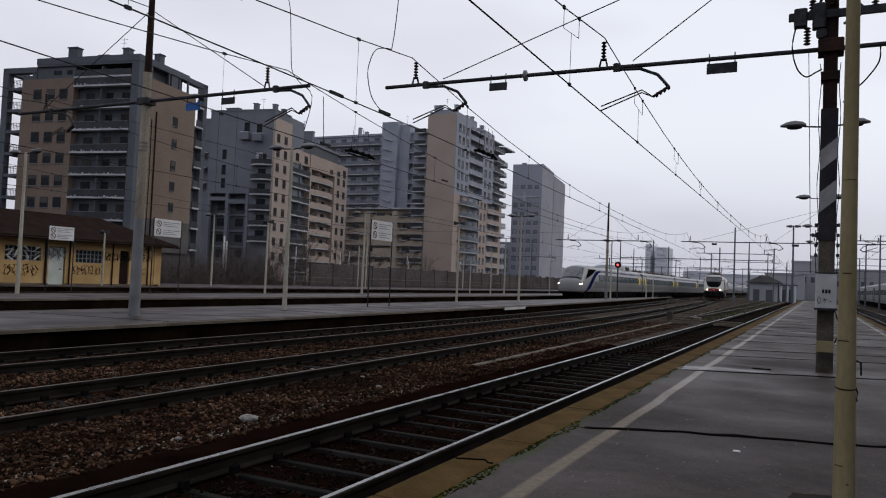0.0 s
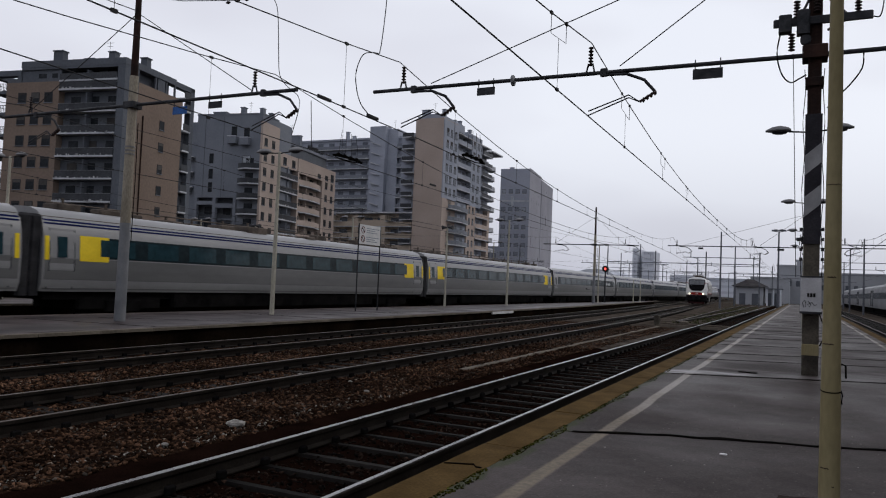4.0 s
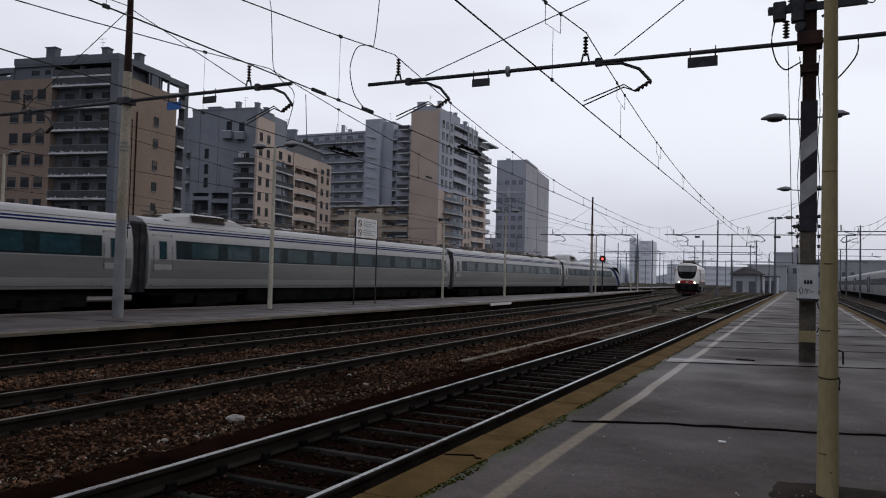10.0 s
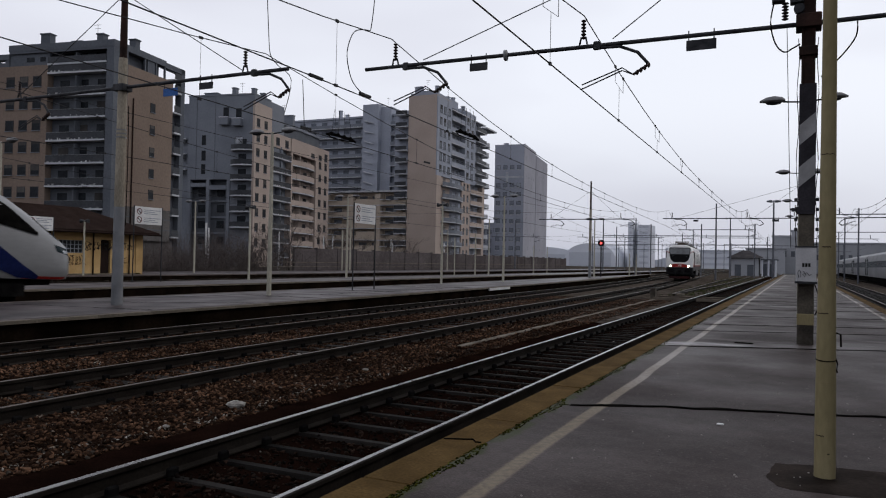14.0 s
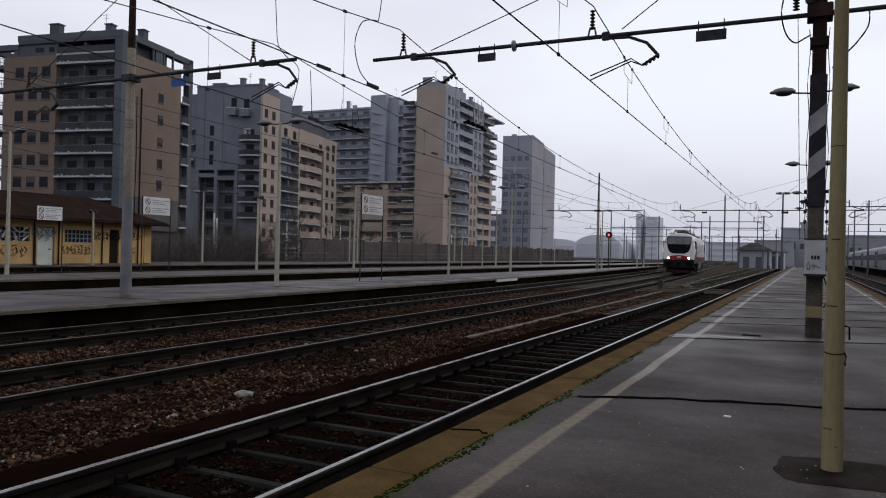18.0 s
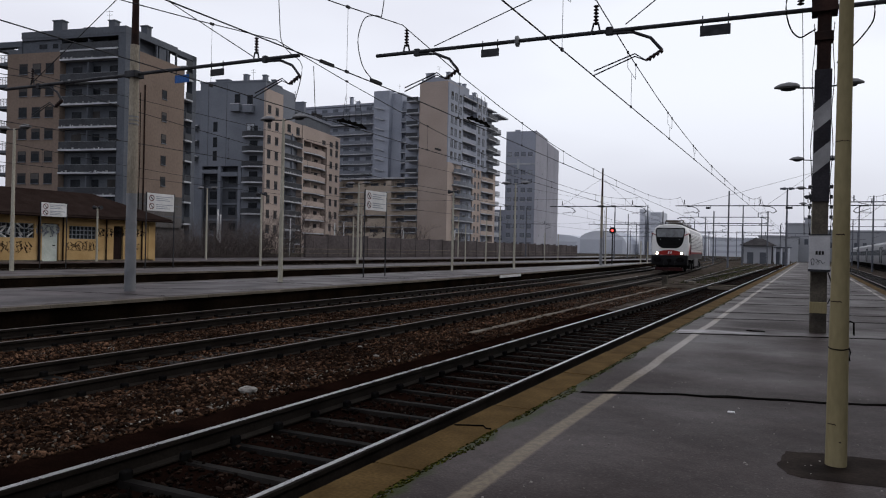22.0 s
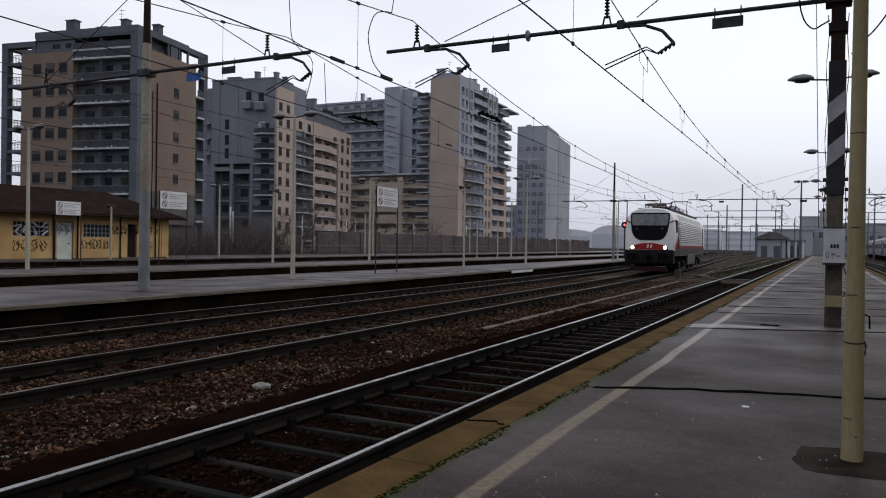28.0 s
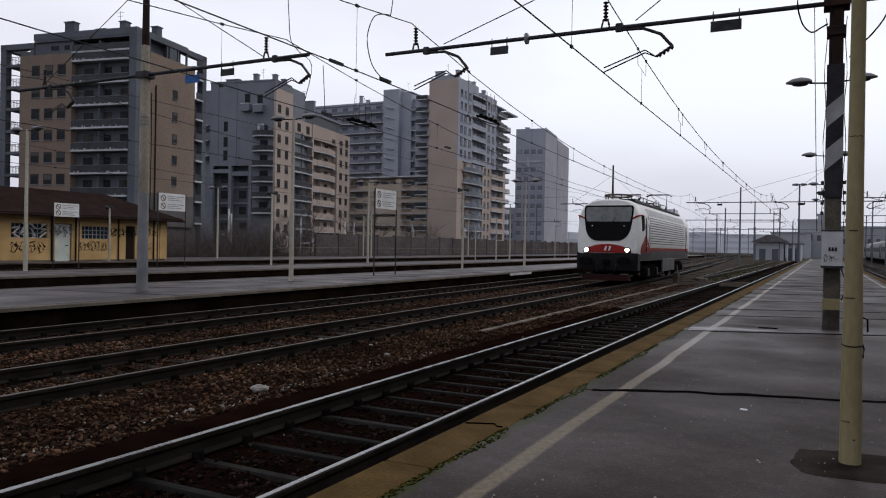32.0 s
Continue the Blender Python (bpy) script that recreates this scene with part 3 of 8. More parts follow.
# concrete cable trough between the tracks and the boarded crossing
tro = thing("cable_trough", "low line of pale concrete cable trough covers in ballast", "trough")
for i in range(25):
    y = 13.9 + i * 1.1
    x = -6.24 - 0.011 * (y - 14) + 0.05 * noise.noise((y * 0.5, 0, 3))
    part("cover", Mesh().cbox(x - 0.07, x + 0.07, y, y + 1.06, -0.22, -0.105 + 0.012 * noise.noise((y, 1, 1)), 0.015), M_KERB, tro)
crs = thing("boarded_crossing", "dark timber boards laid flush across the near track", "crossing")
for i in range(5):
    part("board", Mesh().cbox(-6.6, -4.86, 38.6 + i * 0.46, 39.02 + i * 0.46, -0.14, -0.02, 0.015), M_TIMBER, crs)
    part("board", Mesh().cbox(-4.5, -3.3, 38.6 + i * 0.46, 39.02 + i * 0.46, -0.14, -0.02, 0.015), M_TIMBER, crs)
for x0, x1 in ((-6.6, -4.86), (-4.5, -3.3)):
    for y in (38.54, 40.88):
        part("board_edge", Mesh().cbox(x0, x1, y, y + 0.07, -0.14, 0.0, 0.01), M_KERB, crs, "pale worn edge strip")
solid("point_motor_box", Mesh().cbox(-7.02, -6.76, 40.2, 40.7, -0.3, 0.40, 0.04), M_MASTLOW, "small pale concrete trackside box", "trackside box")
solid("point_motor_box", Mesh().cbox(-6.55, -5.9, 44.4, 45.2, -0.3, -0.02, 0.04), M_KERB, "low concrete trackside housing", "trackside box")


random.seed(31)
wd = Mesh()
for k in range(900):
    y = random.uniform(44, 120)
    x = random.choice((random.uniform(-6.0, -4.9), random.uniform(-7.2, -5.2))) - 0.02 * (y - 44) * random.random() * 2
    h, a = random.uniform(0.04, 0.16), random.uniform(0, 6.28)
    for j in range(4):
        c = a + 1.6 * j
        wd.v += [(x + 0.05 * math.cos(c + 1.5), y + 0.05 * math.sin(c + 1.5), -0.2), (x - 0.05 * math.cos(c + 1.5), y - 0.05 * math.sin(c + 1.5), -0.2), (x + 0.12 * math.cos(c), y + 0.12 * math.sin(c), -0.16 + h)]
        wd.f.append((len(wd.v) - 3, len(wd.v) - 2, len(wd.v) - 1))
tagged(solid("weeds", wd, M_WEED, "low dull green weeds growing in the ballast", "weeds"), kind="stuff")

# ---------------------------------------------------------------- platforms
P1L, P1C, P1R = -2.45, -2.10, 2.75
plat1 = thing("platform_1", "dark worn asphalt platform with an ochre stone edge", "platform", kind="structure")
JOINTS = [-8.0, 1.2, 7.0, 12.95, 16.3, 18.2, 21.5, 25.3, 28.4, 31.3, 38.0, 45.0, 53.0, 64.0, 78.0, 96.0, 120.0, 150.0]


def joint_y(k, x):
    """The wandering line of joint k across the platform."""
    a = 0.10 if k == 2 else 0.03
    return JOINTS[k] + (0.36 * (x + 2) if k == 2 else 0.42 * (x + 2) if k < 10 else 0.2 * (x + 2)) + a * noise.noise((x * 1.3, k * 3.1, 0)) + a * 0.5 * noise.noise((x * 4, k * 3.1, 4))


XS = [P1C + (P1R - 0.3 - P1C) * i / 24 for i in range(25)]
for k in range(len(JOINTS) - 1):
    b = Mesh()
    gap = 0.012
    a = [(x, joint_y(k, x) + gap) for x in XS]
    c = [(x, joint_y(k + 1, x) - gap) for x in XS]
    rows = [[(p[0], p[1] + (q[1] - p[1]) * j / 6, RAIL_CLEAR) for p, q in zip(a, c)] for j in range(7)]
    b.grid(rows)
    b.grid([[(x, y, RAIL_CLEAR - 0.1) for x, y in a], rows[0]])
    b.grid([rows[-1], [(x, y, RAIL_CLEAR - 0.1) for x, y in c]])
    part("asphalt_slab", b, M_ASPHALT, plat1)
part("core", Mesh().box(P1L + 0.06, P1R - 0.06, -20, 150, -0.34, RAIL_CLEAR - 0.05), M_PLATSIDE, plat1, "near-black platform core")
for k, w in ((2, 0.085), (3, 0.075), (4, 0.06), (5, 0.07), (6, 0.08), (7, 0.09), (8, 0.10), (9, 0.12), (10, 0.14), (11, 0.16)):
    b = Mesh()
    xs = [-1.95 + i * 0.09 for i in range(50)]
    b.rings([[(x, joint_y(k, x) - h, RAIL_CLEAR + 0.002), (x, joint_y(k, x) - h, RAIL_CLEAR + 0.006), (x, joint_y(k, x) + h, RAIL_CLEAR + 0.006), (x, joint_y(k, x) + h, RAIL_CLEAR + 0.002)]
             for x in xs for h in [w * (0.45 + 0.75 * abs(noise.noise((x * 2.2, k, 9))))]])
    part("tar_joint", b, M_TAR, plat1, "cracked black joint")


def painted_line(parent, x, y0, y1, w):
    b = Mesh().rings([[(x - w, y, RAIL_CLEAR - 0.002), (x - w, y, RAIL_CLEAR + 0.0006), (x + w, y, RAIL_CLEAR + 0.0006), (x + w, y, RAIL_CLEAR - 0.002)] for y in (y0, y1)])
    part("painted_line", b, M_ASPHALT, parent, "worn pale safety line")


painted_line(plat1, -1.70, 1.5, 110, 0.22)
painted_line(plat1, 2.20, 1.5, 110, 0.18)
# the damp repair round the lamp post, with a ragged outline
ring = []
for x0, y0, x1, y1 in ((-0.14, 5.10, 1.6, 5.12), (1.6, 5.12, 1.62, 5.95), (1.62, 5.95, -0.16, 5.70), (-0.16, 5.70, -0.14, 5.10)):
    for i in range(18):
        x, y = x0 + (x1 - x0) * i / 18, y0 + (y1 - y0) * i / 18
        ring.append((x + 0.07 * noise.noise((x * 5, y * 5, 2.0)), y + 0.07 * noise.noise((x * 5, y * 5, 9.0)), RAIL_CLEAR - 0.001))
part("damp_patch", Mesh().plate(ring, (0, 0, 1), 0.003), M_DAMP, plat1, "dark brown damp asphalt repair")
part("drain_cover", Mesh().cbox(-1.0, -0.68, 14.15, 14.36, RAIL_CLEAR - 0.02, RAIL_CLEAR + 0.006, 0.01), M_TAR, plat1, "small iron drain cover")
random.seed(5)
lit = Mesh()
for i in range(240):
    x, y, r = random.uniform(-1.6, 1.4), 3.6 + 9 * random.random() ** 1.5, random.uniform(0.003, 0.011)
    lit.rings([[(x + r * k * math.cos(a), y + r * k * math.sin(a), RAIL_CLEAR + h) for a in (0, 1.26, 2.5, 3.8, 5)] for k, h in ((1, 0.0), (0.6, 0.006))])
tagged(solid("litter", lit, M_PALESTONE, "small pale specks and chewing gum on asphalt", "litter"), kind="stuff")
solid("paper_scrap", Mesh().cbox(-0.61, -0.55, 6.80, 6.84, RAIL_CLEAR, RAIL_CLEAR + 0.008, 0.004), M_WHITE, "small scrap of white paper on the platform", "litter")

plat2 = thing("platform_2", "pale grey island platform with a stone kerb", "platform", kind="structure")
ys2 = [-40 + 4 * i for i in range(38)]
near2 = lambda y: -13.95 + bend(y)
far2 = lambda y: min(-19.4, near2(y) - 0.5)
part("surface", Mesh().rings([[(far2(y) + 0.35, y, -0.34), (far2(y) + 0.35, y, RAIL_CLEAR - 0.004), (near2(y) - 0.35, y, RAIL_CLEAR - 0.004), (near2(y) - 0.35, y, -0.34)] for y in ys2]), M_ASPHALT2, plat2)
part("side_wall", Mesh().rings([[(near2(y) - 0.5, y, -0.34), (near2(y) - 0.5, y, 0.195), (near2(y) - 0.07, y, 0.195), (near2(y) - 0.07, y, -0.34)] for y in ys2]), M_PLATSIDE, plat2, "very dark brown platform wall")
part("side_wall", Mesh().rings([[(far2(y) + 0.07, y, -0.34), (far2(y) + 0.07, y, 0.195), (far2(y) + 0.5, y, 0.195), (far2(y) + 0.5, y, -0.34)] for y in ys2]), M_PLATSIDE, plat2, "very dark brown platform wall")
part("edge_panel", Mesh().rings([[(near2(y) - 0.02, y, 0.10), (near2(y) - 0.02, y, 0.235), (near2(y) + 0.045, y, 0.235), (near2(y) + 0.045, y, 0.10)] for y in (36.0, 37.7, 39.4)]), M_WHITE, plat2, "white painted edge panel")
# cracks that wander over the island platform
for k, (x0, y0, x1, y1) in enumerate(((-18.6, 12.6, -14.4, 13.4), (-17.9, 14.6, -14.5, 17.3), (-18.9, 16.0, -17.4, 23.0), (-17.6, 20.6, -14.7, 21.0), (-19.0, 26.5, -14.9, 27.6), (-16.1, 23.0, -15.6, 33.0), (-19.2, 33.0, -15.2, 34.6))):
    n = 26
    pts = [(x0 + (x1 - x0) * i / n + 0.10 * noise.noise((i * 0.55, k, 1.0)), y0 + (y1 - y0) * i / n + 0.16 * noise.noise((i * 0.5, k, 8.0))) for i in range(n + 1)]
    part("crack", Mesh().rings([[(x - w, y - w, RAIL_CLEAR - 0.01), (x - w, y - w, RAIL_CLEAR + 0.001), (x + w, y + w, RAIL_CLEAR + 0.001), (x + w, y + w, RAIL_CLEAR - 0.01)] for i, (x, y) in enumerate(pts) for w in [0.012 + 0.03 * abs(noise.noise((i * 0.8, k, 3.0)))]]), M_TAR, plat2, "dark crack in the asphalt")
plat3 = thing("platform_3", "pale grey asphalt platform with light kerbs", "platform", kind="structure")
part("surface", Mesh().box(-29.45, -25.55, -40, 190, -0.34, RAIL_CLEAR - 0.004), M_ASPHALT2, plat3)
for x0, x1 in ((-25.7, -25.27), (-29.73, -29.3)):
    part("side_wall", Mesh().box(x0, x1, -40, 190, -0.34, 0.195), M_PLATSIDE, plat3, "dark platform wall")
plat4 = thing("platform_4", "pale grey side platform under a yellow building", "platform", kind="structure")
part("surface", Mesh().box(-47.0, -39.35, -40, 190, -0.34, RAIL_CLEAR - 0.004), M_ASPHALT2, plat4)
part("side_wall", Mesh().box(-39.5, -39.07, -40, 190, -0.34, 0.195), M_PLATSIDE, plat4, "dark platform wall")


def wavy(pts):
    """Points of a smooth curve through the given ones."""
    out = []
    p = [Vector(q) for q in pts]
    for k in range(len(p) - 1):
        a, b, c, d = p[max(k - 1, 0)], p[k], p[k + 1], p[min(k + 2, len(p) - 1)]
        for f in (0, 0.25, 0.5, 0.75):
            out.append(0.5 * (2 * b + (c - a) * f + (2 * a - 5 * b + 4 * c - d) * f * f + (3 * b - a - 3 * c + d) * f ** 3))
    return out + [p[-1]]


# ---------------------------------------------------------------- lamp posts
def lamp_head(sign):
    """A flat bowl lamp; it points along sign * x from its arm's end."""
    rings = []
    for k, (px, w, up, dn) in enumerate(((0.0, 0.05, 0.03, -0.03), (0.08, 0.13, 0.09, -0.05), (0.26, 0.17, 0.13, -0.06), (0.46, 0.14, 0.10, -0.05), (0.62, 0.04, 0.02, -0.03))):
        rings.append([(sign * px, w * math.cos(a), (up if math.sin(a) > 0 else -dn) * math.sin(a)) for a in [2 * math.pi * i / 12 for i in range(12)]])
    return rings


def lamp_post(x, y, z0=RAIL_CLEAR, h=5.85, r=0.085, paint=None, heads=True, group="platform lamp posts", label="cream-painted twin-armed platform lamp post", radii=()):
    t = thing("lamp_post", label, "lamp post", pose(x, y, z0), group)
    paint = paint or M_CREAM
    radii = radii or ((-0.01, r), (h, r * 0.62))
    part("post", Mesh().rings([[(q * math.cos(a), q * math.sin(a), z) for a in [2 * math.pi * i / 20 for i in range(20)]] for z, q in radii]), paint, t, smooth=True)
    if heads:
        part("arm", Mesh().tube([(-0.48, 0, h - 0.02), (0, 0, h - 0.06), (0.48, 0, h - 0.02)], 0.022, 8), M_STEELDK, t, "thin dark cross arm")
        for s in (-1, 1):
            rings = [[(s * 0.42 + p[0], p[1], h + 0.02 + p[2]) for p in q] for q in lamp_head(s)]
            hd = part("lamp_head", Mesh().rings(rings), M_LAMPHEAD, t, "grey bowl lamp head", smooth=True)
            bowl = [[(s * (0.70 + 0.20 * k * math.cos(a)), 0.10 * k * math.sin(a), h - 0.02 - d) for a in [2 * math.pi * i / 12 for i in range(12)]] for k, d in ((1, 0), (0.85, 0.045), (0.4, 0.065))]
            part("bowl", Mesh().rings(bowl), M_STEELDK, hd, "dark lamp bowl", smooth=True)
    return t


near_post = lamp_post(0.181, 5.48, paint=M_OLIVE, radii=((-0.01, 0.065), (0.4, 0.0625), (0.8, 0.059), (1.37, 0.0525), (2.2, 0.047), (3.2, 0.042), (4.5, 0.037), (5.85, 0.033)), label="yellowed cream steel lamp post on the asphalt platform")
part("strap", Mesh().tube([(0.0595 * math.cos(a), 0.0595 * math.sin(a), 0.772 + 0.01 * math.sin(a)) for a in [6.3 * i / 16 for i in range(17)]], 0.004, 5), M_TAR, near_post, "black strap")
part("strap_tail", Mesh().tube([(0.058, 0.0, 0.775), (0.068, -0.01, 0.745), (0.062, -0.01, 0.705), (0.066, -0.005, 0.69)], 0.005, 5), M_TAR, near_post, "loose strap end")
for z, a0, a1 in ((0.276, -2.6, -1.7), (1.074, -2.7, -1.4), (1.51, -2.2, -1.2), (2.119, -2.8, -0.7), (0.164, -1.4, -1.2)):
    q = 0.0645 - 0.0085 * z
    part("seam", Mesh().tube([(q * math.cos(a0 + (a1 - a0) * i / 6), q * math.sin(a0 + (a1 - a0) * i / 6), z + 0.004 * math.sin(3.0 * i)) for i in range(7)], 0.0035, 4), M_RUSTMAST, near_post, "dark rust mark")
part("strap_end", Mesh().tube([(0.058, -0.02, 0.95), (0.082, -0.03, 0.94), (0.084, -0.035, 0.86)], 0.006, 5), M_TAR, near_post, "loose strap end")
for z, q in ((0.62, 0.0590), (1.62, 0.0490)):
    part("weld_seam", Mesh().tube([(q * math.cos(a), q * math.sin(a), z) for a in [2 * math.pi * i / 20 for i in range(21)]], 0.003, 4), M_OLIVE, near_post)
for y in (21.3, 37.5, 53.7, 70.0):
    lamp_post(0.10, y, h=5.75)
for x, y in ((-17.0, 21.1), (-18.1, 47.3), (-18.5, 74.0)):
    lamp_post(x, y)
for x, y in ((-29.3, 19.2), (-29.3, 45.0), (-29.2, 72.0)):
    lamp_post(x, y)
lamp_post(-42.5, 43.6, h=5.6)
lamp_post(-43.0, 91.0, h=5.6)
lamp_post(-43.2, 67.0, h=5.6)


def speaker_pole(x, y, h, label):
    t = thing("speaker_pole", label, "pole", pose(x, y, RAIL_CLEAR))
    part("post", Mesh().tube([(0, 0, -0.01), (0, 0, h)], 0.07, 10, 0.05), M_CREAM, t, smooth=True)
    for s in (-1, 1):
        part("speaker_horn", Mesh().rings([[(s * (0.03 + px), q * math.cos(a), h + q * math.sin(a)) for a in [2 * math.pi * i / 10 for i in range(10)]] for px, q in ((0, 0.05), (0.12, 0.07), (0.30, 0.13))]), M_STEELDK, t, "dark loudspeaker horn")


speaker_pole(-18.6, 38.6, 4.6, "cream pole with a pair of loudspeakers")
speaker_pole(-29.4, 34.6, 4.3, "cream pole with a pair of small loudspeakers")
speaker_pole(-39.5, 31.3, 3.35, "short cream pole with two small horns beside the yellow building")
for x, y, h in ((-35.0, 76.0, 4.6), (-29.0, 67.9, 4.2), (-35.7, 106.0, 4.5), (-45.2, 68.5, 4.5), (-37.4, 118, 4.6), (-17.4, 86.0, 2.6), (-17.6, 91.0, 2.6)):
    solid("marker_pole", Mesh().tube([(0, 0, -0.01), (0, 0, h)], 0.07, 8, 0.06), M_CREAM, "slim pale grey trackside post", "pole", at=pose(x, y, -0.36 if x > -38 and x < -30 else RAIL_CLEAR))


# ---------------------------------------------------------------- warning boards
def warning_board(x, y0, y1, z0, z1, base):
    t = thing("warning_board", "white warning board with two round signs on steel posts", "sign", group="warning boards")
    for y in (y0 - 0.03, y1 + 0.03):
        part("post", Mesh().cbox(x - 0.024, x + 0.024, y - 0.024, y + 0.024, base, z1 + 0.03, 0.008), M_STEELDK, t, "thin dark post")
    part("panel", Mesh().cbox(x - 0.02, x + 0.02, y0, y1, z0, z1, 0.008), M_WHITE, t, "white enamel panel")
    w, h = y1 - y0, z1 - z0
    for k in (0.72, 0.26):
        c = (y0 + 0.16 * w, z0 + k * h)
        ring = [[(x + dx, c[0] + q * math.cos(a), c[1] + q * math.sin(a)) for a in [2 * math.pi * i / 20 for i in range(20)]] for dx, q in ((0.021, 0.155), (0.028, 0.155), (0.028, 0.12), (0.021, 0.12))]
        part("sign_ring", Mesh().rings(ring, caps=False), M_INKRED, t, "red prohibition ring")
        part("sign_bar", Mesh().plate([(x + 0.022, c[0] - 0.10, c[1] + 0.07), (x + 0.022, c[0] - 0.07, c[1] + 0.10), (x + 0.022, c[0] + 0.10, c[1] - 0.07), (x + 0.022, c[0] + 0.07, c[1] - 0.10)], (1, 0, 0), 0.004), M_INK, t)
        for j, q in enumerate((0.09, 0.0, -0.09)):
            part("text_bar", Mesh().box(x + 0.021, x + 0.025, y0 + 0.32 * w, y0 + (0.94 - 0.1 * ((j * 2) % 3)) * w, c[1] + q - 0.018, c[1] + q + 0.018), M_INKGREY, t)


warning_board(-17.3, 27.1, 28.85, 3.2, 4.05, RAIL_CLEAR)
warning_board(-29.0, 25.75, 27.45, 3.12, 3.98, RAIL_CLEAR)
warning_board(-38.0, 26.52, 28.06, 2.87, 3.63, -0.3)


# ---------------------------------------------------------------- overhead line masts
def insulator(p, h=0.42, r=0.055):
    b = Mesh()
    rings = []
    n = 6
    for i in range(n):
        z = p[2] + h * i / n
        for q, dz in ((0.45, 0.0), (1.0, 0.25), (1.0, 0.45), (0.45, 0.7)):
            rings.append([(p[0] + r * q * math.cos(a), p[1] + r * q * math.sin(a), z + dz * h / n) for a in [2 * math.pi * k / 8 for k in range(8)]])
    return b.rings(rings)


def wire_support(t, x, zb, side, contact=5.16):
    """Insulator with the messenger's saddle on top of the beam, and the bent arm that holds the contact wire."""
    part("bracket", Mesh().tube([(x - 0.09, 0, zb), (x - 0.045, 0, zb + 0.2), (x + 0.045, 0, zb + 0.2), (x + 0.09, 0, zb)], 0.02, 6), M_STEELDK, t, "forked steel bracket")
    part("insulator", insulator((x, 0, zb + 0.16)), M_INSUL, t, "dark ribbed insulator", smooth=True)
    part("clamp", Mesh().cbox(x + side * 0.28 - 0.07, x + side * 0.28 + 0.07, -0.055, 0.055, zb - 0.08, zb + 0.08, 0.02), M_STEELDK, t)
    a = [(x + side * 0.30, 0, zb - 0.05), (x + side * 0.75, 0, zb - 0.07), (x + side * 1.10, 0, zb - 0.22), (x + side * 1.32, 0, zb - 0.48)]
    part("drop_arm", Mesh().tube(a, 0.032, 8), M_STEELDK, t, "bent steel drop arm", smooth=True)
    for i in range(4):
        f = i / 4
        c = (a[3][0] - side * 0.30 * f, 0, a[3][2] - 0.02 - 0.17 * f)
        part("arm_insulator", Mesh().rings([[(c[0] + side * d, q * math.cos(k), c[2] + q * math.sin(k)) for k in [2 * math.pi * j / 8 for j in range(8)]] for d, q in ((0.03, 0.025), (0.0, 0.06), (-0.03, 0.025))]), M_INSUL, t)
    end = (a[3][0] - side * 0.30, 0, a[3][2] - 0.18)
    part("insulator_core", Mesh().tube([a[3], end], 0.028, 6), M_INSUL, t)
    for dz in (0.0, 0.055):
        part("steady_arm", Mesh().tube([end, (end[0] - side * 0.22, 0, end[2] + 0.10 + dz), (x - side * 0.02, 0, contact + 0.05 + dz * 1.6)], 0.014, 6), M_STEELDK, t, "thin steady arm")


def name_plate(t, x, zb, w, mat, h=0.17):
    for dx in (-w * 0.42, w * 0.42):
        part("hanger", Mesh().tube([(x + dx, 0, zb + 0.09), (x + dx, 0, zb - 0.10)], 0.012, 5), M_STEELDK, t)
    part("plate", Mesh().cbox(x - w / 2, x + w / 2, -0.012, 0.012, zb - 0.10 - h, zb - 0.10, 0.006), mat, t, "small hanging plate")


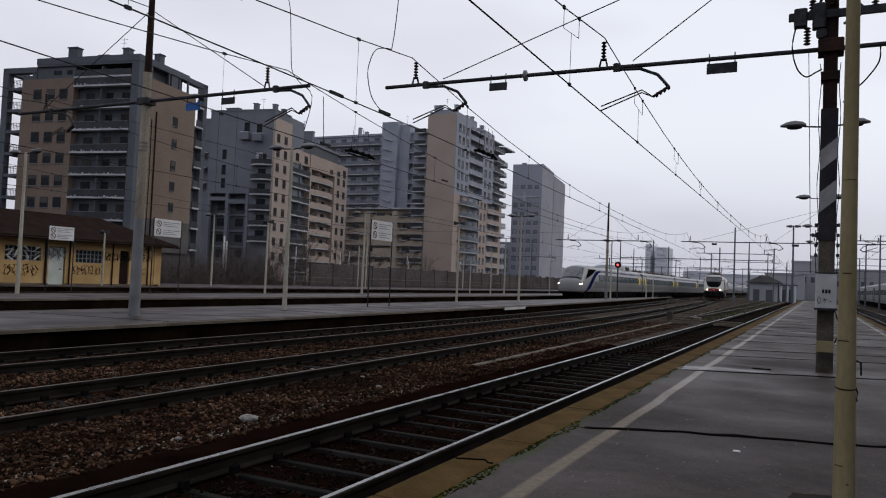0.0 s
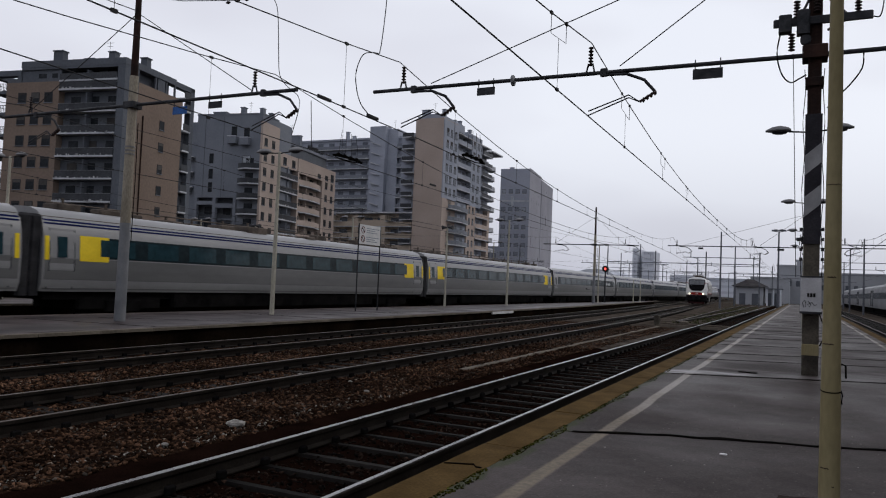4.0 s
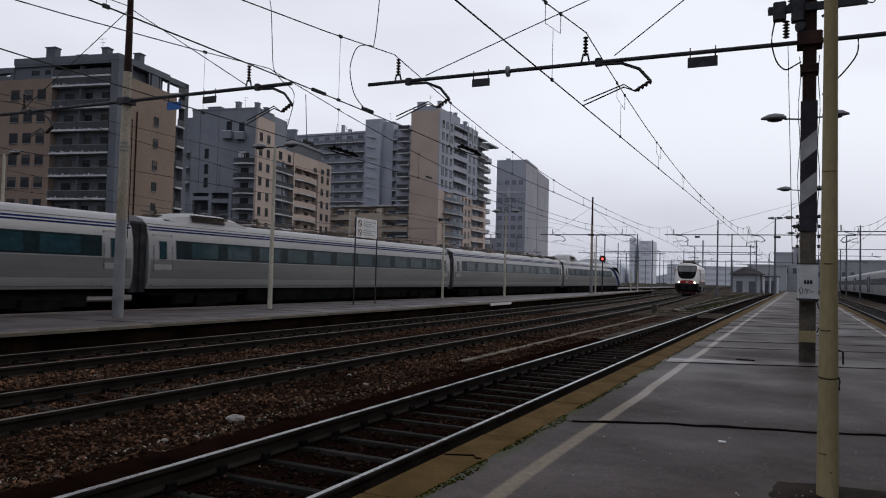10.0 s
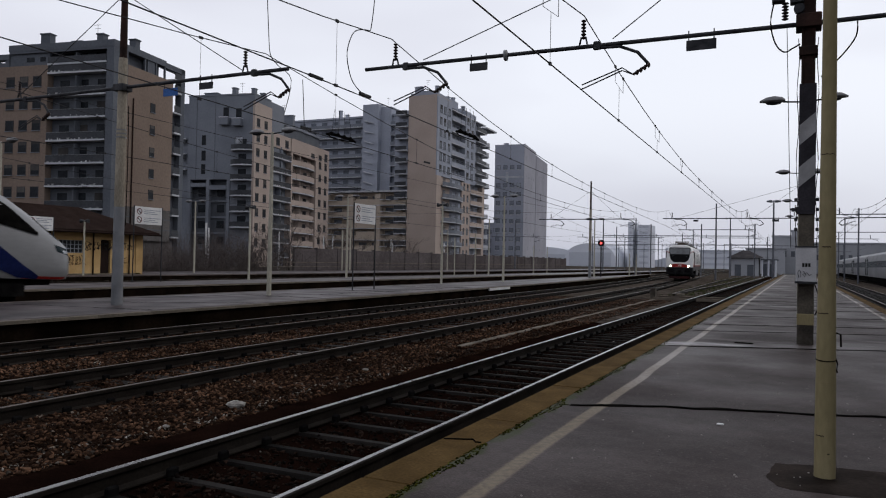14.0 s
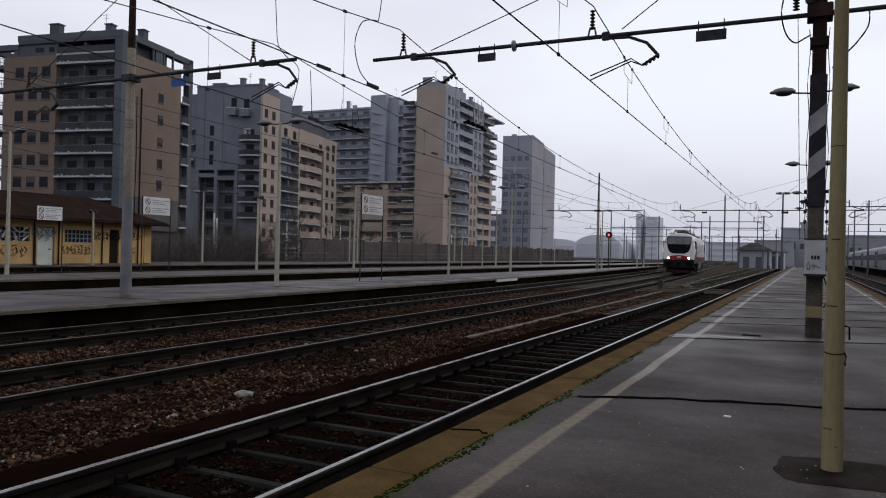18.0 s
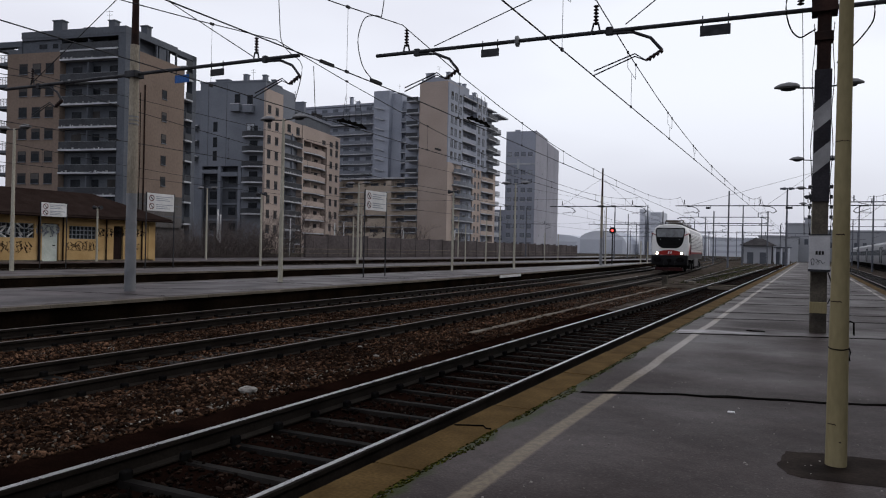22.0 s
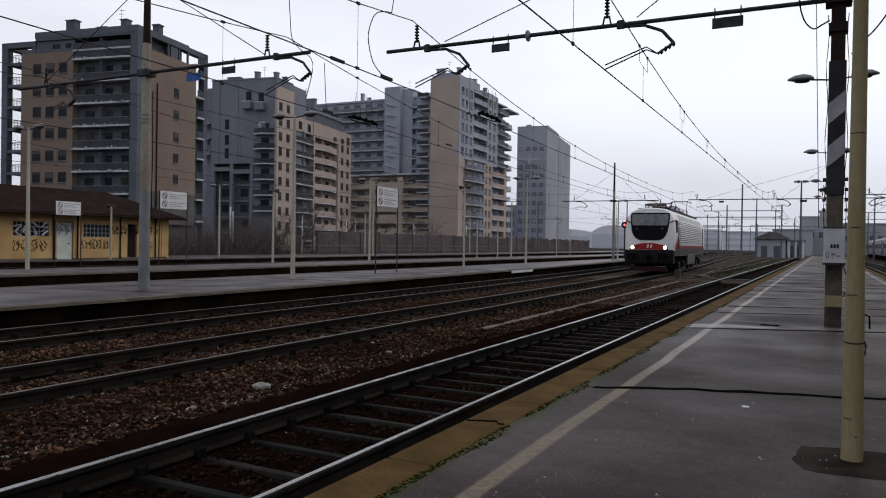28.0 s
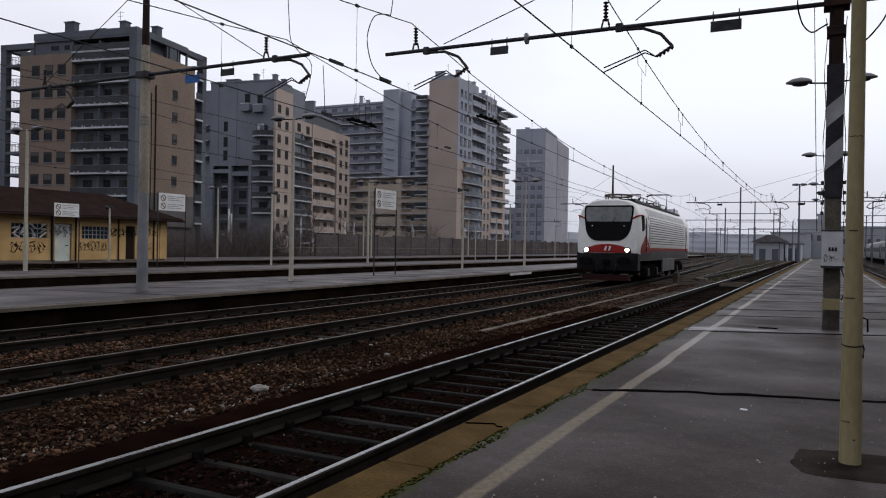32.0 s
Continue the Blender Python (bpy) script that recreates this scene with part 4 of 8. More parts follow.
def platform1_mast(y, full, shift=0.0):
    t = thing("overhead_line_mast", "rusty steel overhead line mast with grey hazard stripes and cross beam" if full else "dark steel overhead line mast with a cross beam",
              "mast", pose(0.2, y, 0), "overhead line masts")
    zb = 6.08 if full else 5.92

    def post(name, b, *rest):
        b.v = [(0.87 * v[0] - 0.052, v[1], v[2]) for v in b.v]
        return part(name, b, *rest)
    for s in (-1, 1):
        post("channel", Mesh().cbox(-0.13 if s < 0 else 0.08, -0.08 if s < 0 else 0.13, -0.13, 0.13, 2.5, 9.3, 0.01), M_RUSTMAST, t, "rusty channel section")
        post("channel_web", Mesh().box(-0.08, 0.08, -0.115 if s < 0 else 0.075, -0.075 if s < 0 else 0.115, 4.9, 9.25), M_RUSTMAST, t)
    post("footing", Mesh().cbox(-0.155, 0.155, -0.14, 0.14, RAIL_CLEAR - 0.02, 1.45, 0.02), M_MASTLOW, t, "stained lower mast")
    post("shaft", Mesh().cbox(-0.148, 0.148, -0.135, 0.135, 1.45, 2.62, 0.015), M_MASTLOW, t, "stained lower mast")
    if full:
        post("pale_band", Mesh().cbox(-0.158, 0.158, -0.146, 0.146, 0.62, 0.82, 0.01), M_OLIVE, t, "pale painted band")
        cab = post("cabinet", Mesh().cbox(-0.19, 0.19, -0.36, -0.137, 1.40, 2.0, 0.012), M_BOXGREY, t, "grey steel cabinet with scrawled ink")
        for k, (x0, x1) in enumerate(((-0.07, -0.03), (-0.015, 0.025), (0.04, 0.08))):
            post("ink_bar", Mesh().box(x0, x1, -0.366, -0.361, 1.655, 1.72), M_INK, cab)
        for pts in ([(-0.15, 1.55), (-0.12, 1.60), (-0.09, 1.55), (-0.10, 1.48), (-0.13, 1.47), (-0.15, 1.55)], [(-0.05, 1.58), (0.0, 1.52), (-0.02, 1.48), (-0.06, 1.52), (0.02, 1.56), (0.06, 1.50), (0.10, 1.53)]):
            post("scrawl", Mesh().tube([(x, -0.363, z) for x, z in pts], 0.006, 4), M_INK, cab)
        post("cabinet_lip", Mesh().cbox(-0.205, 0.205, -0.37, -0.13, 2.0, 2.02, 0.005), M_STEELDK, t)
        post("cabinet_sill", Mesh().cbox(-0.205, 0.205, -0.37, -0.13, 1.36, 1.40, 0.005), M_STEELDK, t)
        # hazard plate with slanted bands
        post("hazard_plate", Mesh().cbox(-0.158, 0.158, -0.165, -0.137, 2.6, 4.94, 0.006), M_BLACKPAINT, t, "black hazard plate")
        post("hazard_side", Mesh().cbox(-0.160, -0.150, -0.137, 0.14, 2.6, 4.94, 0.004), M_BLACKPAINT, t, "black hazard plate")
        post("hazard_side", Mesh().cbox(0.150, 0.160, -0.137, 0.14, 2.6, 4.94, 0.004), M_BLACKPAINT, t, "black hazard plate")
        for z in (3.08, 3.83):
            post("stripe", Mesh().plate([(-0.152, -0.166, z), (0.152, -0.166, z + 0.23), (0.152, -0.166, z + 0.59), (-0.152, -0.166, z + 0.36)], (0, -1, 0), 0.003), M_STRIPE, t, "grey slanted stripe")
        post("cable", Mesh().tube([(0.16, -0.2, 1.36), (0.24, -0.2, 1.15), (0.25, -0.18, 0.95), (0.17, -0.16, 0.8)], 0.012, 6), M_TAR, t, "black cable loop")
        for s in (-1, 1):
            post("side_cable", Mesh().tube([(s * 0.185, 0.0, 2.0)] + [(s * (0.185 + 0.02 * math.sin(k)), 0.0, 2.0 + 0.2 * k) for k in range(1, 20)], 0.008, 5), M_TAR, t, "thin black cable")
            for k in range(4):
                post("cable_cleat", Mesh().cbox(s * 0.2 - 0.03, s * 0.2 + 0.03, -0.04, 0.04, 2.3 + 0.18 * k, 2.36 + 0.18 * k, 0.01), M_STEELDK, t)
    else:
        post("shaft", Mesh().cbox(-0.15, 0.15, -0.13, 0.13, 2.6, 5.0, 0.015), M_MASTLOW, t)
    xl = -9.42 + shift
    part("beam", Mesh().tube([(xl, 0, zb + 0.02), (-4.5, 0, zb), (0, 0, zb - 0.02)], 0.042, 10), M_STEELDK, t, "long tubular cross beam", smooth=True)
    part("beam", Mesh().tube([(0, 0, zb - 0.02), (7.2, 0, zb)], 0.042, 10), M_STEELDK, t, "long tubular cross beam", smooth=True)
    wire_support(t, -8.62 + shift, zb, 1)
    wire_support(t, -4.2, zb, 1)
    wire_support(t, 4.3, zb, -1)
    name_plate(t, -6.53 + shift, zb, 0.42, M_STEELDK)
    name_plate(t, -1.90, zb, 0.55, M_STEELDK, 0.2)
    part("disc", Mesh().rings([[(-5.9 + dx, q * math.cos(a), zb + q * math.sin(a)) for a in [2 * math.pi * i / 12 for i in range(12)]] for dx, q in ((-0.06, 0.02), (-0.02, 0.12), (0.02, 0.12), (0.06, 0.02))]), M_STEELGR, t, "grey disc insulator")
    post("collar", Mesh().cbox(-0.24, 0.24, -0.22, 0.22, zb - 0.12, zb + 0.12, 0.02), M_RUSTMAST, t, "heavy steel clamp")
    post("collar", Mesh().cbox(-0.175, 0.175, -0.17, 0.17, zb - 0.62, zb - 0.46, 0.02), M_RUSTMAST, t, "heavy steel clamp")
    part("switch_beam", Mesh().cbox(-0.75, 0.85, -0.2, -0.12, 6.58, 6.72, 0.015), M_STEELDK, t, "steel bracket of line switches")
    part("switch_box", Mesh().cbox(-0.66, -0.44, -0.26, -0.05, 6.46, 6.78, 0.02), M_STEELDK, t, "dark switch box")
    part("switch_body", Mesh().cbox(-0.36, -0.14, -0.26, -0.05, 6.4, 6.85, 0.03), M_STEELDK, t, "dark switch box")
    for x, z in ((-0.36, 6.72), (-0.03, 6.8), (0.62, 6.7), (-0.44, 6.12)):
        part("switch_insulator", insulator((x, -0.15, z), 0.34, 0.06), M_INSUL, t, "dark ribbed insulator", smooth=True)
    part("drum", Mesh().rings([[(-0.21 + q * math.cos(a), d, 6.3 + q * math.sin(a)) for a in [2 * math.pi * i / 14 for i in range(14)]] for d, q in ((-0.22, 0.09), (-0.1, 0.09))]), M_STEELDK, t, "round pulley")
    for p0, p1 in (((-0.14, 6.2), (-0.35, 6.5)), ((-0.14, 7.1), (-0.3, 6.75)), ((0.14, 7.05), (0.45, 6.7)), ((0.14, 6.45), (0.42, 6.6))):
        part("brace", Mesh().tube([(p0[0], -0.14, p0[1]), (p1[0], -0.14, p1[1])], 0.025, 6), M_STEELDK, t)
    if full:
        part("jumper", Mesh().tube(wavy([(-0.62, -0.16, 6.5), (-0.68, -0.16, 6.1), (-0.6, -0.16, 5.72), (-0.45, -0.16, 5.54), (-0.3, -0.16, 5.6), (-0.19, -0.16, 5.66)]), 0.014, 6), M_TAR, t, "hanging black jumper cable")
        part("jumper", Mesh().tube(wavy([(0.83, -0.16, 6.62), (0.95, -0.16, 6.6), (1.0, -0.16, 6.8), (1.02, -0.16, 7.1)]), 0.012, 6), M_TAR, t, "hanging black jumper cable")
        part("jumper", Mesh().tube(wavy([(0.72, 0, zb - 0.05), (0.7, 0, 5.75), (0.5, 0, 5.45), (0.3, 0, 5.25), (0.16, -0.1, 5.05)]), 0.014, 6), M_TAR, t, "hanging black jumper cable")
        for dx in (-0.36, 0.22):
            part("earth_wire", Mesh().tube([(dx - 0.05, -0.1, zb), (dx, -0.1, 4.2), (dx + 0.06, -0.1, 2.0)], 0.006, 4), M_WIRE, t, "thin hanging wire")
    for xe in (-7.9 + shift, -3.6):
        part("stay", Mesh().tube([(xe, 0, zb + 0.1), (0, 0, 8.75)], 0.012, 5), M_WIRE, t, "diagonal stay wire")
    part("stay", Mesh().tube([(3.6, 0, zb + 0.1), (0, 0, 8.75)], 0.012, 5), M_WIRE, t, "diagonal stay wire")
    return t


platform1_mast(14.8, True)
platform1_mast(70.5, False, -2.0)


def island_mast(x, y, plates, tall=9.4, right=5.5, left=5.5, zb=6.1):
    t = thing("overhead_line_mast", "tapered pale concrete overhead line mast with cross arms" if plates else "grey overhead line mast with cross arms on a platform",
              "mast", pose(x, y, 0), "overhead line masts")
    part("lower_shaft", Mesh().tube([(0, 0, RAIL_CLEAR - 0.02), (0, 0, 2.9)], 0.15, 12, 0.136), M_STEELGR, t, "grey painted lower shaft", smooth=True)
    part("shaft", Mesh().tube([(0, 0, 2.9), (0, 0, 6.9)], 0.136, 12, 0.115), M_CONCRETE, t, smooth=True)
    part("upper_shaft", Mesh().tube([(0, 0, 6.9), (0, 0, tall)], 0.10, 12, 0.075), M_RUSTMAST, t, "dark rusty upper shaft", smooth=True)
    for z in (4.75, 4.85, 4.95):
        part("band", Mesh().rings([[(q * math.cos(a), q * math.sin(a), zz) for a in [2 * math.pi * i / 12 for i in range(12)]] for q, zz in ((0.14, z), (0.14, z + 0.03))]), M_STEELGR, t)
    part("beam", Mesh().tube([(-left, 0, zb + 0.02), (right, 0, zb)], 0.045, 10), M_STEELDK, t, "tubular cross arm", smooth=True)
    part("collar", Mesh().cbox(-0.2, 0.2, -0.17, 0.17, zb - 0.09, zb + 0.09, 0.02), M_STEELDK, t)
    wire_support(t, right - 1.3, zb, 1)
    wire_support(t, -left + 1.25, zb, 1)
    if plates:
        name_plate(t, 1.75, zb - 0.05, 0.5, M_INKBLUE, 0.2)
        name_plate(t, 2.95, zb, 0.45, M_STEELDK)
    part("shaft_cable", Mesh().tube([(0.25, 0, 5.6), (0.27, 0, 4.0), (0.25, 0, 2.4)], 0.012, 5), M_TAR, t, "cable down the mast")
    for xe in (-left + 1.2, right - 1.4):
        part("stay", Mesh().tube([(xe, 0, zb + 0.1), (0, 0, 8.65)], 0.012, 5), M_WIRE, t, "diagonal stay wire")
    return t


island_mast(-16.4, 14.05, True)
island_mast(-18.05, 70.5, False, 9.6, 4.2, 5.2, 5.92)

for x, y, h in ((-9.2, 98.5, 9.8), (-9.7, 127, 9.8), (-9.0, 165, 9.8), (-9.2, 193.5, 9.8), (-24.5, 126, 9.8), (-30, 126, 9.5), (-24.5, 182, 9.5), (-40, 182, 9), (-33, 150, 9.5), (-20.0, 165, 9.5), (-46, 126, 9.5), (6.9, 105, 9.5), (6.8, 70.5, 9.0), (6.6, 128.5, 9.8), (7.2, 160, 9), (-26, 240, 9), (-40, 250, 9), (-18, 240, 9), (0.3, 200, 9)):
    t = thing("overhead_line_mast", "slim grey overhead line mast in the station throat", "mast", pose(x, y, -0.3), "distant masts")
    part("shaft", Mesh().tube([(0, 0, 0), (0, 0, h)], 0.12, 8, 0.085), M_FARSTEEL, t)
    part("cross_arm", Mesh().tube([(-4.6, 0, 6.5), (4.6, 0, 6.5)], 0.05, 6), M_FARSTEEL, t)
    for dx in (-3.6, 3.4):
        part("insulator", Mesh().tube([(dx, 0, 6.5), (dx, 0, 7.05)], 0.05, 6), M_FARSTEEL, t)
        part("drop_arm", Mesh().tube([(dx + 0.3, 0, 6.45), (dx + 0.9, 0, 6.3), (dx + 1.2, 0, 5.95), (dx + 0.1, 0, 5.55)], 0.03, 5), M_FARSTEEL, t)
for y, x0, x1 in ((126, -30, -6), (182, -46, 8), (240, -60, 14)):
    t = thing("overhead_portal", "long grey overhead line portal across the tracks", "portal", group="distant portals")
    part("beam", Mesh().box(x0, x1, y - 0.06, y + 0.06, 6.4, 6.52), M_FARSTEEL, t)
    for k in range(int((x1 - x0) / 8) + 1):
        part("leg", Mesh().tube([(x0 + 8 * k, y, -0.3), (x0 + 8 * k, y, 8.4)], 0.10, 6), M_FARSTEEL, t)
# tall yard light mast
t = thing("yard_light_mast", "tall slim yard lighting mast with a ring of floodlights", "light mast", pose(-3.7, 140, -0.3))
part("shaft", Mesh().tube([(0, 0, 0), (0, 0, 13.5)], 0.2, 8, 0.12), M_FARSTEEL, t)
for k in range(6):
    a = math.pi * k / 3
    part("floodlight", Mesh().cbox(0.9 * math.cos(a) - 0.25, 0.9 * math.cos(a) + 0.25, 0.9 * math.sin(a) - 0.2, 0.9 * math.sin(a) + 0.2, 13.2, 13.5, 0.05), M_FARSTEEL, t)
part("crown", Mesh().tube([(-0.9, 0, 13.4), (0.9, 0, 13.4)], 0.05, 6), M_FARSTEEL, t)


# ---------------------------------------------------------------- overhead wires
def overhead_line(xf, supports, label, y_end=240, contact=5.17, drop=5.6, stirrups=False, hang=(6.65, 1.2, 2.0), rise=0.0):
    t = thing("overhead_line", label, "overhead wire", group="overhead wires")
    ys = [-40 + 4 * i for i in range(int((y_end + 40) / 4) + 1)]
    part("contact_wire", Mesh().tube([(xf(y), y, contact + rise * max(0.0, 14.8 - y)) for y in ys], 0.013, 5), M_WIRE, t, "thin contact wire")

    def messenger(y):
        for a, b in zip(supports, supports[1:]):
            if a <= y <= b:
                f = (y - a) / (b - a)
                return hang[0] - hang[1] * (1 - abs(2 * f - 1) ** hang[2])
        return 6.0
    fine = sorted(set([supports[0] + (supports[-1] - supports[0]) * i / 90 for i in range(91)] + list(supports)))
    part("messenger_wire", Mesh().tube([(xf(y), y, messenger(y)) for y in fine], 0.012, 5), M_WIRE, t, "sagging messenger wire")
    y = supports[1] - 53.1
    while y < min(supports[-1], 130):
        z = messenger(y)
        if z < 6.6:
            w, e = min(0.9, (z - contact)), min(0.36, 0.45 * (z - contact))
            z2 = messenger(y + w)
            d = part("dropper", Mesh().tube([(xf(y), y + w * 0.5, contact), (xf(y), y + w * 0.5, (z + z2) / 2 - e)], 0.005, 4), M_WIRE, t)
            if y < 75:
                for zz, yy in ((contact, y + w * 0.5), (z, y), (z2, y + w)) if stirrups else ((contact, y + w * 0.5), ((z + z2) / 2, y + w * 0.5)):
                    part("wire_clip", Mesh().box(xf(y) - 0.018, xf(y) + 0.018, yy - 0.05, yy + 0.05, zz - 0.025, zz + 0.03), M_WIRE, d)
            if not stirrups:
                part("dropper", Mesh().tube([(xf(y), y + w * 0.5, (z + z2) / 2 - e), (xf(y), y + w * 0.5, (z + z2) / 2)], 0.005, 4), M_WIRE, t)
                y += drop
                continue
            part("stirrup", Mesh().tube([(xf(y), y, z), (xf(y), y, z - e), (xf(y), y + w, z2 - e), (xf(y), y + w, z2)], 0.006, 4), M_WIRE, d)
        y += drop
    return t


SUP = (-41, 14.8, 70.5, 126, 182, 240)


def chord(y):
    """The wires run straight from support to support."""
    for a, b in zip(SUP, SUP[1:]):
        if a <= y <= b:
            return bend(a) + (bend(b) - bend(a)) * (y - a) / (b - a)
    return bend(y)


near_line = overhead_line(lambda y: -3.99, SUP, "contact and messenger wires over the near track", stirrups=True, hang=(6.72, 1.25, 2.8))
mid_line = overhead_line(lambda y: -8.43 + chord(y), SUP, "contact and messenger wires over the middle track", hang=(6.75, 1.25, 2.8))
third_line = overhead_line(lambda y: -12.1 + chord(y), SUP, "contact and messenger wires over the third track", hang=(6.79, 1.3, 2.3), rise=0.014)
overhead_line(lambda y: -22.0, SUP, "contact and messenger wires over the fast track")
overhead_line(lambda y: -34.0, SUP, "contact and messenger wires over a far track")
overhead_line(lambda y: 4.3, SUP, "contact and messenger wires over the track beyond the platform")
for line, pts in (
        (mid_line, [(-8.43, 13.95, 9.6), (-8.43, 13.9, 8.0), (-8.43, 13.79, 7.06), (-8.43, 13.69, 6.61)]),
        (mid_line, [(-8.43, 13.69, 6.61), (-8.43, 13.43, 6.56), (-8.43, 13.09, 6.43), (-8.43, 12.89, 6.19), (-8.43, 12.79, 5.83), (-8.43, 12.97, 5.4), (-8.43, 13.33, 5.2), (-8.43, 13.56, 5.16)]),
        (third_line, [(-12.1, 14.2, 8.72), (-12.1, 14.47, 8.63), (-12.1, 14.66, 8.33), (-12.1, 14.77, 7.34), (-12.1, 14.86, 6.78), (-12.1, 15.18, 6.57), (-12.1, 15.73, 6.33), (-12.1, 15.46, 5.36)]),
        (third_line, [(-12.1, 16.23, 6.45), (-12.1, 16.35, 5.16)])):
    part("jumper_cable", Mesh().tube(wavy(pts), 0.011, 5), M_WIRE, line, "looped black jumper cable", smooth=True)
part("cross_span", Mesh().tube([(-16.3, 14.05, 9.1), (-14.76, 14.05, 8.77), (-13.0, 14.05, 8.55), (-10.9, 14.05, 8.38), (-4.2, 14.4, 8.1), (0.1, 14.8, 8.6)], 0.011, 5), M_WIRE, third_line, "cross-span wire")
for x in (-13.2, -12.9, -12.6, -12.3):
    part("strain_insulator", Mesh().rings([[(x + d, 14.05 + q * math.cos(a), 8.52 + q * math.sin(a)) for a in [2 * math.pi * i / 8 for i in range(8)]] for d, q in ((-0.07, 0.015), (0, 0.045), (0.07, 0.015))]), M_INSUL, third_line)


def section_insulator(line, x, y0, y1):
    """A long black insulating joint in the contact wire, hung from the messenger."""
    z, m = 5.17, (y0 + y1) / 2
    b = part("section_insulator", Mesh().tube([(x, y0, z), (x, y0 + 0.2, z + 0.05), (x, y1 - 0.2, z + 0.05), (x, y1, z)], 0.035, 6), M_TAR, line, "black section insulator")
    for s in (-1, 1):
        part("runner", Mesh().tube([(x, y0, z), (x + s * 0.11, m - 0.35, z - 0.02), (x + s * 0.11, m + 0.35, z - 0.02), (x, y1, z)], 0.016, 5), M_TAR, b)
    for k in range(4):
        y = y0 + (0.18 + 0.213 * k) * (y1 - y0)
        part("hanger", Mesh().tube([(x, y, z + 0.04), (x, y + 0.03, z + 0.35), (x, m + 0.75 * (y - m), 5.95)], 0.007, 4), M_WIRE, b)
        part("clamp", Mesh().cbox(x - 0.03, x + 0.03, y - 0.05, y + 0.05, z, z + 0.11, 0.01), M_TAR, b)


section_insulator(third_line, -12.1, 17.4, 18.9)
section_insulator(mid_line, -8.43, 18.25, 19.8)
for line, x, y in ((third_line, -12.1, 16.2), (third_line, -12.1, 23.5), (mid_line, -8.43, 13.3), (mid_line, -8.5, 11.6)):
    part("line_clamp", Mesh().cbox(x - 0.025, x + 0.025, y, y + 0.45, 5.14, 5.20, 0.01), M_WIRE, line, "clamped wire joint")
for (a, b) in (((-16.4, 14.05, 8.7), (-16.0, -60, 9.0)), ((0.2, 14.8, 8.9), (0.2, 70.5, 8.9)), ((-30, -10, 9.2), (-24.5, 126, 9.0))):
    pts = [tuple(a[k] + (b[k] - a[k]) * i / 16 - (1.1 * 4 * i / 16 * (1 - i / 16) if k == 2 else 0) for k in range(3)) for i in range(17)]
    solid("feeder_wire", Mesh().tube(pts, 0.013, 5), M_WIRE, "long sagging feeder wire between masts", "cable", group="feeder wires")


# ---------------------------------------------------------------- high-speed train
PROFILE = ((1.30, 0.88), (1.40, 1.15), (1.42, 1.55), (1.42, 1.95), (1.37, 2.65), (1.25, 3.08), (1.02, 3.36), (0.62, 3.50), (0.0, 3.54))
NOSE = ((0.90, 0.86, 1.66, 0.96), (0.95, 1.06, 1.86, 0.86), (1.10, 1.20, 2.04, 0.80), (1.38, 1.30, 2.22, 0.78), (1.75, 1.34, 2.48, 0.80), (2.42, 1.38, 2.98, 0.82), (3.1, 1.41, 3.42, 0.85), (4.0, 1.42, 3.60, 0.88), (6.5, 1.42, 3.54, 0.88))


def interp(x, pts):
    for (a, b), (c, d) in zip(pts, pts[1:]):
        if x <= c:
            return b + (d - b) * (x - a) / (c - a) if c > a else d
    return pts[-1][1]


def nose_at(y):
    return tuple(interp(y, [(n[0], n[k]) for n in NOSE]) for k in (1, 2, 3))


def side_x(z, y=99.0):
    """Half width of the train's body at a height, also along the nose."""
    hw, top, bot = nose_at(y)
    zz = 0.88 + (z - bot) / (top - bot) * 2.66
    return interp(zz, [(b, a) for a, b in PROFILE]) * hw / 1.42


def top_z(x, y):
    hw, top, bot = nose_at(y)
    xx = abs(x) * 1.42 / hw
    zz = interp(xx, [(a, b) for a, b in reversed(PROFILE[3:])])
    return bot + (zz - 0.88) / 2.66 * (top - bot)


def body_ring(y, nose=False):
    hw, top, bot = nose_at(y) if nose else (1.42, 3.54, 0.88)
    half = [(a * hw / 1.42, bot + (b - 0.88) / 2.66 * (top - bot)) for a, b in PROFILE]
    return [(a, y, z) for a, z in half] + [(-a, y, z) for a, z in reversed(half[:-1])]


def side_strip(z0, z1, y0, y1, off=0.006, s=1, n=3):
    zs = [z0 + (z1 - z0) * i / n for i in range(n + 1)]
    ring = lambda y: [(s * (side_x(z) + off), y, z) for z in zs] + [(s * (side_x(z) - 0.02), y, z) for z in reversed(zs)]
    return Mesh().rings([ring(y0), ring(y1)])


def nose_sheet(rows_yz, s, off=0.012):
    """A thin sheet on the nose's side through rows of (y, z)."""
    return Mesh().grid([[(s * (side_x(z, y) + off), y, z) for y, z in row] for row in rows_yz])


CACHE = {}


def shared(key, make, name, mat, smooth=False):
    if key not in CACHE:
        CACHE[key] = make().data(name, mat, smooth)
    return CACHE[key]


def wheelset(parent, y, key):
    frame_me = shared("bogie", lambda: Mesh().cbox(-1.15, 1.15, -1.75, 1.75, 0.30, 0.72, 0.08).cbox(-1.3, -1.1, -0.7, 0.7, 0.22, 0.62, 0.05).cbox(1.1, 1.3, -0.7, 0.7, 0.22, 0.62, 0.05), "bogie", M_UNDER)
    bg = part("bogie", frame_me, None, parent, "sooty bogie", at=pose(0, y, 0))
    return bg


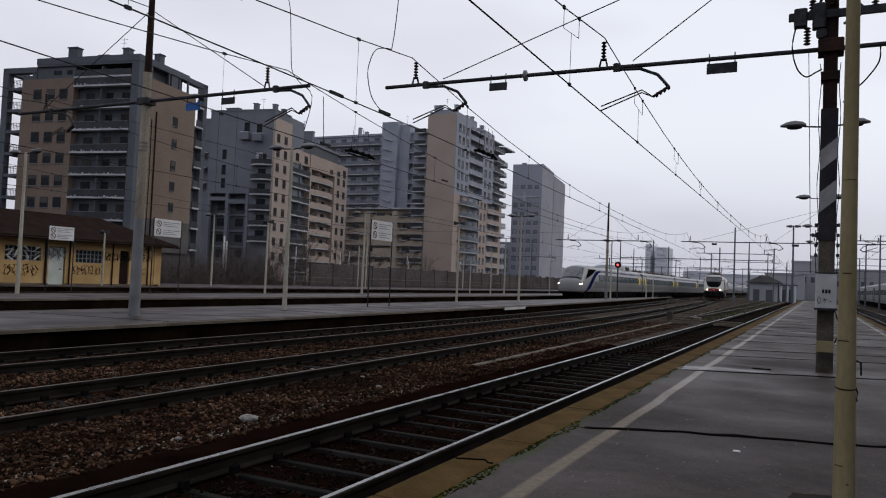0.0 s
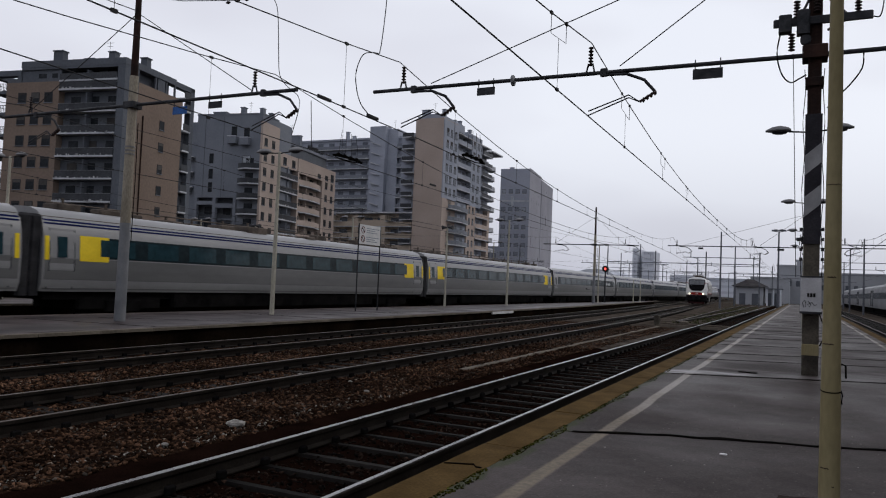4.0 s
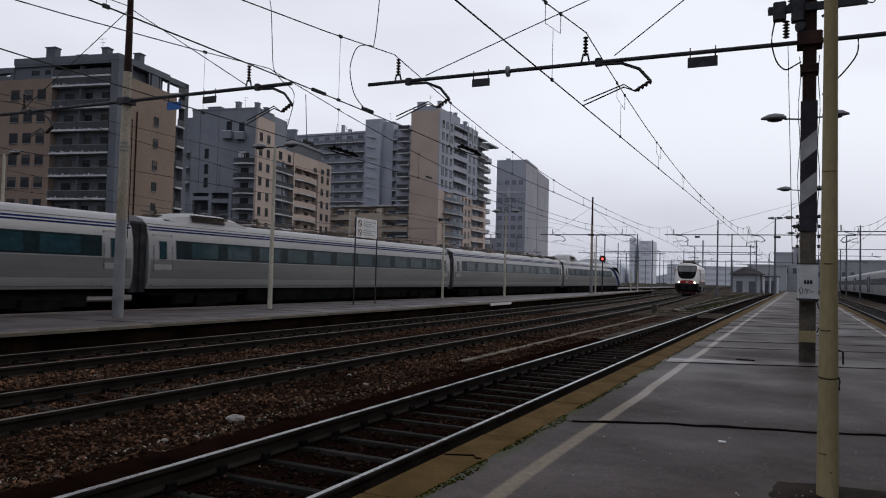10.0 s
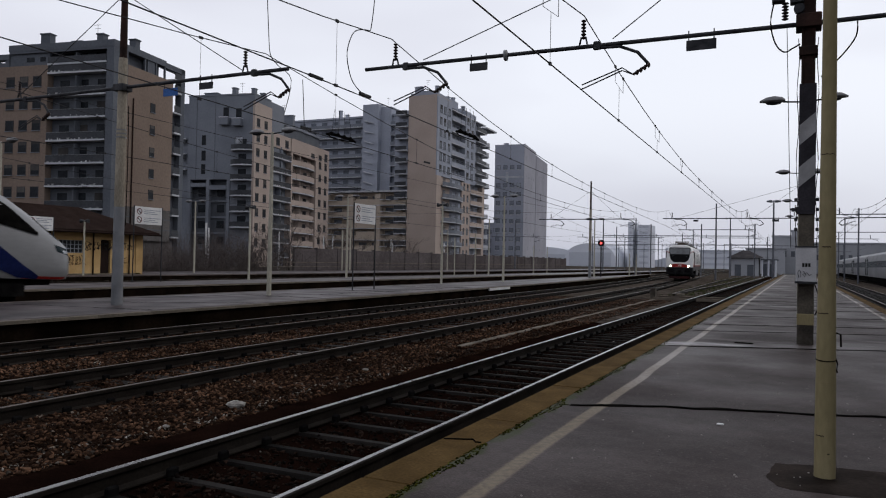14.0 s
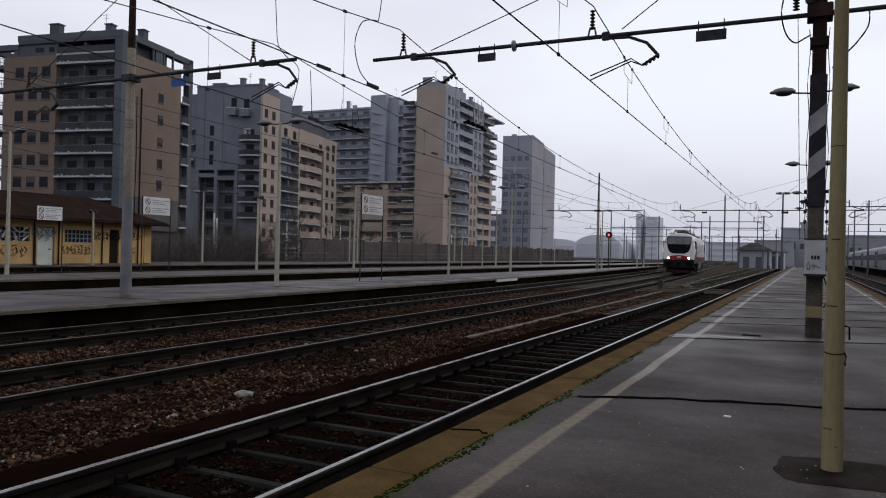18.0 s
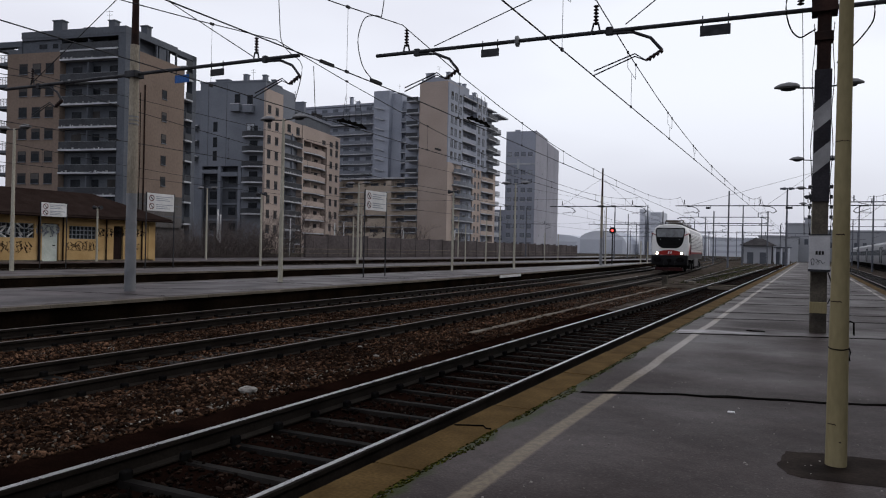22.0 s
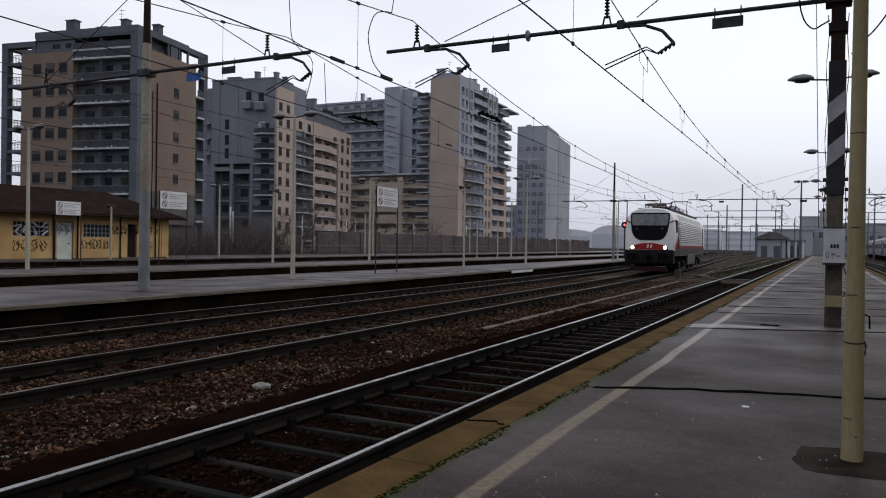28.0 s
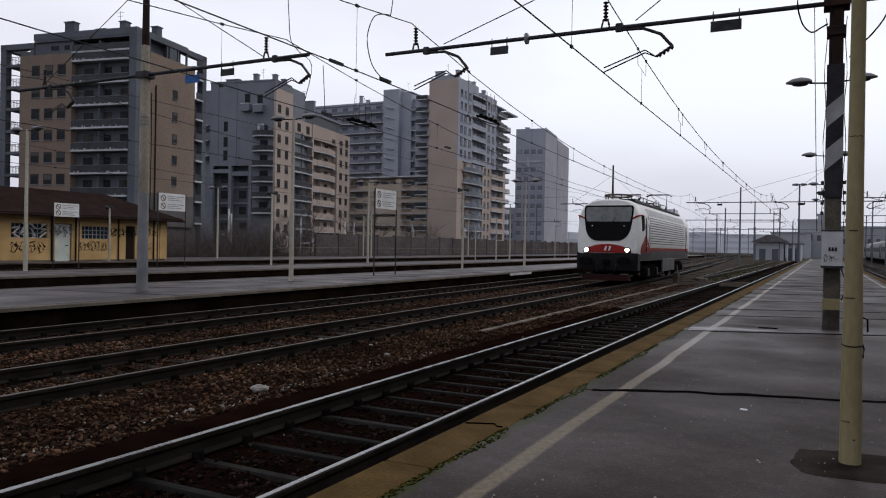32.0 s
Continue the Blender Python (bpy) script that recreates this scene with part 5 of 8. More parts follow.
def wheel_mesh():
    b = Mesh()
    for s in (-1, 1):
        b.rings([[(s * 0.755 + dx, q * math.cos(a), 0.445 + q * math.sin(a)) for a in [2 * math.pi * i / 16 for i in range(16)]] for dx, q in ((-0.07, 0.44), (0.07, 0.44))])
    return b.tube([(-0.75, 0, 0.445), (0.75, 0, 0.445)], 0.08, 6)


def pantograph(parent, y, z, mat, s=1):
    p = part("pantograph", Mesh().tube([(-0.6, y, z + 0.08), (0.6, y, z + 0.08)], 0.04, 6).tube([(-0.6, y + 1.5, z + 0.08), (0.6, y + 1.5, z + 0.08)], 0.04, 6)
             .tube([(-0.5, y, z + 0.08), (-0.5, y + 1.5, z + 0.08)], 0.03, 6).tube([(0.5, y, z + 0.08), (0.5, y + 1.5, z + 0.08)], 0.03, 6), mat, parent, "folding current collector")
    return p


def roof_gear(car, y0, y1, z, seed):
    random.seed(seed)
    b = Mesh()
    y = y0
    while y < y1:
        w, l, h = random.uniform(0.2, 0.6), random.uniform(0.4, 1.3), random.uniform(0.1, 0.26)
        x = random.uniform(-0.4, 0.4)
        b.cbox(x - w, x + w, y, y + l, z - 0.08, z + h, 0.04)
        if random.random() < 0.6:
            b.tube([(x, y + l / 2, z), (x, y + l / 2, z + h + 0.2)], 0.05, 6)
        y += l + random.uniform(0.2, 0.9)
    b.tube([(-0.35, y0, z + 0.3), (-0.35, y1, z + 0.3)], 0.03, 5)
    part("roof_equipment", b, M_ROOFGEAR, car, "grimy roof equipment")


def fairing(car, y0, y1, z, h):
    rings = []
    for f, k in ((0, 0.05), (0.12, 0.7), (0.3, 1.0), (0.7, 1.0), (0.88, 0.7), (1, 0.05)):
        y = y0 + (y1 - y0) * f
        rings.append([(a, y, z + b * h * k) for a, b in ((-0.95, -0.25), (-0.85, 0.6), (-0.6, 1.0), (0.6, 1.0), (0.85, 0.6), (0.95, -0.25))])
    part("roof_fairing", Mesh().rings(rings), M_TRAINWHITE, car, "white ribbed roof fairing", smooth=True)
    for i in range(5):
        part("fairing_louvre", Mesh().box(-0.98, 0.98, y0 + (y1 - y0) * 0.3, y0 + (y1 - y0) * 0.7, z + h * (0.1 + 0.15 * i), z + h * (0.1 + 0.15 * i) + 0.02), M_ROOFGEAR, car)


def lettering(word, y, z, width):
    """A word in thin raised letters on the train's right side, as a mesh."""
    cu = bpy.data.curves.new("lettering", "FONT")
    cu.body, cu.size, cu.extrude = word, 0.5, 0.004
    tmp = bpy.data.objects.new("lettering", cu)
    me = bpy.data.meshes.new_from_object(tmp)
    bpy.data.objects.remove(tmp)
    k = width / max(v.co.x for v in me.vertices)
    for v in me.vertices:
        u, h, d = v.co
        v.co = (side_x(z + h) + 0.018 + d, y + u * k, z + h)
    me.materials.clear()
    me.materials.append(M_WHITE)
    return me


def train_car(train, y, length, end=False, flip=False, yellow=(), gear=False, fair=None, seed=1, blind=99.0, word=""):
    """One car. Its own y runs from 0 at its front to its length."""
    L = length
    if end:
        rings = [body_ring(n[0], True) for n in NOSE] + [body_ring(L * 0.5), body_ring(L - 0.35)]
        at = pose(0, y + L, 0, 0, 0, 180) if flip else pose(0, y, 0)
        start = 7.0
    else:
        rings = [body_ring(0.35), body_ring(L / 2), body_ring(L - 0.35)]
        at, start = pose(0, y, 0), 1.9
    key = ("car", end, L)
    car = part("car", shared(key, lambda: Mesh().rings(rings), "car_body", M_TRAINWHITE, True), None, train, "white coach body" if not end else "white driving car with a sloping nose", at=at)
    stop = L - 1.9
    for s in (-1, 1):
        part("window_band", shared(key + ("band", s), lambda: side_strip(1.97, 2.66, start if end else 1.62, stop + 0.22 if end else L - 1.62, 0.008, s), "window_band", M_BAND), None, car, "black window band")
        for z in (2.97, 3.07):
            part("stripe", shared(key + ("stripe", s, z), lambda: side_strip(z, z + 0.055, 7.6 if end else 0.4, L - 0.4, 0.008, s), "stripe", M_TRAINBLUE), None, car, "thin dark blue stripe")
        part("roof_line", shared(key + ("line", s), lambda: side_strip(3.20, 3.225, 7.0 if end else 0.4, L - 0.4, 0.006, s), "roof_line", M_ROOFGEAR), None, car)
        # darker panel paints the shading of the silver lower side
        part("lower_panel", shared(key + ("low", s), lambda: side_strip(0.95, 1.93, 5.2 if end else 0.42, L - 0.42, 0.005, s), "lower_panel", M_TRAINGREY), None, car, "silver-grey lower side with shading in its colour")
        n = int((stop - start - 0.6) / 1.9)
        pitch = (stop - start - 0.5) / n
        me = shared(("pane", s), lambda: side_strip(2.04, 2.59, 0.0, 1.42, 0.014, s), "window", M_TRAINGLASS)
        for i in range(n):
            if start + 0.5 + i * pitch > blind:
                continue
            part("window", me, None, car, at=pose(0, start + 0.5 + i * pitch, 0))
        for q in ((L - 1.55,) if end else (0.55, L - 1.55)):
            d = part("door", shared(("door", s), lambda: side_strip(0.98, 2.85, 0.0, 0.9, 0.010, s), "door", M_TRAINWHITE), None, car, "white coach door", at=pose(0, q, 0))
            part("door_window", shared(("doorwin", s), lambda: side_strip(1.95, 2.6, 0.28, 0.62, 0.020, s), "door_window", M_TRAINGLASS), None, d)
            for e in (0.0, 0.88):
                part("door_joint", shared(("dj", s), lambda: side_strip(0.98, 2.85, 0.0, 0.025, 0.014, s), "door_joint", M_BAND), None, d, at=pose(0, e, 0))
        if word and s > 0:
            part("lettering", lettering(word, 20.2, 2.12, 2.55), None, car, "white lettering")
            part("hatch_frame", side_strip(1.32, 1.36, 15.3, 16.9, 0.012, s), M_BAND, car)
            for q in (15.3, 16.86):
                part("hatch_frame", side_strip(1.36, 1.95, q, q + 0.04, 0.012, s), M_TRAINGREY, car)
            part("emblem", side_strip(1.55, 1.72, 11.6, 12.1, 0.012, s), M_BELLOWS, car, "small dark emblem")
            part("emblem", side_strip(1.55, 1.60, 12.2, 13.2, 0.012, s), M_BELLOWS, car, "small dark emblem")
        for q in yellow:
            ys = 1.62 if q == 0 else L - 2.72
            part("class_panel", side_strip(1.86, 2.68, ys, ys + 1.1, 0.0125, s), M_TRAINYELLOW, car, "yellow class panel")
            ys = 0.40 if q == 0 else L - 0.56
            part("class_panel", side_strip(1.86, 2.60, ys, ys + 0.14, 0.0165, s), M_TRAINYELLOW, car, "yellow class strip")
        if end:
            us = [2.25 + 4.1 * i / 16 for i in range(17)]
            lo = lambda u: 2.16 + 0.235 * (u - 2.25)
            hi = lambda u: max(lo(u) + 0.02, min(3.2, 2.24 + 0.8 * (u - 2.25)))
            part("cab_side_window", nose_sheet([[(u, lo(u) + (hi(u) - lo(u)) * k / 3) for u in us] for k in range(4)], s, 0.035), M_TAR, car, "dark cab side window", smooth=True)
            sw = [(2.2, 0.86, 0.04), (2.8, 1.06, 0.15), (3.6, 1.5, 0.24), (4.4, 2.0, 0.25), (5.2, 2.42, 0.22), (6.0, 2.75, 0.17), (7.0, 2.97, 0.10), (8.0, 3.05, 0.075)]
            fine = [tuple(sw[j][c] + (sw[j + 1][c] - sw[j][c]) * k / 4 for c in range(3)) for j in range(len(sw) - 1) for k in range(4)] + [sw[-1]]
            part("swoosh", nose_sheet([[(u + 0.5 * k * w, z - 1.2 * k * w) for u, z, w in fine] for k in (-1, -0.5, 0, 0.5, 1)], s, 0.022), M_TRAINBLUE, car, "dark blue curved swoosh", smooth=True)
            for u in (5.1, 5.9):
                part("door_joint", nose_sheet([[(u, 1.0 + 0.2 * k), (u + 0.03, 1.0 + 0.2 * k)] for k in range(9)], s, 0.016), M_BAND, car)
            # reddish reflection along the nose's bottom edge, painted as a strip
            part("red_lip", nose_sheet([[(0.96 + 0.22 * k, nose_at(0.96 + 0.22 * k)[2] + h) for k in range(9)] for h in (0.01, 0.09)], s, 0.012), M_LOCORED, car, "thin red strip painted as a reflection")
            part("headlight_housing", nose_sheet([[(0.93 + 0.09 * k + 0.03 * h, 1.52 + 0.075 * h + 0.02 * k) for k in range(8)] for h in range(4)], s, 0.012), M_BAND, car, "dark lamp recess")
            part("headlight", nose_sheet([[(0.96 + 0.085 * k + 0.03 * h, 1.57 + 0.05 * h + 0.012 * k) for k in range(5)] for h in range(3)], s, 0.022), M_LIGHTPALE if not flip else M_GLASSPALE, car, "lit oval headlight" if not flip else "unlit oval lamp")
    if end:
        glass = lambda u0, u1, w0, w1, off: Mesh().grid([[(x, u, top_z(x, u) + off) for x in [w * (i / 6 - 1) for i in range(13)]] for u, w in [(u0 + (u1 - u0) * j / 8, w0 + (w1 - w0) * j / 8) for j in range(9)]])
        part("windscreen_seal", glass(1.36, 3.10, 1.13, 0.86, 0.010), M_BAND, car, "black windscreen surround", smooth=True)
        part("windscreen", glass(1.56, 3.03, 1.05, 0.80, 0.024), M_WINDSCREEN, car, "large raked windscreen", smooth=True)
        part("wiper", Mesh().tube([(x, u, top_z(x, u) + 0.05) for x, u in ((0.5, 1.5), (0.64, 2.0), (0.68, 2.4))], 0.02, 5), M_INK, car)
        part("roof_fairing", Mesh().rings([[(a, 4.9 + 3.4 * f, 3.46 + b * k) for a, b in ((-0.8, 0), (-0.6, 0.14), (0.6, 0.14), (0.8, 0))] for f, k in ((0, 0.1), (0.2, 1), (0.8, 1), (1, 0.1))]), M_TRAINWHITE, car, "low white roof fairing")
    for q in ((4.2, L - 4.2) if end else (3.6, L - 3.6)):
        bg = wheelset(car, q, key)
        for dy in (-1.25, 1.25):
            part("wheel", shared("wheel", wheel_mesh, "wheel", M_UNDER), None, bg, at=pose(0, dy, 0))
    part("underframe", shared(key + ("under",), lambda: Mesh().cbox(-1.22, 1.22, 6.4 if end else 5.8, L - 5.8, 0.32, 0.90, 0.08).cbox(-1.1, 1.1, 1.6 if end else 0.6, L - 0.6, 0.62, 0.90, 0.05), "underframe", M_UNDER), None, car, "dark underframe boxes")
    part("bellows", shared(key + ("bel",), lambda: Mesh().cbox(-1.30, 1.30, L - 0.38, L + 0.02, 0.75, 3.25, 0.08), "bellows", M_BELLOWS), None, car, "dark gangway bellows")
    if not end:
        part("bellows", shared(key + ("bel2",), lambda: Mesh().cbox(-1.30, 1.30, -0.02, 0.38, 0.75, 3.25, 0.08), "bellows", M_BELLOWS), None, car, "dark gangway bellows")
    if gear:
        roof_gear(car, 1.5 if not end else 12, L - 1.5, 3.5, seed)
    if fair:
        fairing(car, fair, fair + 4.5, 3.44, 0.68 if end else 0.36)
        pantograph(car, fair + 5.6, 3.5, M_ROOFGEAR)
    return car


train = thing("high_speed_train", "white and silver high-speed train with blue stripes", "train")
E_L, C_L, T_L = 29.5, 25.9, 28.05
lead = train_car(train, 0, E_L, end=True, yellow=(1,), fair=20.3, seed=3)
roof_gear(lead, 25.4, 28.6, 3.5, 4)
for k in range(7):
    train_car(train, E_L + C_L * k, C_L, yellow=((0, 1), (0, 1), (), (), (), (), ())[k], gear=k in (0, 1, 5, 6), fair=(None, None, None, None, None, 1.5, None)[k], seed=11 + k, blind=13.0 if k == 2 else 99.0, word="Ristorante" if k == 2 else "")
train_car(train, E_L + 7 * C_L, T_L, end=True, flip=True, fair=20.7, seed=5)


# ---------------------------------------------------------------- electric locomotive
LOCO = thing("electric_locomotive", "white electric locomotive with red band and black cab mask", "locomotive")


def rake(z):
    """How far the front leans back at a height."""
    return 0.0 if z < 1.45 else (0.06 * (z - 1.45) / 0.5 if z < 1.95 else 0.06 + 0.34 * (z - 1.95) / 2.0)


LP = ((1.36, 1.05), (1.42, 1.40), (1.46, 1.75), (1.47, 2.3), (1.45, 2.9), (1.38, 3.30), (1.20, 3.66), (0.85, 3.88), (0.40, 3.94))


def loco_ring(y, k, front, shrink=0.0):
    half = [(a * k, z - shrink * max(0, (z - 2.6))) for a, z in LP]
    r = lambda z: rake(z) * front
    return [(a, y + r(z), z) for a, z in half] + [(-a, y + r(z), z) for a, z in reversed(half)]


LL = 19.4
sec = [(0.0, 0.90, 1.0, 0.05), (0.05, 0.955, 1.0, 0.02), (0.18, 0.985, 1.0, 0.0), (0.55, 1.0, 0.8, 0.0), (2.2, 1.0, 0.0, 0.0)]
rings = [loco_ring(*q) for q in sec] + [loco_ring(LL / 2, 1.0, 0)] + [loco_ring(LL - q[0], q[1], -q[2], q[3]) for q in reversed(sec)]
body = part("body", Mesh().rings(rings), M_LOCOWHITE, LOCO, "dirty white body shell", smooth=True)
FX = lambda z: rake(z) - 0.012
maskw = ((1.98, 0.50), (2.02, 0.66), (2.12, 0.82), (2.28, 0.95), (2.5, 1.04), (2.8, 1.09), (3.1, 1.13), (3.4, 1.15), (3.55, 1.14), (3.64, 1.08))


def front_sheet(zw, off, mat, name, label, z0=None):
    rows = [[(w * (i / 6 - 1), FX(z) - off + 0.06 * (w * (i / 6 - 1)) ** 2 * 0.0, z) for i in range(13)] for z, w in zw]
    back = [[(x, y + 0.05, z) for x, y, z in r] for r in rows]
    outer = [rows[0][i] for i in range(13)] + [r[-1] for r in rows[1:]] + [rows[-1][i] for i in range(11, -1, -1)] + [r[0] for r in reversed(rows[1:-1])]
    b = Mesh().grid(rows)
    inner = [(x, y + 0.05, z) for x, y, z in outer]
    n = len(b.v)
    b.v += outer + inner
    k = len(outer)
    b.f += [(n + i, n + (i + 1) % k, n + k + (i + 1) % k, n + k + i) for i in range(k)]
    return part(name, b, mat, body if name != "cab_mask" else LOCO, label)


mask = front_sheet(maskw, 0.012, M_MASK, "cab_mask", "glossy black cab mask")
b = Mesh().grid([[(w * (i / 6 - 1), FX(z) - 0.020, z) for i in range(13)] for z, w in ((2.88, 0.99), (2.95, 1.03), (3.2, 1.06), (3.48, 1.07), (3.56, 1.03))])
part("windscreen", b, M_WINDSCREEN, mask, "wide reflecting windscreen")
for s in (-1, 1):
    part("upper_lamp", Mesh().rings([[(s * 0.74 + q * math.cos(a), FX(2.68) - 0.03 - d, 2.68 + q * math.sin(a)) for a in [2 * math.pi * i / 12 for i in range(12)]] for q, d in ((0.035, -0.03), (0.03, 0.01))]), M_GLASSPALE, mask, "small round marker lamp")
    part("mask_wiper", Mesh().tube([(s * 0.15, FX(2.8) - 0.03, 2.82), (s * 0.35, FX(3.1) - 0.03, 3.1)], 0.012, 4), M_INK, mask)
# red band with the arched top, the black lower front and its fittings
arch = lambda x: 1.47 + 0.36 * max(0.0, 1 - (x / 1.12) ** 2) ** 0.6
b = Mesh().grid([[(x, FX(1.45 + (arch(x) - 1.45) * k / 3) - 0.008, 1.43 + (arch(x) - 1.43) * k / 3) for x in [-1.12 + 2.24 * i / 16 for i in range(17)]] for k in range(4)])
band = part("red_front_band", b, M_LOCORED, LOCO, "red arched front band")
for dx, sl in ((-0.13, 0.05), (0.06, 0.05)):
    part("emblem_bar", Mesh().plate([(dx, -0.03, 1.53), (dx + 0.09, -0.03, 1.53), (dx + 0.09 + sl, -0.02, 1.73), (dx + sl, -0.02, 1.73)], (0, -1, 0), 0.012), M_WHITE, band, "white emblem bar")
for s in (-1, 1):
    c = (s * 0.94, -0.05, 1.55)
    ring = lambda q, d: [(c[0] + q * math.cos(a), c[1] - d, c[2] + q * math.sin(a)) for a in [2 * math.pi * i / 16 for i in range(16)]]
    h = part("headlight", Mesh().rings([ring(0.15, -0.06), ring(0.14, 0.02), ring(0.11, 0.03)]), M_INK, LOCO, "round black headlight housing")
    part("headlight_glass", Mesh().rings([ring(0.095, 0.03), ring(0.085, 0.055), ring(0.04, 0.07)]), M_LIGHTON, h, "lit warm headlight")
    part("buffer", Mesh().tube([(s * 0.88, 0.1, 1.04), (s * 0.88, -0.42, 1.04)], 0.12, 12), M_UNDER, LOCO, "black side buffer")
    part("buffer_head", Mesh().rings([[(s * 0.88 + 0.31 * math.cos(a), y, 1.04 + 0.2 * math.sin(a)) for a in [2 * math.pi * i / 16 for i in range(16)]] for y in (-0.42, -0.50)]), M_UNDER, LOCO, "worn buffer plate")
    part("air_hose", Mesh().tube([(s * 0.45, 0.0, 0.95), (s * 0.45, -0.15, 0.8), (s * 0.40, -0.12, 0.55)], 0.03, 6), M_INK, LOCO)
    part("front_step", Mesh().cbox(s * 1.2 - 0.18, s * 1.2 + 0.18, -0.1, 0.25, 0.42, 0.48, 0.01), M_UNDER, LOCO)
part("lower_front", Mesh().cbox(-1.42, 1.42, -0.02, 0.7, 0.62, 1.43, 0.06), M_LOCODARK, LOCO, "dark grey lower front")
part("coupling", Mesh().cbox(-0.14, 0.14, -0.38, 0.1, 0.9, 1.12, 0.03).tube([(0, -0.36, 1.0), (0, -0.42, 0.7), (0, -0.3, 0.55)], 0.04, 6), M_UNDER, LOCO, "black screw coupling")
part("plough", Mesh().rings([[(x, y, z) for x, y, z in ((-1.15 * k, -0.28 * k, z0), (0, -0.42 * k, z0), (1.15 * k, -0.28 * k, z0), (1.15 * k, 0.15, z0), (-1.15 * k, 0.15, z0))] for z0, k in ((0.16, 0.95), (0.42, 0.9))]), M_PLOUGH, LOCO, "grimy red snow plough")
LSX = lambda z: interp(z, [(b_, a_) for a_, b_ in LP])


def loco_strip(z0, z1, y0, y1, off, s):
    zs = [z0 + (z1 - z0) * i / 3 for i in range(4)]
    ring = lambda y: [(s * (LSX(z) + off), y, z) for z in zs] + [(s * (LSX(z) - 0.03), y, z) for z in reversed(zs)]
    return Mesh().rings([ring(y0), ring(y1)])


for s in (-1, 1):
    part("red_side_band", loco_strip(1.53, 1.68, 1.1, LL - 1.1, 0.008, s), M_LOCORED, LOCO, "red side band")
    part("lower_side", loco_strip(1.06, 1.53, 0.75, LL - 0.5, 0.004, s), M_LOCOGREY, LOCO, "grimy grey lower side")
    part("skirt", Mesh().cbox(s * 1.38 - 0.05, s * 1.38 + 0.05, 7.4, LL - 7.4, 0.42, 1.1, 0.02), M_LOCOGREY, LOCO, "grimy grey side skirt")
    for i in range(11):
        z = 1.80 + 0.125 * i
        part("rib", loco_strip(z, z + 0.075, 3.0, LL - 3.0, 0.035, s), M_LOCOWHITE, LOCO)
        # dark strip paints the shade between two ribs
        part("rib_groove", loco_strip(z + 0.077, z + 0.123, 3.0, LL - 3.0, 0.003, s), M_GROOVE, LOCO)
    part("cant_rail", loco_strip(3.26, 3.60, 2.6, LL - 2.6, 0.008, s), M_BOXGREY, LOCO, "grey roof shoulder")
    for y in (1.75, LL - 2.5):
        part("handrail", Mesh().tube([(s * 1.5, y - 0.06, 1.5), (s * 1.52, y - 0.06, 2.4), (s * 1.49, y - 0.06, 3.1)], 0.025, 5), M_INK, LOCO, "black handrail")
        part("cab_door", loco_strip(1.75, 3.2, y, y + 0.75, 0.008, s), M_LOCOWHITE, LOCO, "white cab door")
        for e in (0, 0.73):
            part("door_joint", loco_strip(1.75, 3.2, y + e, y + e + 0.02, 0.012, s), M_INK, LOCO)
    part("cab_gap", loco_strip(1.62, 3.25, 2.64, 2.72, 0.012, s), M_INK, LOCO)
    part("cab_window", loco_strip(2.55, 3.15, 1.05, 1.5, 0.010, s), M_BAND, LOCO, "dark cab side window")
    part("mirror_pod", Mesh().cbox(s * 1.47 - 0.06, s * 1.47 + 0.06, 0.75, 0.95, 2.45, 3.2, 0.03), M_INK, LOCO, "black mirror housing")
    wk = [(s * (1.12 + 0.06 * k), rake(3.05) - 0.02 + (0.0 if k < 4 else 0.09 * (k - 3)), 3.02 + 0.17 * math.sin(k / 4.5)) for k in range(7)]
    part("red_whisker", Mesh().tube(wk, 0.035, 5), M_LOCORED, LOCO, "curved red line")
    part("red_corner", Mesh().grid([[(s * (LSX(z) + 0.009), 0.55 + 0.3 * k, 1.44 + (z - 1.44)) for z in [1.44 + (0.30 + 0.55 * math.exp(-((k - 4) / 2.4) ** 2)) * j / 4 for j in range(5)]] for k in range(9)]), M_LOCORED, LOCO, "red swept corner panel")
roof = part("roof_deck", Mesh().cbox(-0.95, 0.95, 1.6, LL - 1.6, 3.86, 4.0, 0.04), M_LOCODARK, LOCO, "dark roof deck")
ovl = [(0.62 * math.cos(a), 2.4 + 1.0 * math.sin(a), 4.22) for a in [2 * math.pi * i / 24 for i in range(25)]]
part("roof_ring", Mesh().tube(ovl, 0.05, 6), M_ROOFGEAR, LOCO, "oval roof cable guard")
for k in range(6):
    a = math.pi * k / 3
    part("ring_post", Mesh().tube([(0.62 * math.cos(a), 2.4 + math.sin(a), 3.95), (0.62 * math.cos(a), 2.4 + math.sin(a), 4.24)], 0.03, 5), M_ROOFGEAR, LOCO)
random.seed(21)
for k in range(9):
    y = 4.2 + k * 1.15
    part("roof_box", Mesh().cbox(-0.5 + 0.2 * random.random(), 0.3 + 0.3 * random.random(), y, y + 0.8, 3.98, 4.1 + 0.16 * random.random(), 0.03), M_ROOFGEAR, LOCO, "roof equipment box")
    part("roof_insulator", insulator((0.6 * (-1) ** k, y + 0.4, 3.98), 0.3, 0.06), M_INSUL, LOCO)
part("busbar", Mesh().tube([(0.6, 4.2, 4.32), (0.6, 14.5, 4.32)], 0.025, 5), M_ROOFGEAR, LOCO)
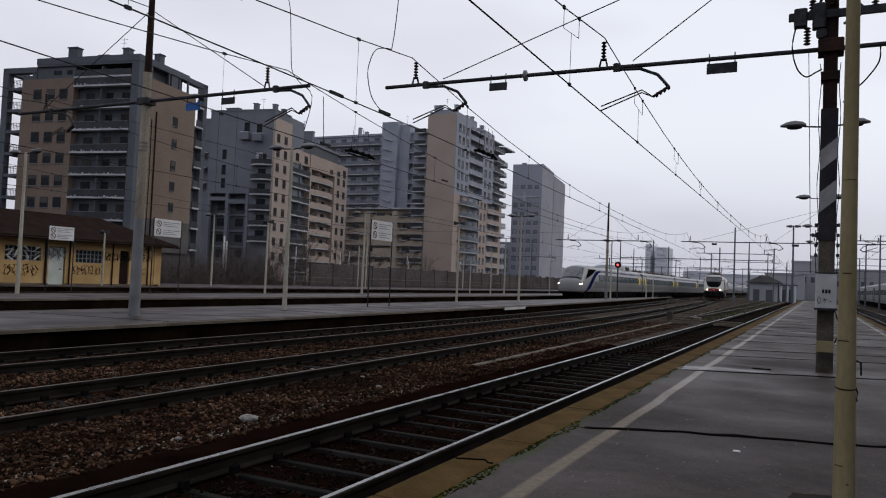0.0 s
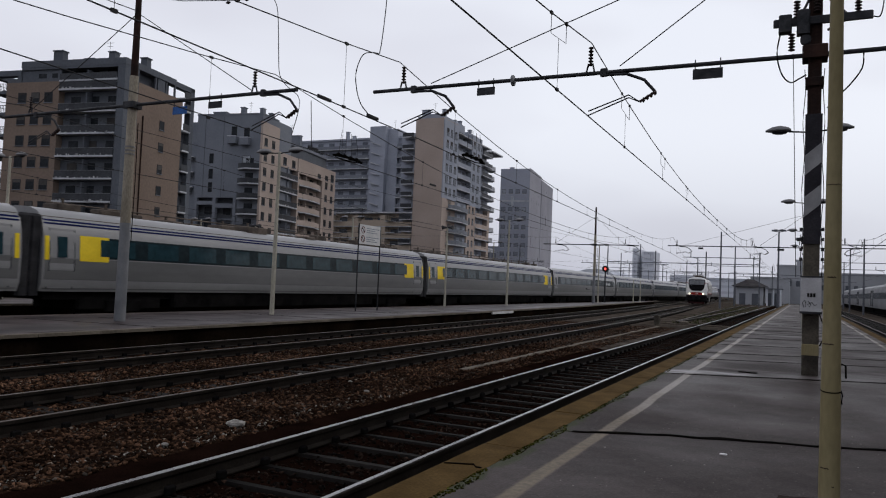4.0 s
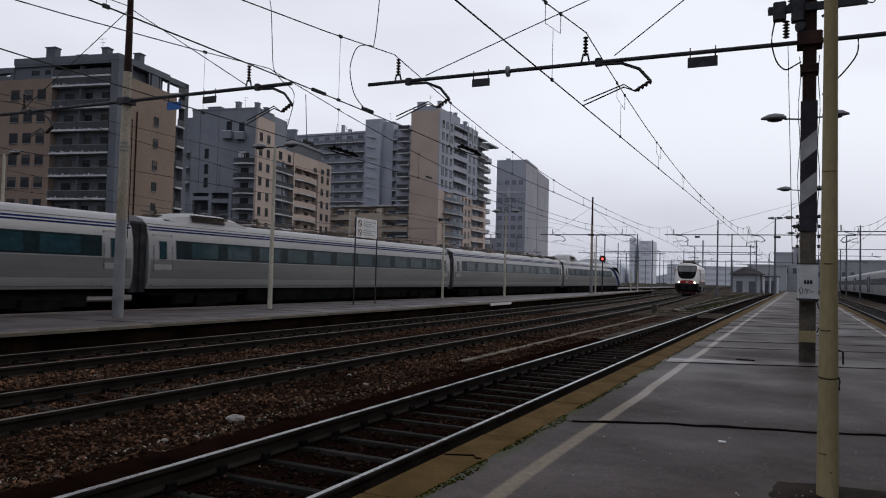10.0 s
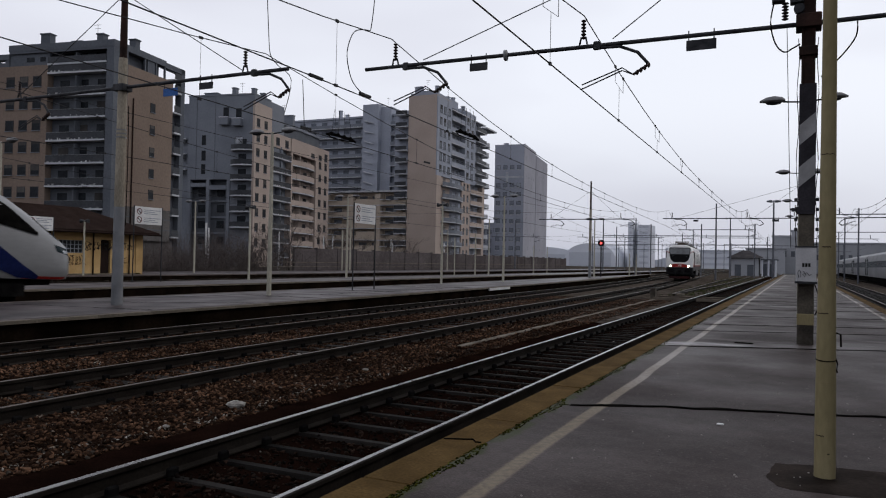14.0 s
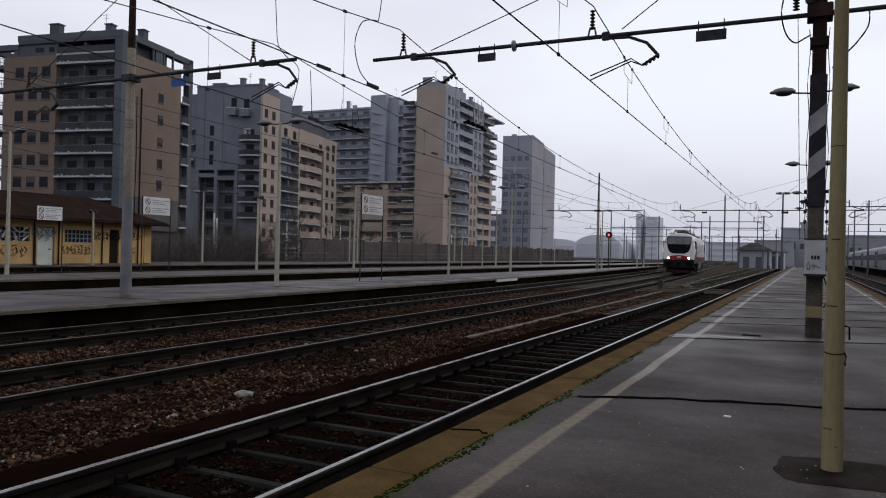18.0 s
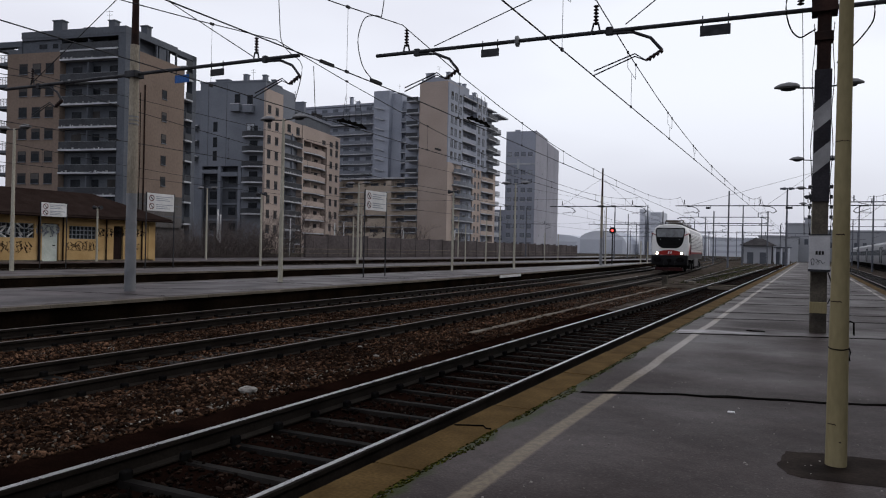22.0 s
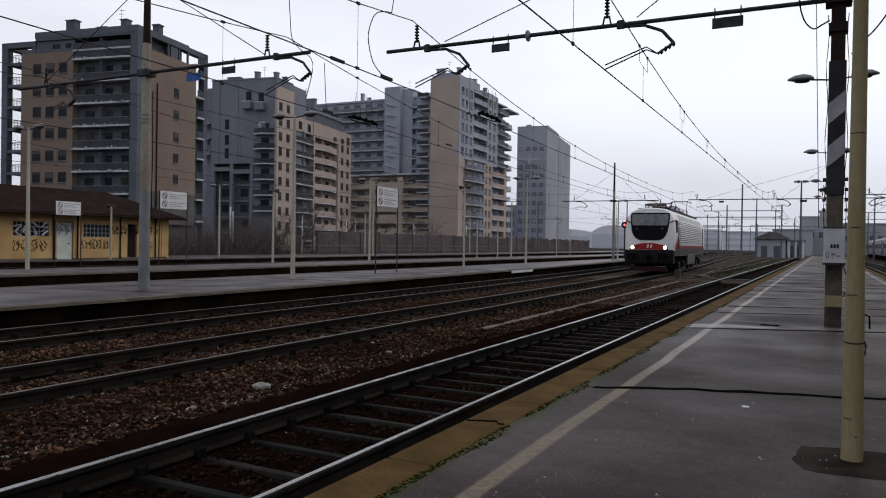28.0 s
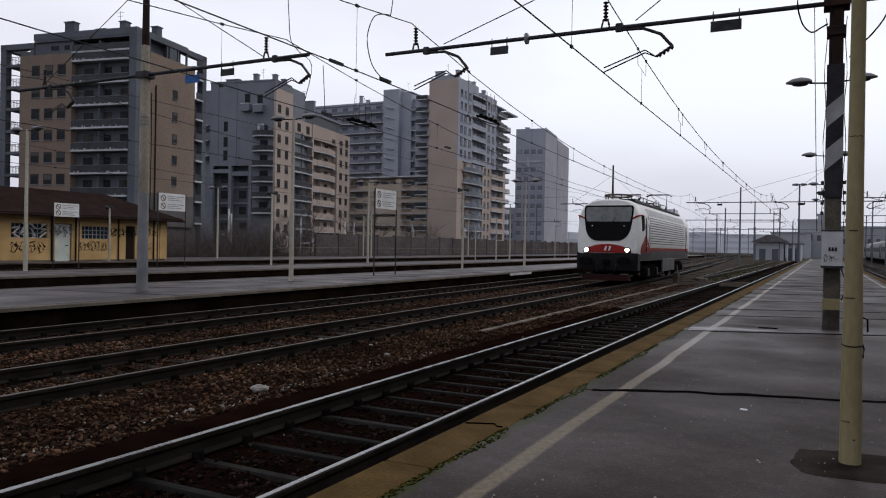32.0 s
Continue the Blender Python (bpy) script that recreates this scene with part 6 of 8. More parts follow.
# raised rear pantograph and the folded front one
pant = part("pantograph", Mesh().tube([(-0.55, 14.6, 4.1), (-0.3, 16.2, 4.65), (-0.5, 15.0, 5.12)], 0.03, 6).tube([(0.55, 14.6, 4.1), (0.3, 16.2, 4.65), (0.5, 15.0, 5.12)], 0.03, 6).tube([(-0.6, 14.6, 4.1), (0.6, 14.6, 4.1)], 0.04, 6), M_ROOFGEAR, LOCO, "raised current collector")
part("collector_head", Mesh().tube([(-0.8, 14.9, 5.02), (-0.55, 14.9, 5.14), (0.55, 14.9, 5.14), (0.8, 14.9, 5.02)], 0.03, 6).tube([(-0.8, 15.2, 5.02), (-0.55, 15.2, 5.14), (0.55, 15.2, 5.14), (0.8, 15.2, 5.02)], 0.03, 6), M_INK, pant, "collector strips")
part("pantograph", Mesh().tube([(-0.55, 3.9, 4.08), (-0.5, 5.6, 4.28), (-0.75, 4.2, 4.4), (0.75, 4.2, 4.4), (0.5, 5.6, 4.28), (0.55, 3.9, 4.08)], 0.035, 6), M_ROOFGEAR, LOCO, "folded current collector")
for y in (4.5, LL - 4.5):
    bg = part("bogie", Mesh().cbox(-1.2, 1.2, -2.2, 2.2, 0.45, 0.85, 0.08).cbox(-1.32, -1.1, -2.0, 2.0, 0.3, 0.72, 0.06).cbox(1.1, 1.32, -2.0, 2.0, 0.3, 0.72, 0.06), M_UNDER, LOCO, "black bogie", at=pose(0, y, 0))
    for dy in (-1.33, 1.33):
        part("wheel", shared("lwheel", lambda: wheel_mesh(), "loco_wheel", M_UNDER), None, bg, at=pose(0, dy, 0.1 - 0.1))
        for s in (-1, 1):
            part("axle_box", Mesh().cbox(s * 1.33 - 0.08, s * 1.33 + 0.08, dy - 0.22, dy + 0.22, 0.3, 0.66, 0.04), M_LOCODARK, bg)
part("transformer_tank", Mesh().cbox(-1.2, 1.2, 7.0, LL - 7.0, 0.35, 1.1, 0.06), M_UNDER, LOCO, "black under-floor tank")


# ---------------------------------------------------------------- parked coaches beyond the platform
for k in range(4):
    c = thing("parked_coach", "dull silver passenger coach standing on a siding", "coach", pose(9.6, 84 + 26.4 * k, 0), "parked coaches")
    bd = Mesh().rings([[(a, y, z) for a, z in ((-1.35, 0.7), (-1.42, 1.2), (-1.42, 2.6), (-1.25, 3.25), (-0.7, 3.6), (0.7, 3.6), (1.25, 3.25), (1.42, 2.6), (1.42, 1.2), (1.35, 0.7))] for y in (0.2, 13, 26)])
    part("body", bd, M_COACH, c, smooth=True)
    part("underframe", Mesh().cbox(-1.2, 1.2, 1, 25, 0.05, 0.7, 0.05), M_UNDER, c)
    part("window_band", Mesh().box(-1.445, -1.40, 2.2, 24, 1.85, 2.55), M_BAND, c, "dark window band")
    for y in (0.8, 24.4):
        part("door", Mesh().box(-1.45, -1.38, y, y + 0.9, 0.9, 2.9), M_BAND, c, "dark coach door")


# ---------------------------------------------------------------- buildings
# Local axes of a block: the near corner is the origin; the street face runs along -x (plane y = 0), the track face along +y (plane x = 0).
M_PODIUM = surf("pale_tan_plaster", (0.32, 0.27, 0.22), (0.37, 0.315, 0.26), 0.9, 0, 0.12, 3.0, 0.2, 0.02, grain=0.08)
# tree colour paled and blued to hold the haze before it
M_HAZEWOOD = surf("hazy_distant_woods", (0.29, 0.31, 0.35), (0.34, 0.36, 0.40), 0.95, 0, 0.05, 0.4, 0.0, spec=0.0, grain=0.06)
M_FRAME = surf("dark_window_frame", (0.03, 0.03, 0.033), (0.05, 0.05, 0.054), 0.7, 0, 0.8, 12.0, 0.0, grain=0.05)
M_HUTROOF = surf("dark_weathered_roof_tiles", (0.035, 0.033, 0.035), (0.06, 0.057, 0.058), 0.85, 0, 0.8, 6.0, 0.3, 0.02, spec=0.0)
M_POTS = surf("pots_and_washing", (0.06, 0.065, 0.07), (0.42, 0.42, 0.42), 0.8, 0, 0.6, 5.0, 0.1, 0.01, grain=0.1, island=0.5)
M_SHUTTER = surf("grey_brown_roller_shutter", (0.04, 0.038, 0.037), (0.062, 0.058, 0.056), 0.7, 0, 0.8, 12.0, 0.1, 0.005, grain=0.06, obj=0.4)
M_BASE = surf("brown_grey_concrete_base", (0.060, 0.056, 0.055), (0.098, 0.092, 0.090), 0.9, 0, 0.25, 4.0, 0.3, 0.02, grain=0.2)
# block B's grey cladding, lightened a little for haze
M_GREYB = surf("mid_blue_grey_cladding", (0.128, 0.140, 0.164), (0.164, 0.177, 0.204), 0.8, 0, 0.15, 3.0, 0.15, 0.01, grain=0.08)


def block(name, label, x, y, turn, cat="building"):
    return thing(name, label, cat, pose(x, y, -0.36, 0, 0, turn), "apartment blocks")


def bx(t, name, mat, x0, x1, y0, y1, z0, z1, label=""):
    return part(name, Mesh().box(x0, x1, y0, y1, z0, z1), mat, t, label)


def window(t, face, s, z, w, h, mat=None, deep=0.06):
    """A framed window. face 'l': on y = 0 at x = s; 'r': on x = 0 at y = s; z is its sill."""
    key = ("win", face, round(w, 2), round(h, 2), (mat or M_GLASS).name)

    def fr():
        b = Mesh()
        for a0, a1, c0, c1 in ((-w / 2 - 0.08, -w / 2, -0.08, h + 0.08), (w / 2, w / 2 + 0.08, -0.08, h + 0.08), (-w / 2, w / 2, h, h + 0.08), (-w / 2, w / 2, -0.08, 0)):
            b.box(a0, a1, -deep, 0.01, c0, c1) if face == "l" else b.box(-0.01, deep, a0, a1, c0, c1)
        return b
    pane = (lambda: Mesh().box(-w / 2, w / 2, -0.02, 0.01, 0, h)) if face == "l" else (lambda: Mesh().box(-0.01, 0.02, -w / 2, w / 2, 0, h))
    at = pose(s, 0, z) if face == "l" else pose(0, s, z)
    o = part("window", shared(key + ("p",), pane, "window", mat or M_GLASS), None, t, at=at)
    part("window_frame", shared(key + ("f",), fr, "window_frame", M_FRAME), None, o)
    return o


def balcony(t, x0, x1, y0, y1, z, rail=1.0, slab=0.24, out="y", sides=True, mat=None):
    """A slab with a solid railing panel along its open edge."""
    b = part("balcony", Mesh().box(x0, x1, y0, y1, z - slab, z), M_SLAB, t, "pale balcony slab")
    if out == "y":
        part("railing", Mesh().box(x0 + 0.05, x1 - 0.05, y0 + 0.06, y0 + 0.1, z, z + rail), mat or M_RAILING, b)
    else:
        part("railing", Mesh().box(x1 - 0.1, x1 - 0.06, y0 + 0.05, y1 - 0.05, z, z + rail), mat or M_RAILING, b)
    return b


def roof_bits(t, items, mat):
    for x, y, z, w, h in items:
        c = part("chimney", Mesh().box(x - w / 2, x + w / 2, y - 0.5, y + 0.5, z, z + h), mat, t)
        part("chimney_cap", Mesh().box(x - w / 2 - 0.12, x + w / 2 + 0.12, y - 0.62, y + 0.62, z + h, z + h + 0.15), mat, c)


def aerial(t, x, y, z):
    part("aerial", Mesh().tube([(x, y, z), (x, y, z + 3.0)], 0.03, 4).tube([(x - 0.6, y, z + 2.8), (x + 0.6, y, z + 2.8)], 0.025, 4).tube([(x - 0.45, y, z + 2.3), (x + 0.45, y, z + 2.3)], 0.025, 4), M_STEELDK, t)


def bowed_balcony(t, x0, x1, y0, z, bow, rail=1.0, slab=0.26, along="x", mat=None):
    """A slab whose open edge swells outwards by bow, with a bowed railing panel on it. along 'x': it juts out of y = y0; 'y': x0, x1 run along y and it juts out of x = y0."""
    n = 10
    edge = [(x0 + (x1 - x0) * i / n, bow * (0.45 + 0.55 * math.sin(math.pi * i / n))) for i in range(n + 1)]
    put = (lambda s, d, h: (s, y0 - d, h)) if along == "x" else (lambda s, d, h: (y0 + d, s, h))
    ring = lambda h: [put(s, d, h) for s, d in edge] + [put(x1, -0.3, h), put(x0, -0.3, h)]
    b = part("balcony", Mesh().rings([ring(z - slab), ring(z)]), M_SLAB, t, "pale bowed balcony slab")
    band = lambda h: [put(s, d - 0.06, h) for s, d in edge] + [put(s, d - 0.10, h) for s, d in reversed(edge)]
    part("railing", Mesh().rings([band(z + 0.06), band(z + rail)]), mat or M_RAILING, b)
    return b


def planters(b, x0, x1, y, z, seed, along="x"):
    """Pots, boxes and washing that stand along a balcony's edge, as one uneven row."""
    random.seed(seed)
    m = Mesh()
    s = x0 + random.uniform(0.1, 0.5)
    while s < x1 - 0.4:
        w, h = random.uniform(0.12, 0.4), random.uniform(0.05, 0.26)
        if along == "x":
            m.box(s, s + w, y, y + 0.16, z, z + h)
        else:
            m.box(y - 0.16, y, s, s + w, z, z + h)
        s += w + random.uniform(0.15, 1.1)
    tagged(part("balcony_clutter", m, M_POTS, b, "uneven row of pots and boxes"), kind="stuff")


def shutter_window(t, face, s, z, w, h, seed, mat=None, plane=0.0):
    """A window with a roller shutter let down by a part, and a pale sill."""
    o = window(t, face, s, z, w, h, mat)
    if plane:
        o.matrix_basis = pose(s, plane, z) if face == "l" else pose(plane, s, z)
    f = (0.0, 0.3, 0.55, 0.0, 0.2)[seed % 5]
    if f:
        key = ("shut", face, round(w, 2), round(h, 2), f)
        part("roller_shutter", shared(key, lambda: Mesh().box(-w / 2, w / 2, -0.035, 0.005, h * (1 - f), h) if face == "l" else Mesh().box(-0.005, 0.035, -w / 2, w / 2, h * (1 - f), h), "roller_shutter", M_SHUTTER), None, o)
    key = ("sill", face, round(w, 2))
    part("sill", shared(key, lambda: Mesh().box(-w / 2 - 0.12, w / 2 + 0.12, -0.16, 0.01, -0.14, -0.06) if face == "l" else Mesh().box(-0.01, 0.16, -w / 2 - 0.12, w / 2 + 0.12, -0.14, -0.06), "sill", M_GREYB), None, o)
    return o


def block_a():
    t = block("apartment_block", "ten-storey tan and grey apartment block with open corner frames", -83.93, 70.39, 11)
    F = [4.8, 8.15, 11.3, 14.5, 17.65, 20.85, 23.95, 27.1]
    bx(t, "wall", M_TAN, -19.9, -10.8, 0, 15.0, 4.0, 28.2, "tan brick wall")
    bx(t, "wall", M_BASE, -19.9, -0.6, 0.4, 14.8, 0, 4.0, "brown-grey base storey")
    bx(t, "wall", M_DARKCLAD, -10.8, -1.2, 1.1, 14.9, 4.0, 28.2, "dark recessed wall")
    bx(t, "corner_pier", M_GREYCLAD, -1.2, 0, 0, 2.9, 0, 31.2, "blue-grey corner pier")
    bx(t, "wall", M_TAN, -10.8, -0.004, 2.9, 13.3, 8.7, 27.8, "tan brick wall")
    bx(t, "wall", M_BASE, -10.8, -0.004, 2.9, 13.3, 4.0, 8.7, "brown-grey concrete base")
    for z in (5.6, 7.2):
        bx(t, "wall_joint", M_DARKCLAD, -0.01, 0.03, 2.9, 13.3, z, z + 0.12)
    bx(t, "attic", M_GREYCLAD, -17.5, -10.8, 0.25, 11.3, 28.2, 30.3, "grey attic storey")
    bx(t, "attic", M_GREYCLAD, -10.8, -1.2, 1.7, 11.3, 28.2, 30.3, "grey attic storey")
    bx(t, "roof_edge", M_GREYCLAD, -17.5, 0.05, -0.05, 11.4, 30.3, 31.2, "grey roof edge")
    bx(t, "roof_groove", M_DARKCLAD, -17.4, -1.2, -0.02, 0.2, 29.95, 30.3)
    for x, w in ((-14.6, 1.3), (-12.3, 0.9)):
        bx(t, "attic_window", M_GLASS, x, x + w, 0.2, 0.26, 28.75, 29.4)
    for x, w, h in ((-9.6, 1.6, 1.7), (-6.6, 0.9, 1.7), (-4.2, 1.8, 1.8)):
        bx(t, "attic_window", M_GLASS, x, x + w, 1.64, 1.71, 28.3, 28.3 + h)
    # the loggia under the roof on the track side
    bx(t, "attic_glazing", M_GLASS, -1.35, -1.3, 3.2, 11.2, 28.3, 30.1, "dark attic glazing")
    bx(t, "attic_back", M_DARKCLAD, -2.6, -1.35, 2.9, 11.3, 27.8, 30.3)
    bx(t, "parapet", M_TAN, -0.25, -0.006, 2.9, 13.3, 27.8, 28.5, "tan parapet")
    for y in (6.6, 9.1, 11.2):
        bx(t, "loggia_post", M_GREYCLAD, -0.3, -0.05, y, y + 0.25, 28.5, 30.3)
    bx(t, "loggia_wall", M_GREYCLAD, -1.3, -0.12, 7.3, 8.9, 28.5, 30.3, "grey loggia wall")
    for i, z in enumerate(F):
        b = balcony(t, -10.8, -1.2, -0.12, 1.1, z)
        part("top_rail", Mesh().box(-10.75, -1.25, -0.08, -0.02, z + 1.0, z + 1.05), M_STEELGR, b)
        planters(b, -10.6, -1.4, -0.11, z, 200 + i)
        bx(t, "partition", M_GREYCLAD, -6.2, -6.05, 0.0, 1.1, z, z + 2.6)
        for k in range(3):
            bx(t, "balcony_door", M_GLASS, -9.6 + 3.1 * k, -8.0 + 3.1 * k, 1.06, 1.12, z + 0.05, z + 2.2)
            if (i * 3 + k) % 4 == 1:
                bx(t, "roller_shutter", M_SHUTTER, -9.6 + 3.1 * k, -8.0 + 3.1 * k, 1.03, 1.06, z + 1.1, z + 2.2)
    balcony(t, -10.8, -1.2, -0.12, 1.6, 28.35, 0.9)
    for i, z in enumerate((25.9, 22.8, 19.75, 16.7, 13.5, 10.4, 7.3)):
        for j, x in enumerate((-12.5, -14.75, -17.05)):
            shutter_window(t, "l", x, z - 0.65, 1.25, 1.35, i * 3 + j * 2)
    for i, z in enumerate((23.5, 20.25, 17.0, 13.85, 10.75)):
        shutter_window(t, "r", 8.5, z - 0.6, 0.95, 1.2, i)
    # open porticoes at both ends
    bx(t, "frame_column", M_GREYCLAD, -23.5, -22.5, 0, 1.0, 0, 30.0, "grey frame column")
    bx(t, "frame_beam", M_GREYCLAD, -23.5, -17.5, 0, 1.0, 29.2, 30.0, "grey frame beam")
    bx(t, "frame_beam", M_GREYCLAD, -23.5, -22.5, 1.0, 6.0, 29.2, 30.0, "grey frame beam")
    bx(t, "frame_wall", M_GREYCLAD, -19.9, -17.5, 0.1, 0.6, 28.2, 28.8, "grey low wall")
    bx(t, "frame_wall", M_GREYCLAD, -18.2, -17.5, 0.1, 0.6, 28.8, 29.2)
    for i, z in enumerate(F):
        s = part("balcony", Mesh().box(-22.5, -19.9, 0.1, 4.0, z - 0.42, z), M_GREYCLAD, t, "grey balcony slab")
        for k in range(9):
            part("baluster", shared("balus", lambda: Mesh().box(-0.02, 0.02, 0.14, 0.18, 0, 1.05), "baluster", M_STEELDK), None, s, at=pose(-22.3 + 0.27 * k, 0, z))
        part("handrail", Mesh().box(-22.5, -19.9, 0.13, 0.19, z + 1.02, z + 1.08), M_STEELDK, s)
        part("handrail", Mesh().box(-22.45, -22.39, 0.2, 4.0, z + 1.02, z + 1.08), M_STEELDK, s)
        if i % 3 == 1:
            planters(s, -22.3, -20.2, 0.3, z, 240 + i)
    bx(t, "frame_column", M_GREYCLAD, -1.0, 0, 15.3, 16.3, 0, 31.0, "grey frame column")
    bx(t, "frame_beam", M_GREYCLAD, -1.0, 0, 11.4, 16.3, 30.2, 31.0, "grey frame beam")
    bx(t, "rear_wall", M_DARKCLAD, -9.0, -3.0, 13.3, 15.3, 0, 28.0, "dark recessed wall")
    bx(t, "rear_wall", M_DARKCLAD, -3.0, -0.9, 13.3, 15.3, 0, 23.7, "dark recessed wall")
    for z in F + [29.0]:
        b = balcony(t, -3.0, 0.25, 13.4, 15.2, z, out="x")
    roof_bits(t, [(-13.2, 2.5, 31.2, 1.6, 2.0), (-8.2, 3, 31.2, 1.6, 0.8), (-3.6, 2, 31.2, 1.0, 1.3), (-0.8, 5.2, 31.2, 1.0, 1.3), (-6.0, 3, 31.2, 2.4, 0.4)], M_GREYCLAD)
    aerial(t, -4.4, 2, 31.2)
    part("downpipe", Mesh().tube([(0.1, 4.1, 6), (0.1, 4.1, 24)], 0.10, 6), M_RUSTMAST, t, "rusty downpipe")
    part("vent_grille", Mesh().box(-0.01, 0.05, 1.0, 2.6, 22.9, 23.6), M_DARKCLAD, t)


def block_b():
    t = block("apartment_block", "grey and tan stepped apartment block with long balconies", -99.1, 117.7, 11)
    bx(t, "wall", M_GREYB, -15.5, -0.4, 0, 13.0, 17.7, 34.9, "blue-grey end wall")
    bx(t, "wall", M_DARKCLAD, -15.5, -5.6, 1.6, 13.0, 0, 17.7, "dark recessed base")
    bx(t, "wall", M_GREYB, -18.3, -15.5, 0.8, 12.0, 0, 33.7, "blue-grey side wing")
    for z in (26.4, 23.2, 20.0):
        b = bx(t, "balcony", M_SLAB, -18.1, -16.2, 0.1, 0.8, z - 0.2, z, "small pale balcony slab")
        part("railing", Mesh().box(-18.05, -16.25, 0.14, 0.18, z - 1.2, z - 0.2), M_RAILING, b)
    for x in (-15.1, -10.7, -6.0):
        bx(t, "frame_column", M_GREYB, x - 0.35, x + 0.35, 0, 0.8, 0, 17.7, "grey frame column")
    bx(t, "frame_beam", M_GREYB, -14.7, -11.1, 0, 0.8, 16.2, 17.0, "grey frame beam")
    bx(t, "frame_beam", M_GREYB, -10.3, -6.4, 0, 0.8, 15.6, 16.5, "grey frame beam")
    for k in range(4):
        bx(t, "base_slab", M_GREYB, -15.0, -6.4, 1.3, 1.6, 3.2 + 3.3 * k, 3.6 + 3.3 * k)
        for x in (-13.8, -9.4):
            bx(t, "base_window", M_GLASS, x, x + 1.7, 1.54, 1.61, 4.4 + 3.3 * k, 6.0 + 3.3 * k)
    bx(t, "wall", M_GREYB, -5.6, -0.5, 0.2, 6.8, 0, 17.7, "blue-grey inner wall")
    for x in (-13.6, -9.3):
        bx(t, "wall_joint", M_DARKCLAD, x, x + 0.12, -0.03, 0.01, 17.7, 34.6)
    bx(t, "wall", M_TANC, -0.5, 0, -0.4, 6.8, 0, 33.4, "tan brick wall")
    bx(t, "wall", M_GREYB, -15.0, -1.4, 6.8, 16.5, 0, 28.0, "grey balcony bay")
    bx(t, "wall", M_TANC, -1.4, -0.2, 6.8, 16.5, 25.6, 28.6, "tan parapet wall")
    bx(t, "wall", M_TANC, -15.0, -1.5, 16.5, 37.0, 0, 28.0, "tan brick wall")
    bx(t, "attic", M_DARKCLAD, -15.0, -2.5, 6.8, 36.4, 28.0, 31.8, "dark grey attic storey")
    bx(t, "attic_edge", M_GREYB, -15.0, -2.2, 6.8, 36.6, 31.8, 32.4, "grey attic edge")
    bx(t, "roof_edge", M_GREYB, -15.6, -0.3, -0.1, 6.9, 34.9, 35.2)
    bx(t, "pier", M_TANC, -1.5, 0, 16.2, 16.9, 0, 28.6, "tan pier")
    bx(t, "parapet", M_TANC, -1.5, 0, 16.9, 37.0, 25.4, 28.7, "tan parapet")
    bx(t, "pier", M_TANC, -1.5, 0, 29.4, 37.0, 0, 25.4, "tan pier wall")
    for y in (10.0, 14.2):
        shutter_window(t, "r", y, 26.2, 1.3, 1.5, int(y), plane=-0.19)
    for y, h in ((27.4, 0.8), (31.6, 1.0), (35.0, 1.7)):
        shutter_window(t, "r", y, 25.9, 1.5, h, int(y))
    for k in range(8):
        z = 1.6 + 3.05 * k
        p = bowed_balcony(t, 17.0, 29.3, -1.0, z, 1.5, rail=1.15, along="y", mat=M_TANC)
        for y in (18.5, 22.0, 25.5):
            bx(t, "balcony_door", M_GLASS, -1.52, -1.46, y, y + 1.8, z + 0.05, z + 2.2)
        bx(t, "partition", M_TANC, -1.5, -0.2, 21.0, 21.2, z, z + 2.8)
        for j, y in enumerate((31.6, 34.9)):
            shutter_window(t, "r", y, z + 0.8, 1.15, 1.5, k + 2 * j)
        b = balcony(t, -1.4, 0.3, 7.2, 15.9, z + 0.45, out="x")
        part("top_rail", Mesh().box(0.2, 0.26, 7.25, 15.85, z + 1.45, z + 1.5), M_STEELGR, b)
        planters(b, 7.4, 15.6, 0.28, z + 0.45, 300 + k, "y")
        bx(t, "partition", M_GREYB, -1.4, 0.0, 11.4, 11.6, z + 0.45, z + 3.0)
        for y in (8.5, 12.9):
            bx(t, "balcony_door", M_GLASS, -1.42, -1.36, y, y + 1.6, z + 0.5, z + 2.6)
    for k in range(9):
        for j, y in enumerate((1.0, 4.2)):
            shutter_window(t, "r", y, 4.2 + 3.05 * k, 1.1, 1.5, k + 3 * j)
    for i, z in enumerate((8.0, 11.2, 14.4, 17.6, 20.65, 23.7)):
        b = bowed_balcony(t, -5.2, -0.45, 0.1, z, 1.7)
        planters(b, -5.0, -0.7, -0.9, z, 330 + i)
        bx(t, "balcony_door", M_GLASS, -3.8, -2.0, -0.02, 0.02 if z > 17 else 0.22, z + 0.05, z + 2.2)
    for z in (24.9, 21.7, 18.9):
        window(t, "l", -11.8, z, 0.8, 1.9)
    window(t, "l", -3.7, 24.6, 1.7, 1.7, M_GLASSPALE)
    for x, z in ((-6.8, 28.9), (-3.9, 28.6)):
        b = bx(t, "balcony", M_GREYB, x - 1.0, x + 1.0, -1.1, 0.0, z - 0.1, z + 1.35, "grey box balcony")
        part("coping", Mesh().box(x - 1.05, x + 1.05, -1.15, 0.0, z + 1.35, z + 1.5), M_SLAB, b, "pale coping")
        window(t, "l", x, z + 1.6, 1.1, 1.9)
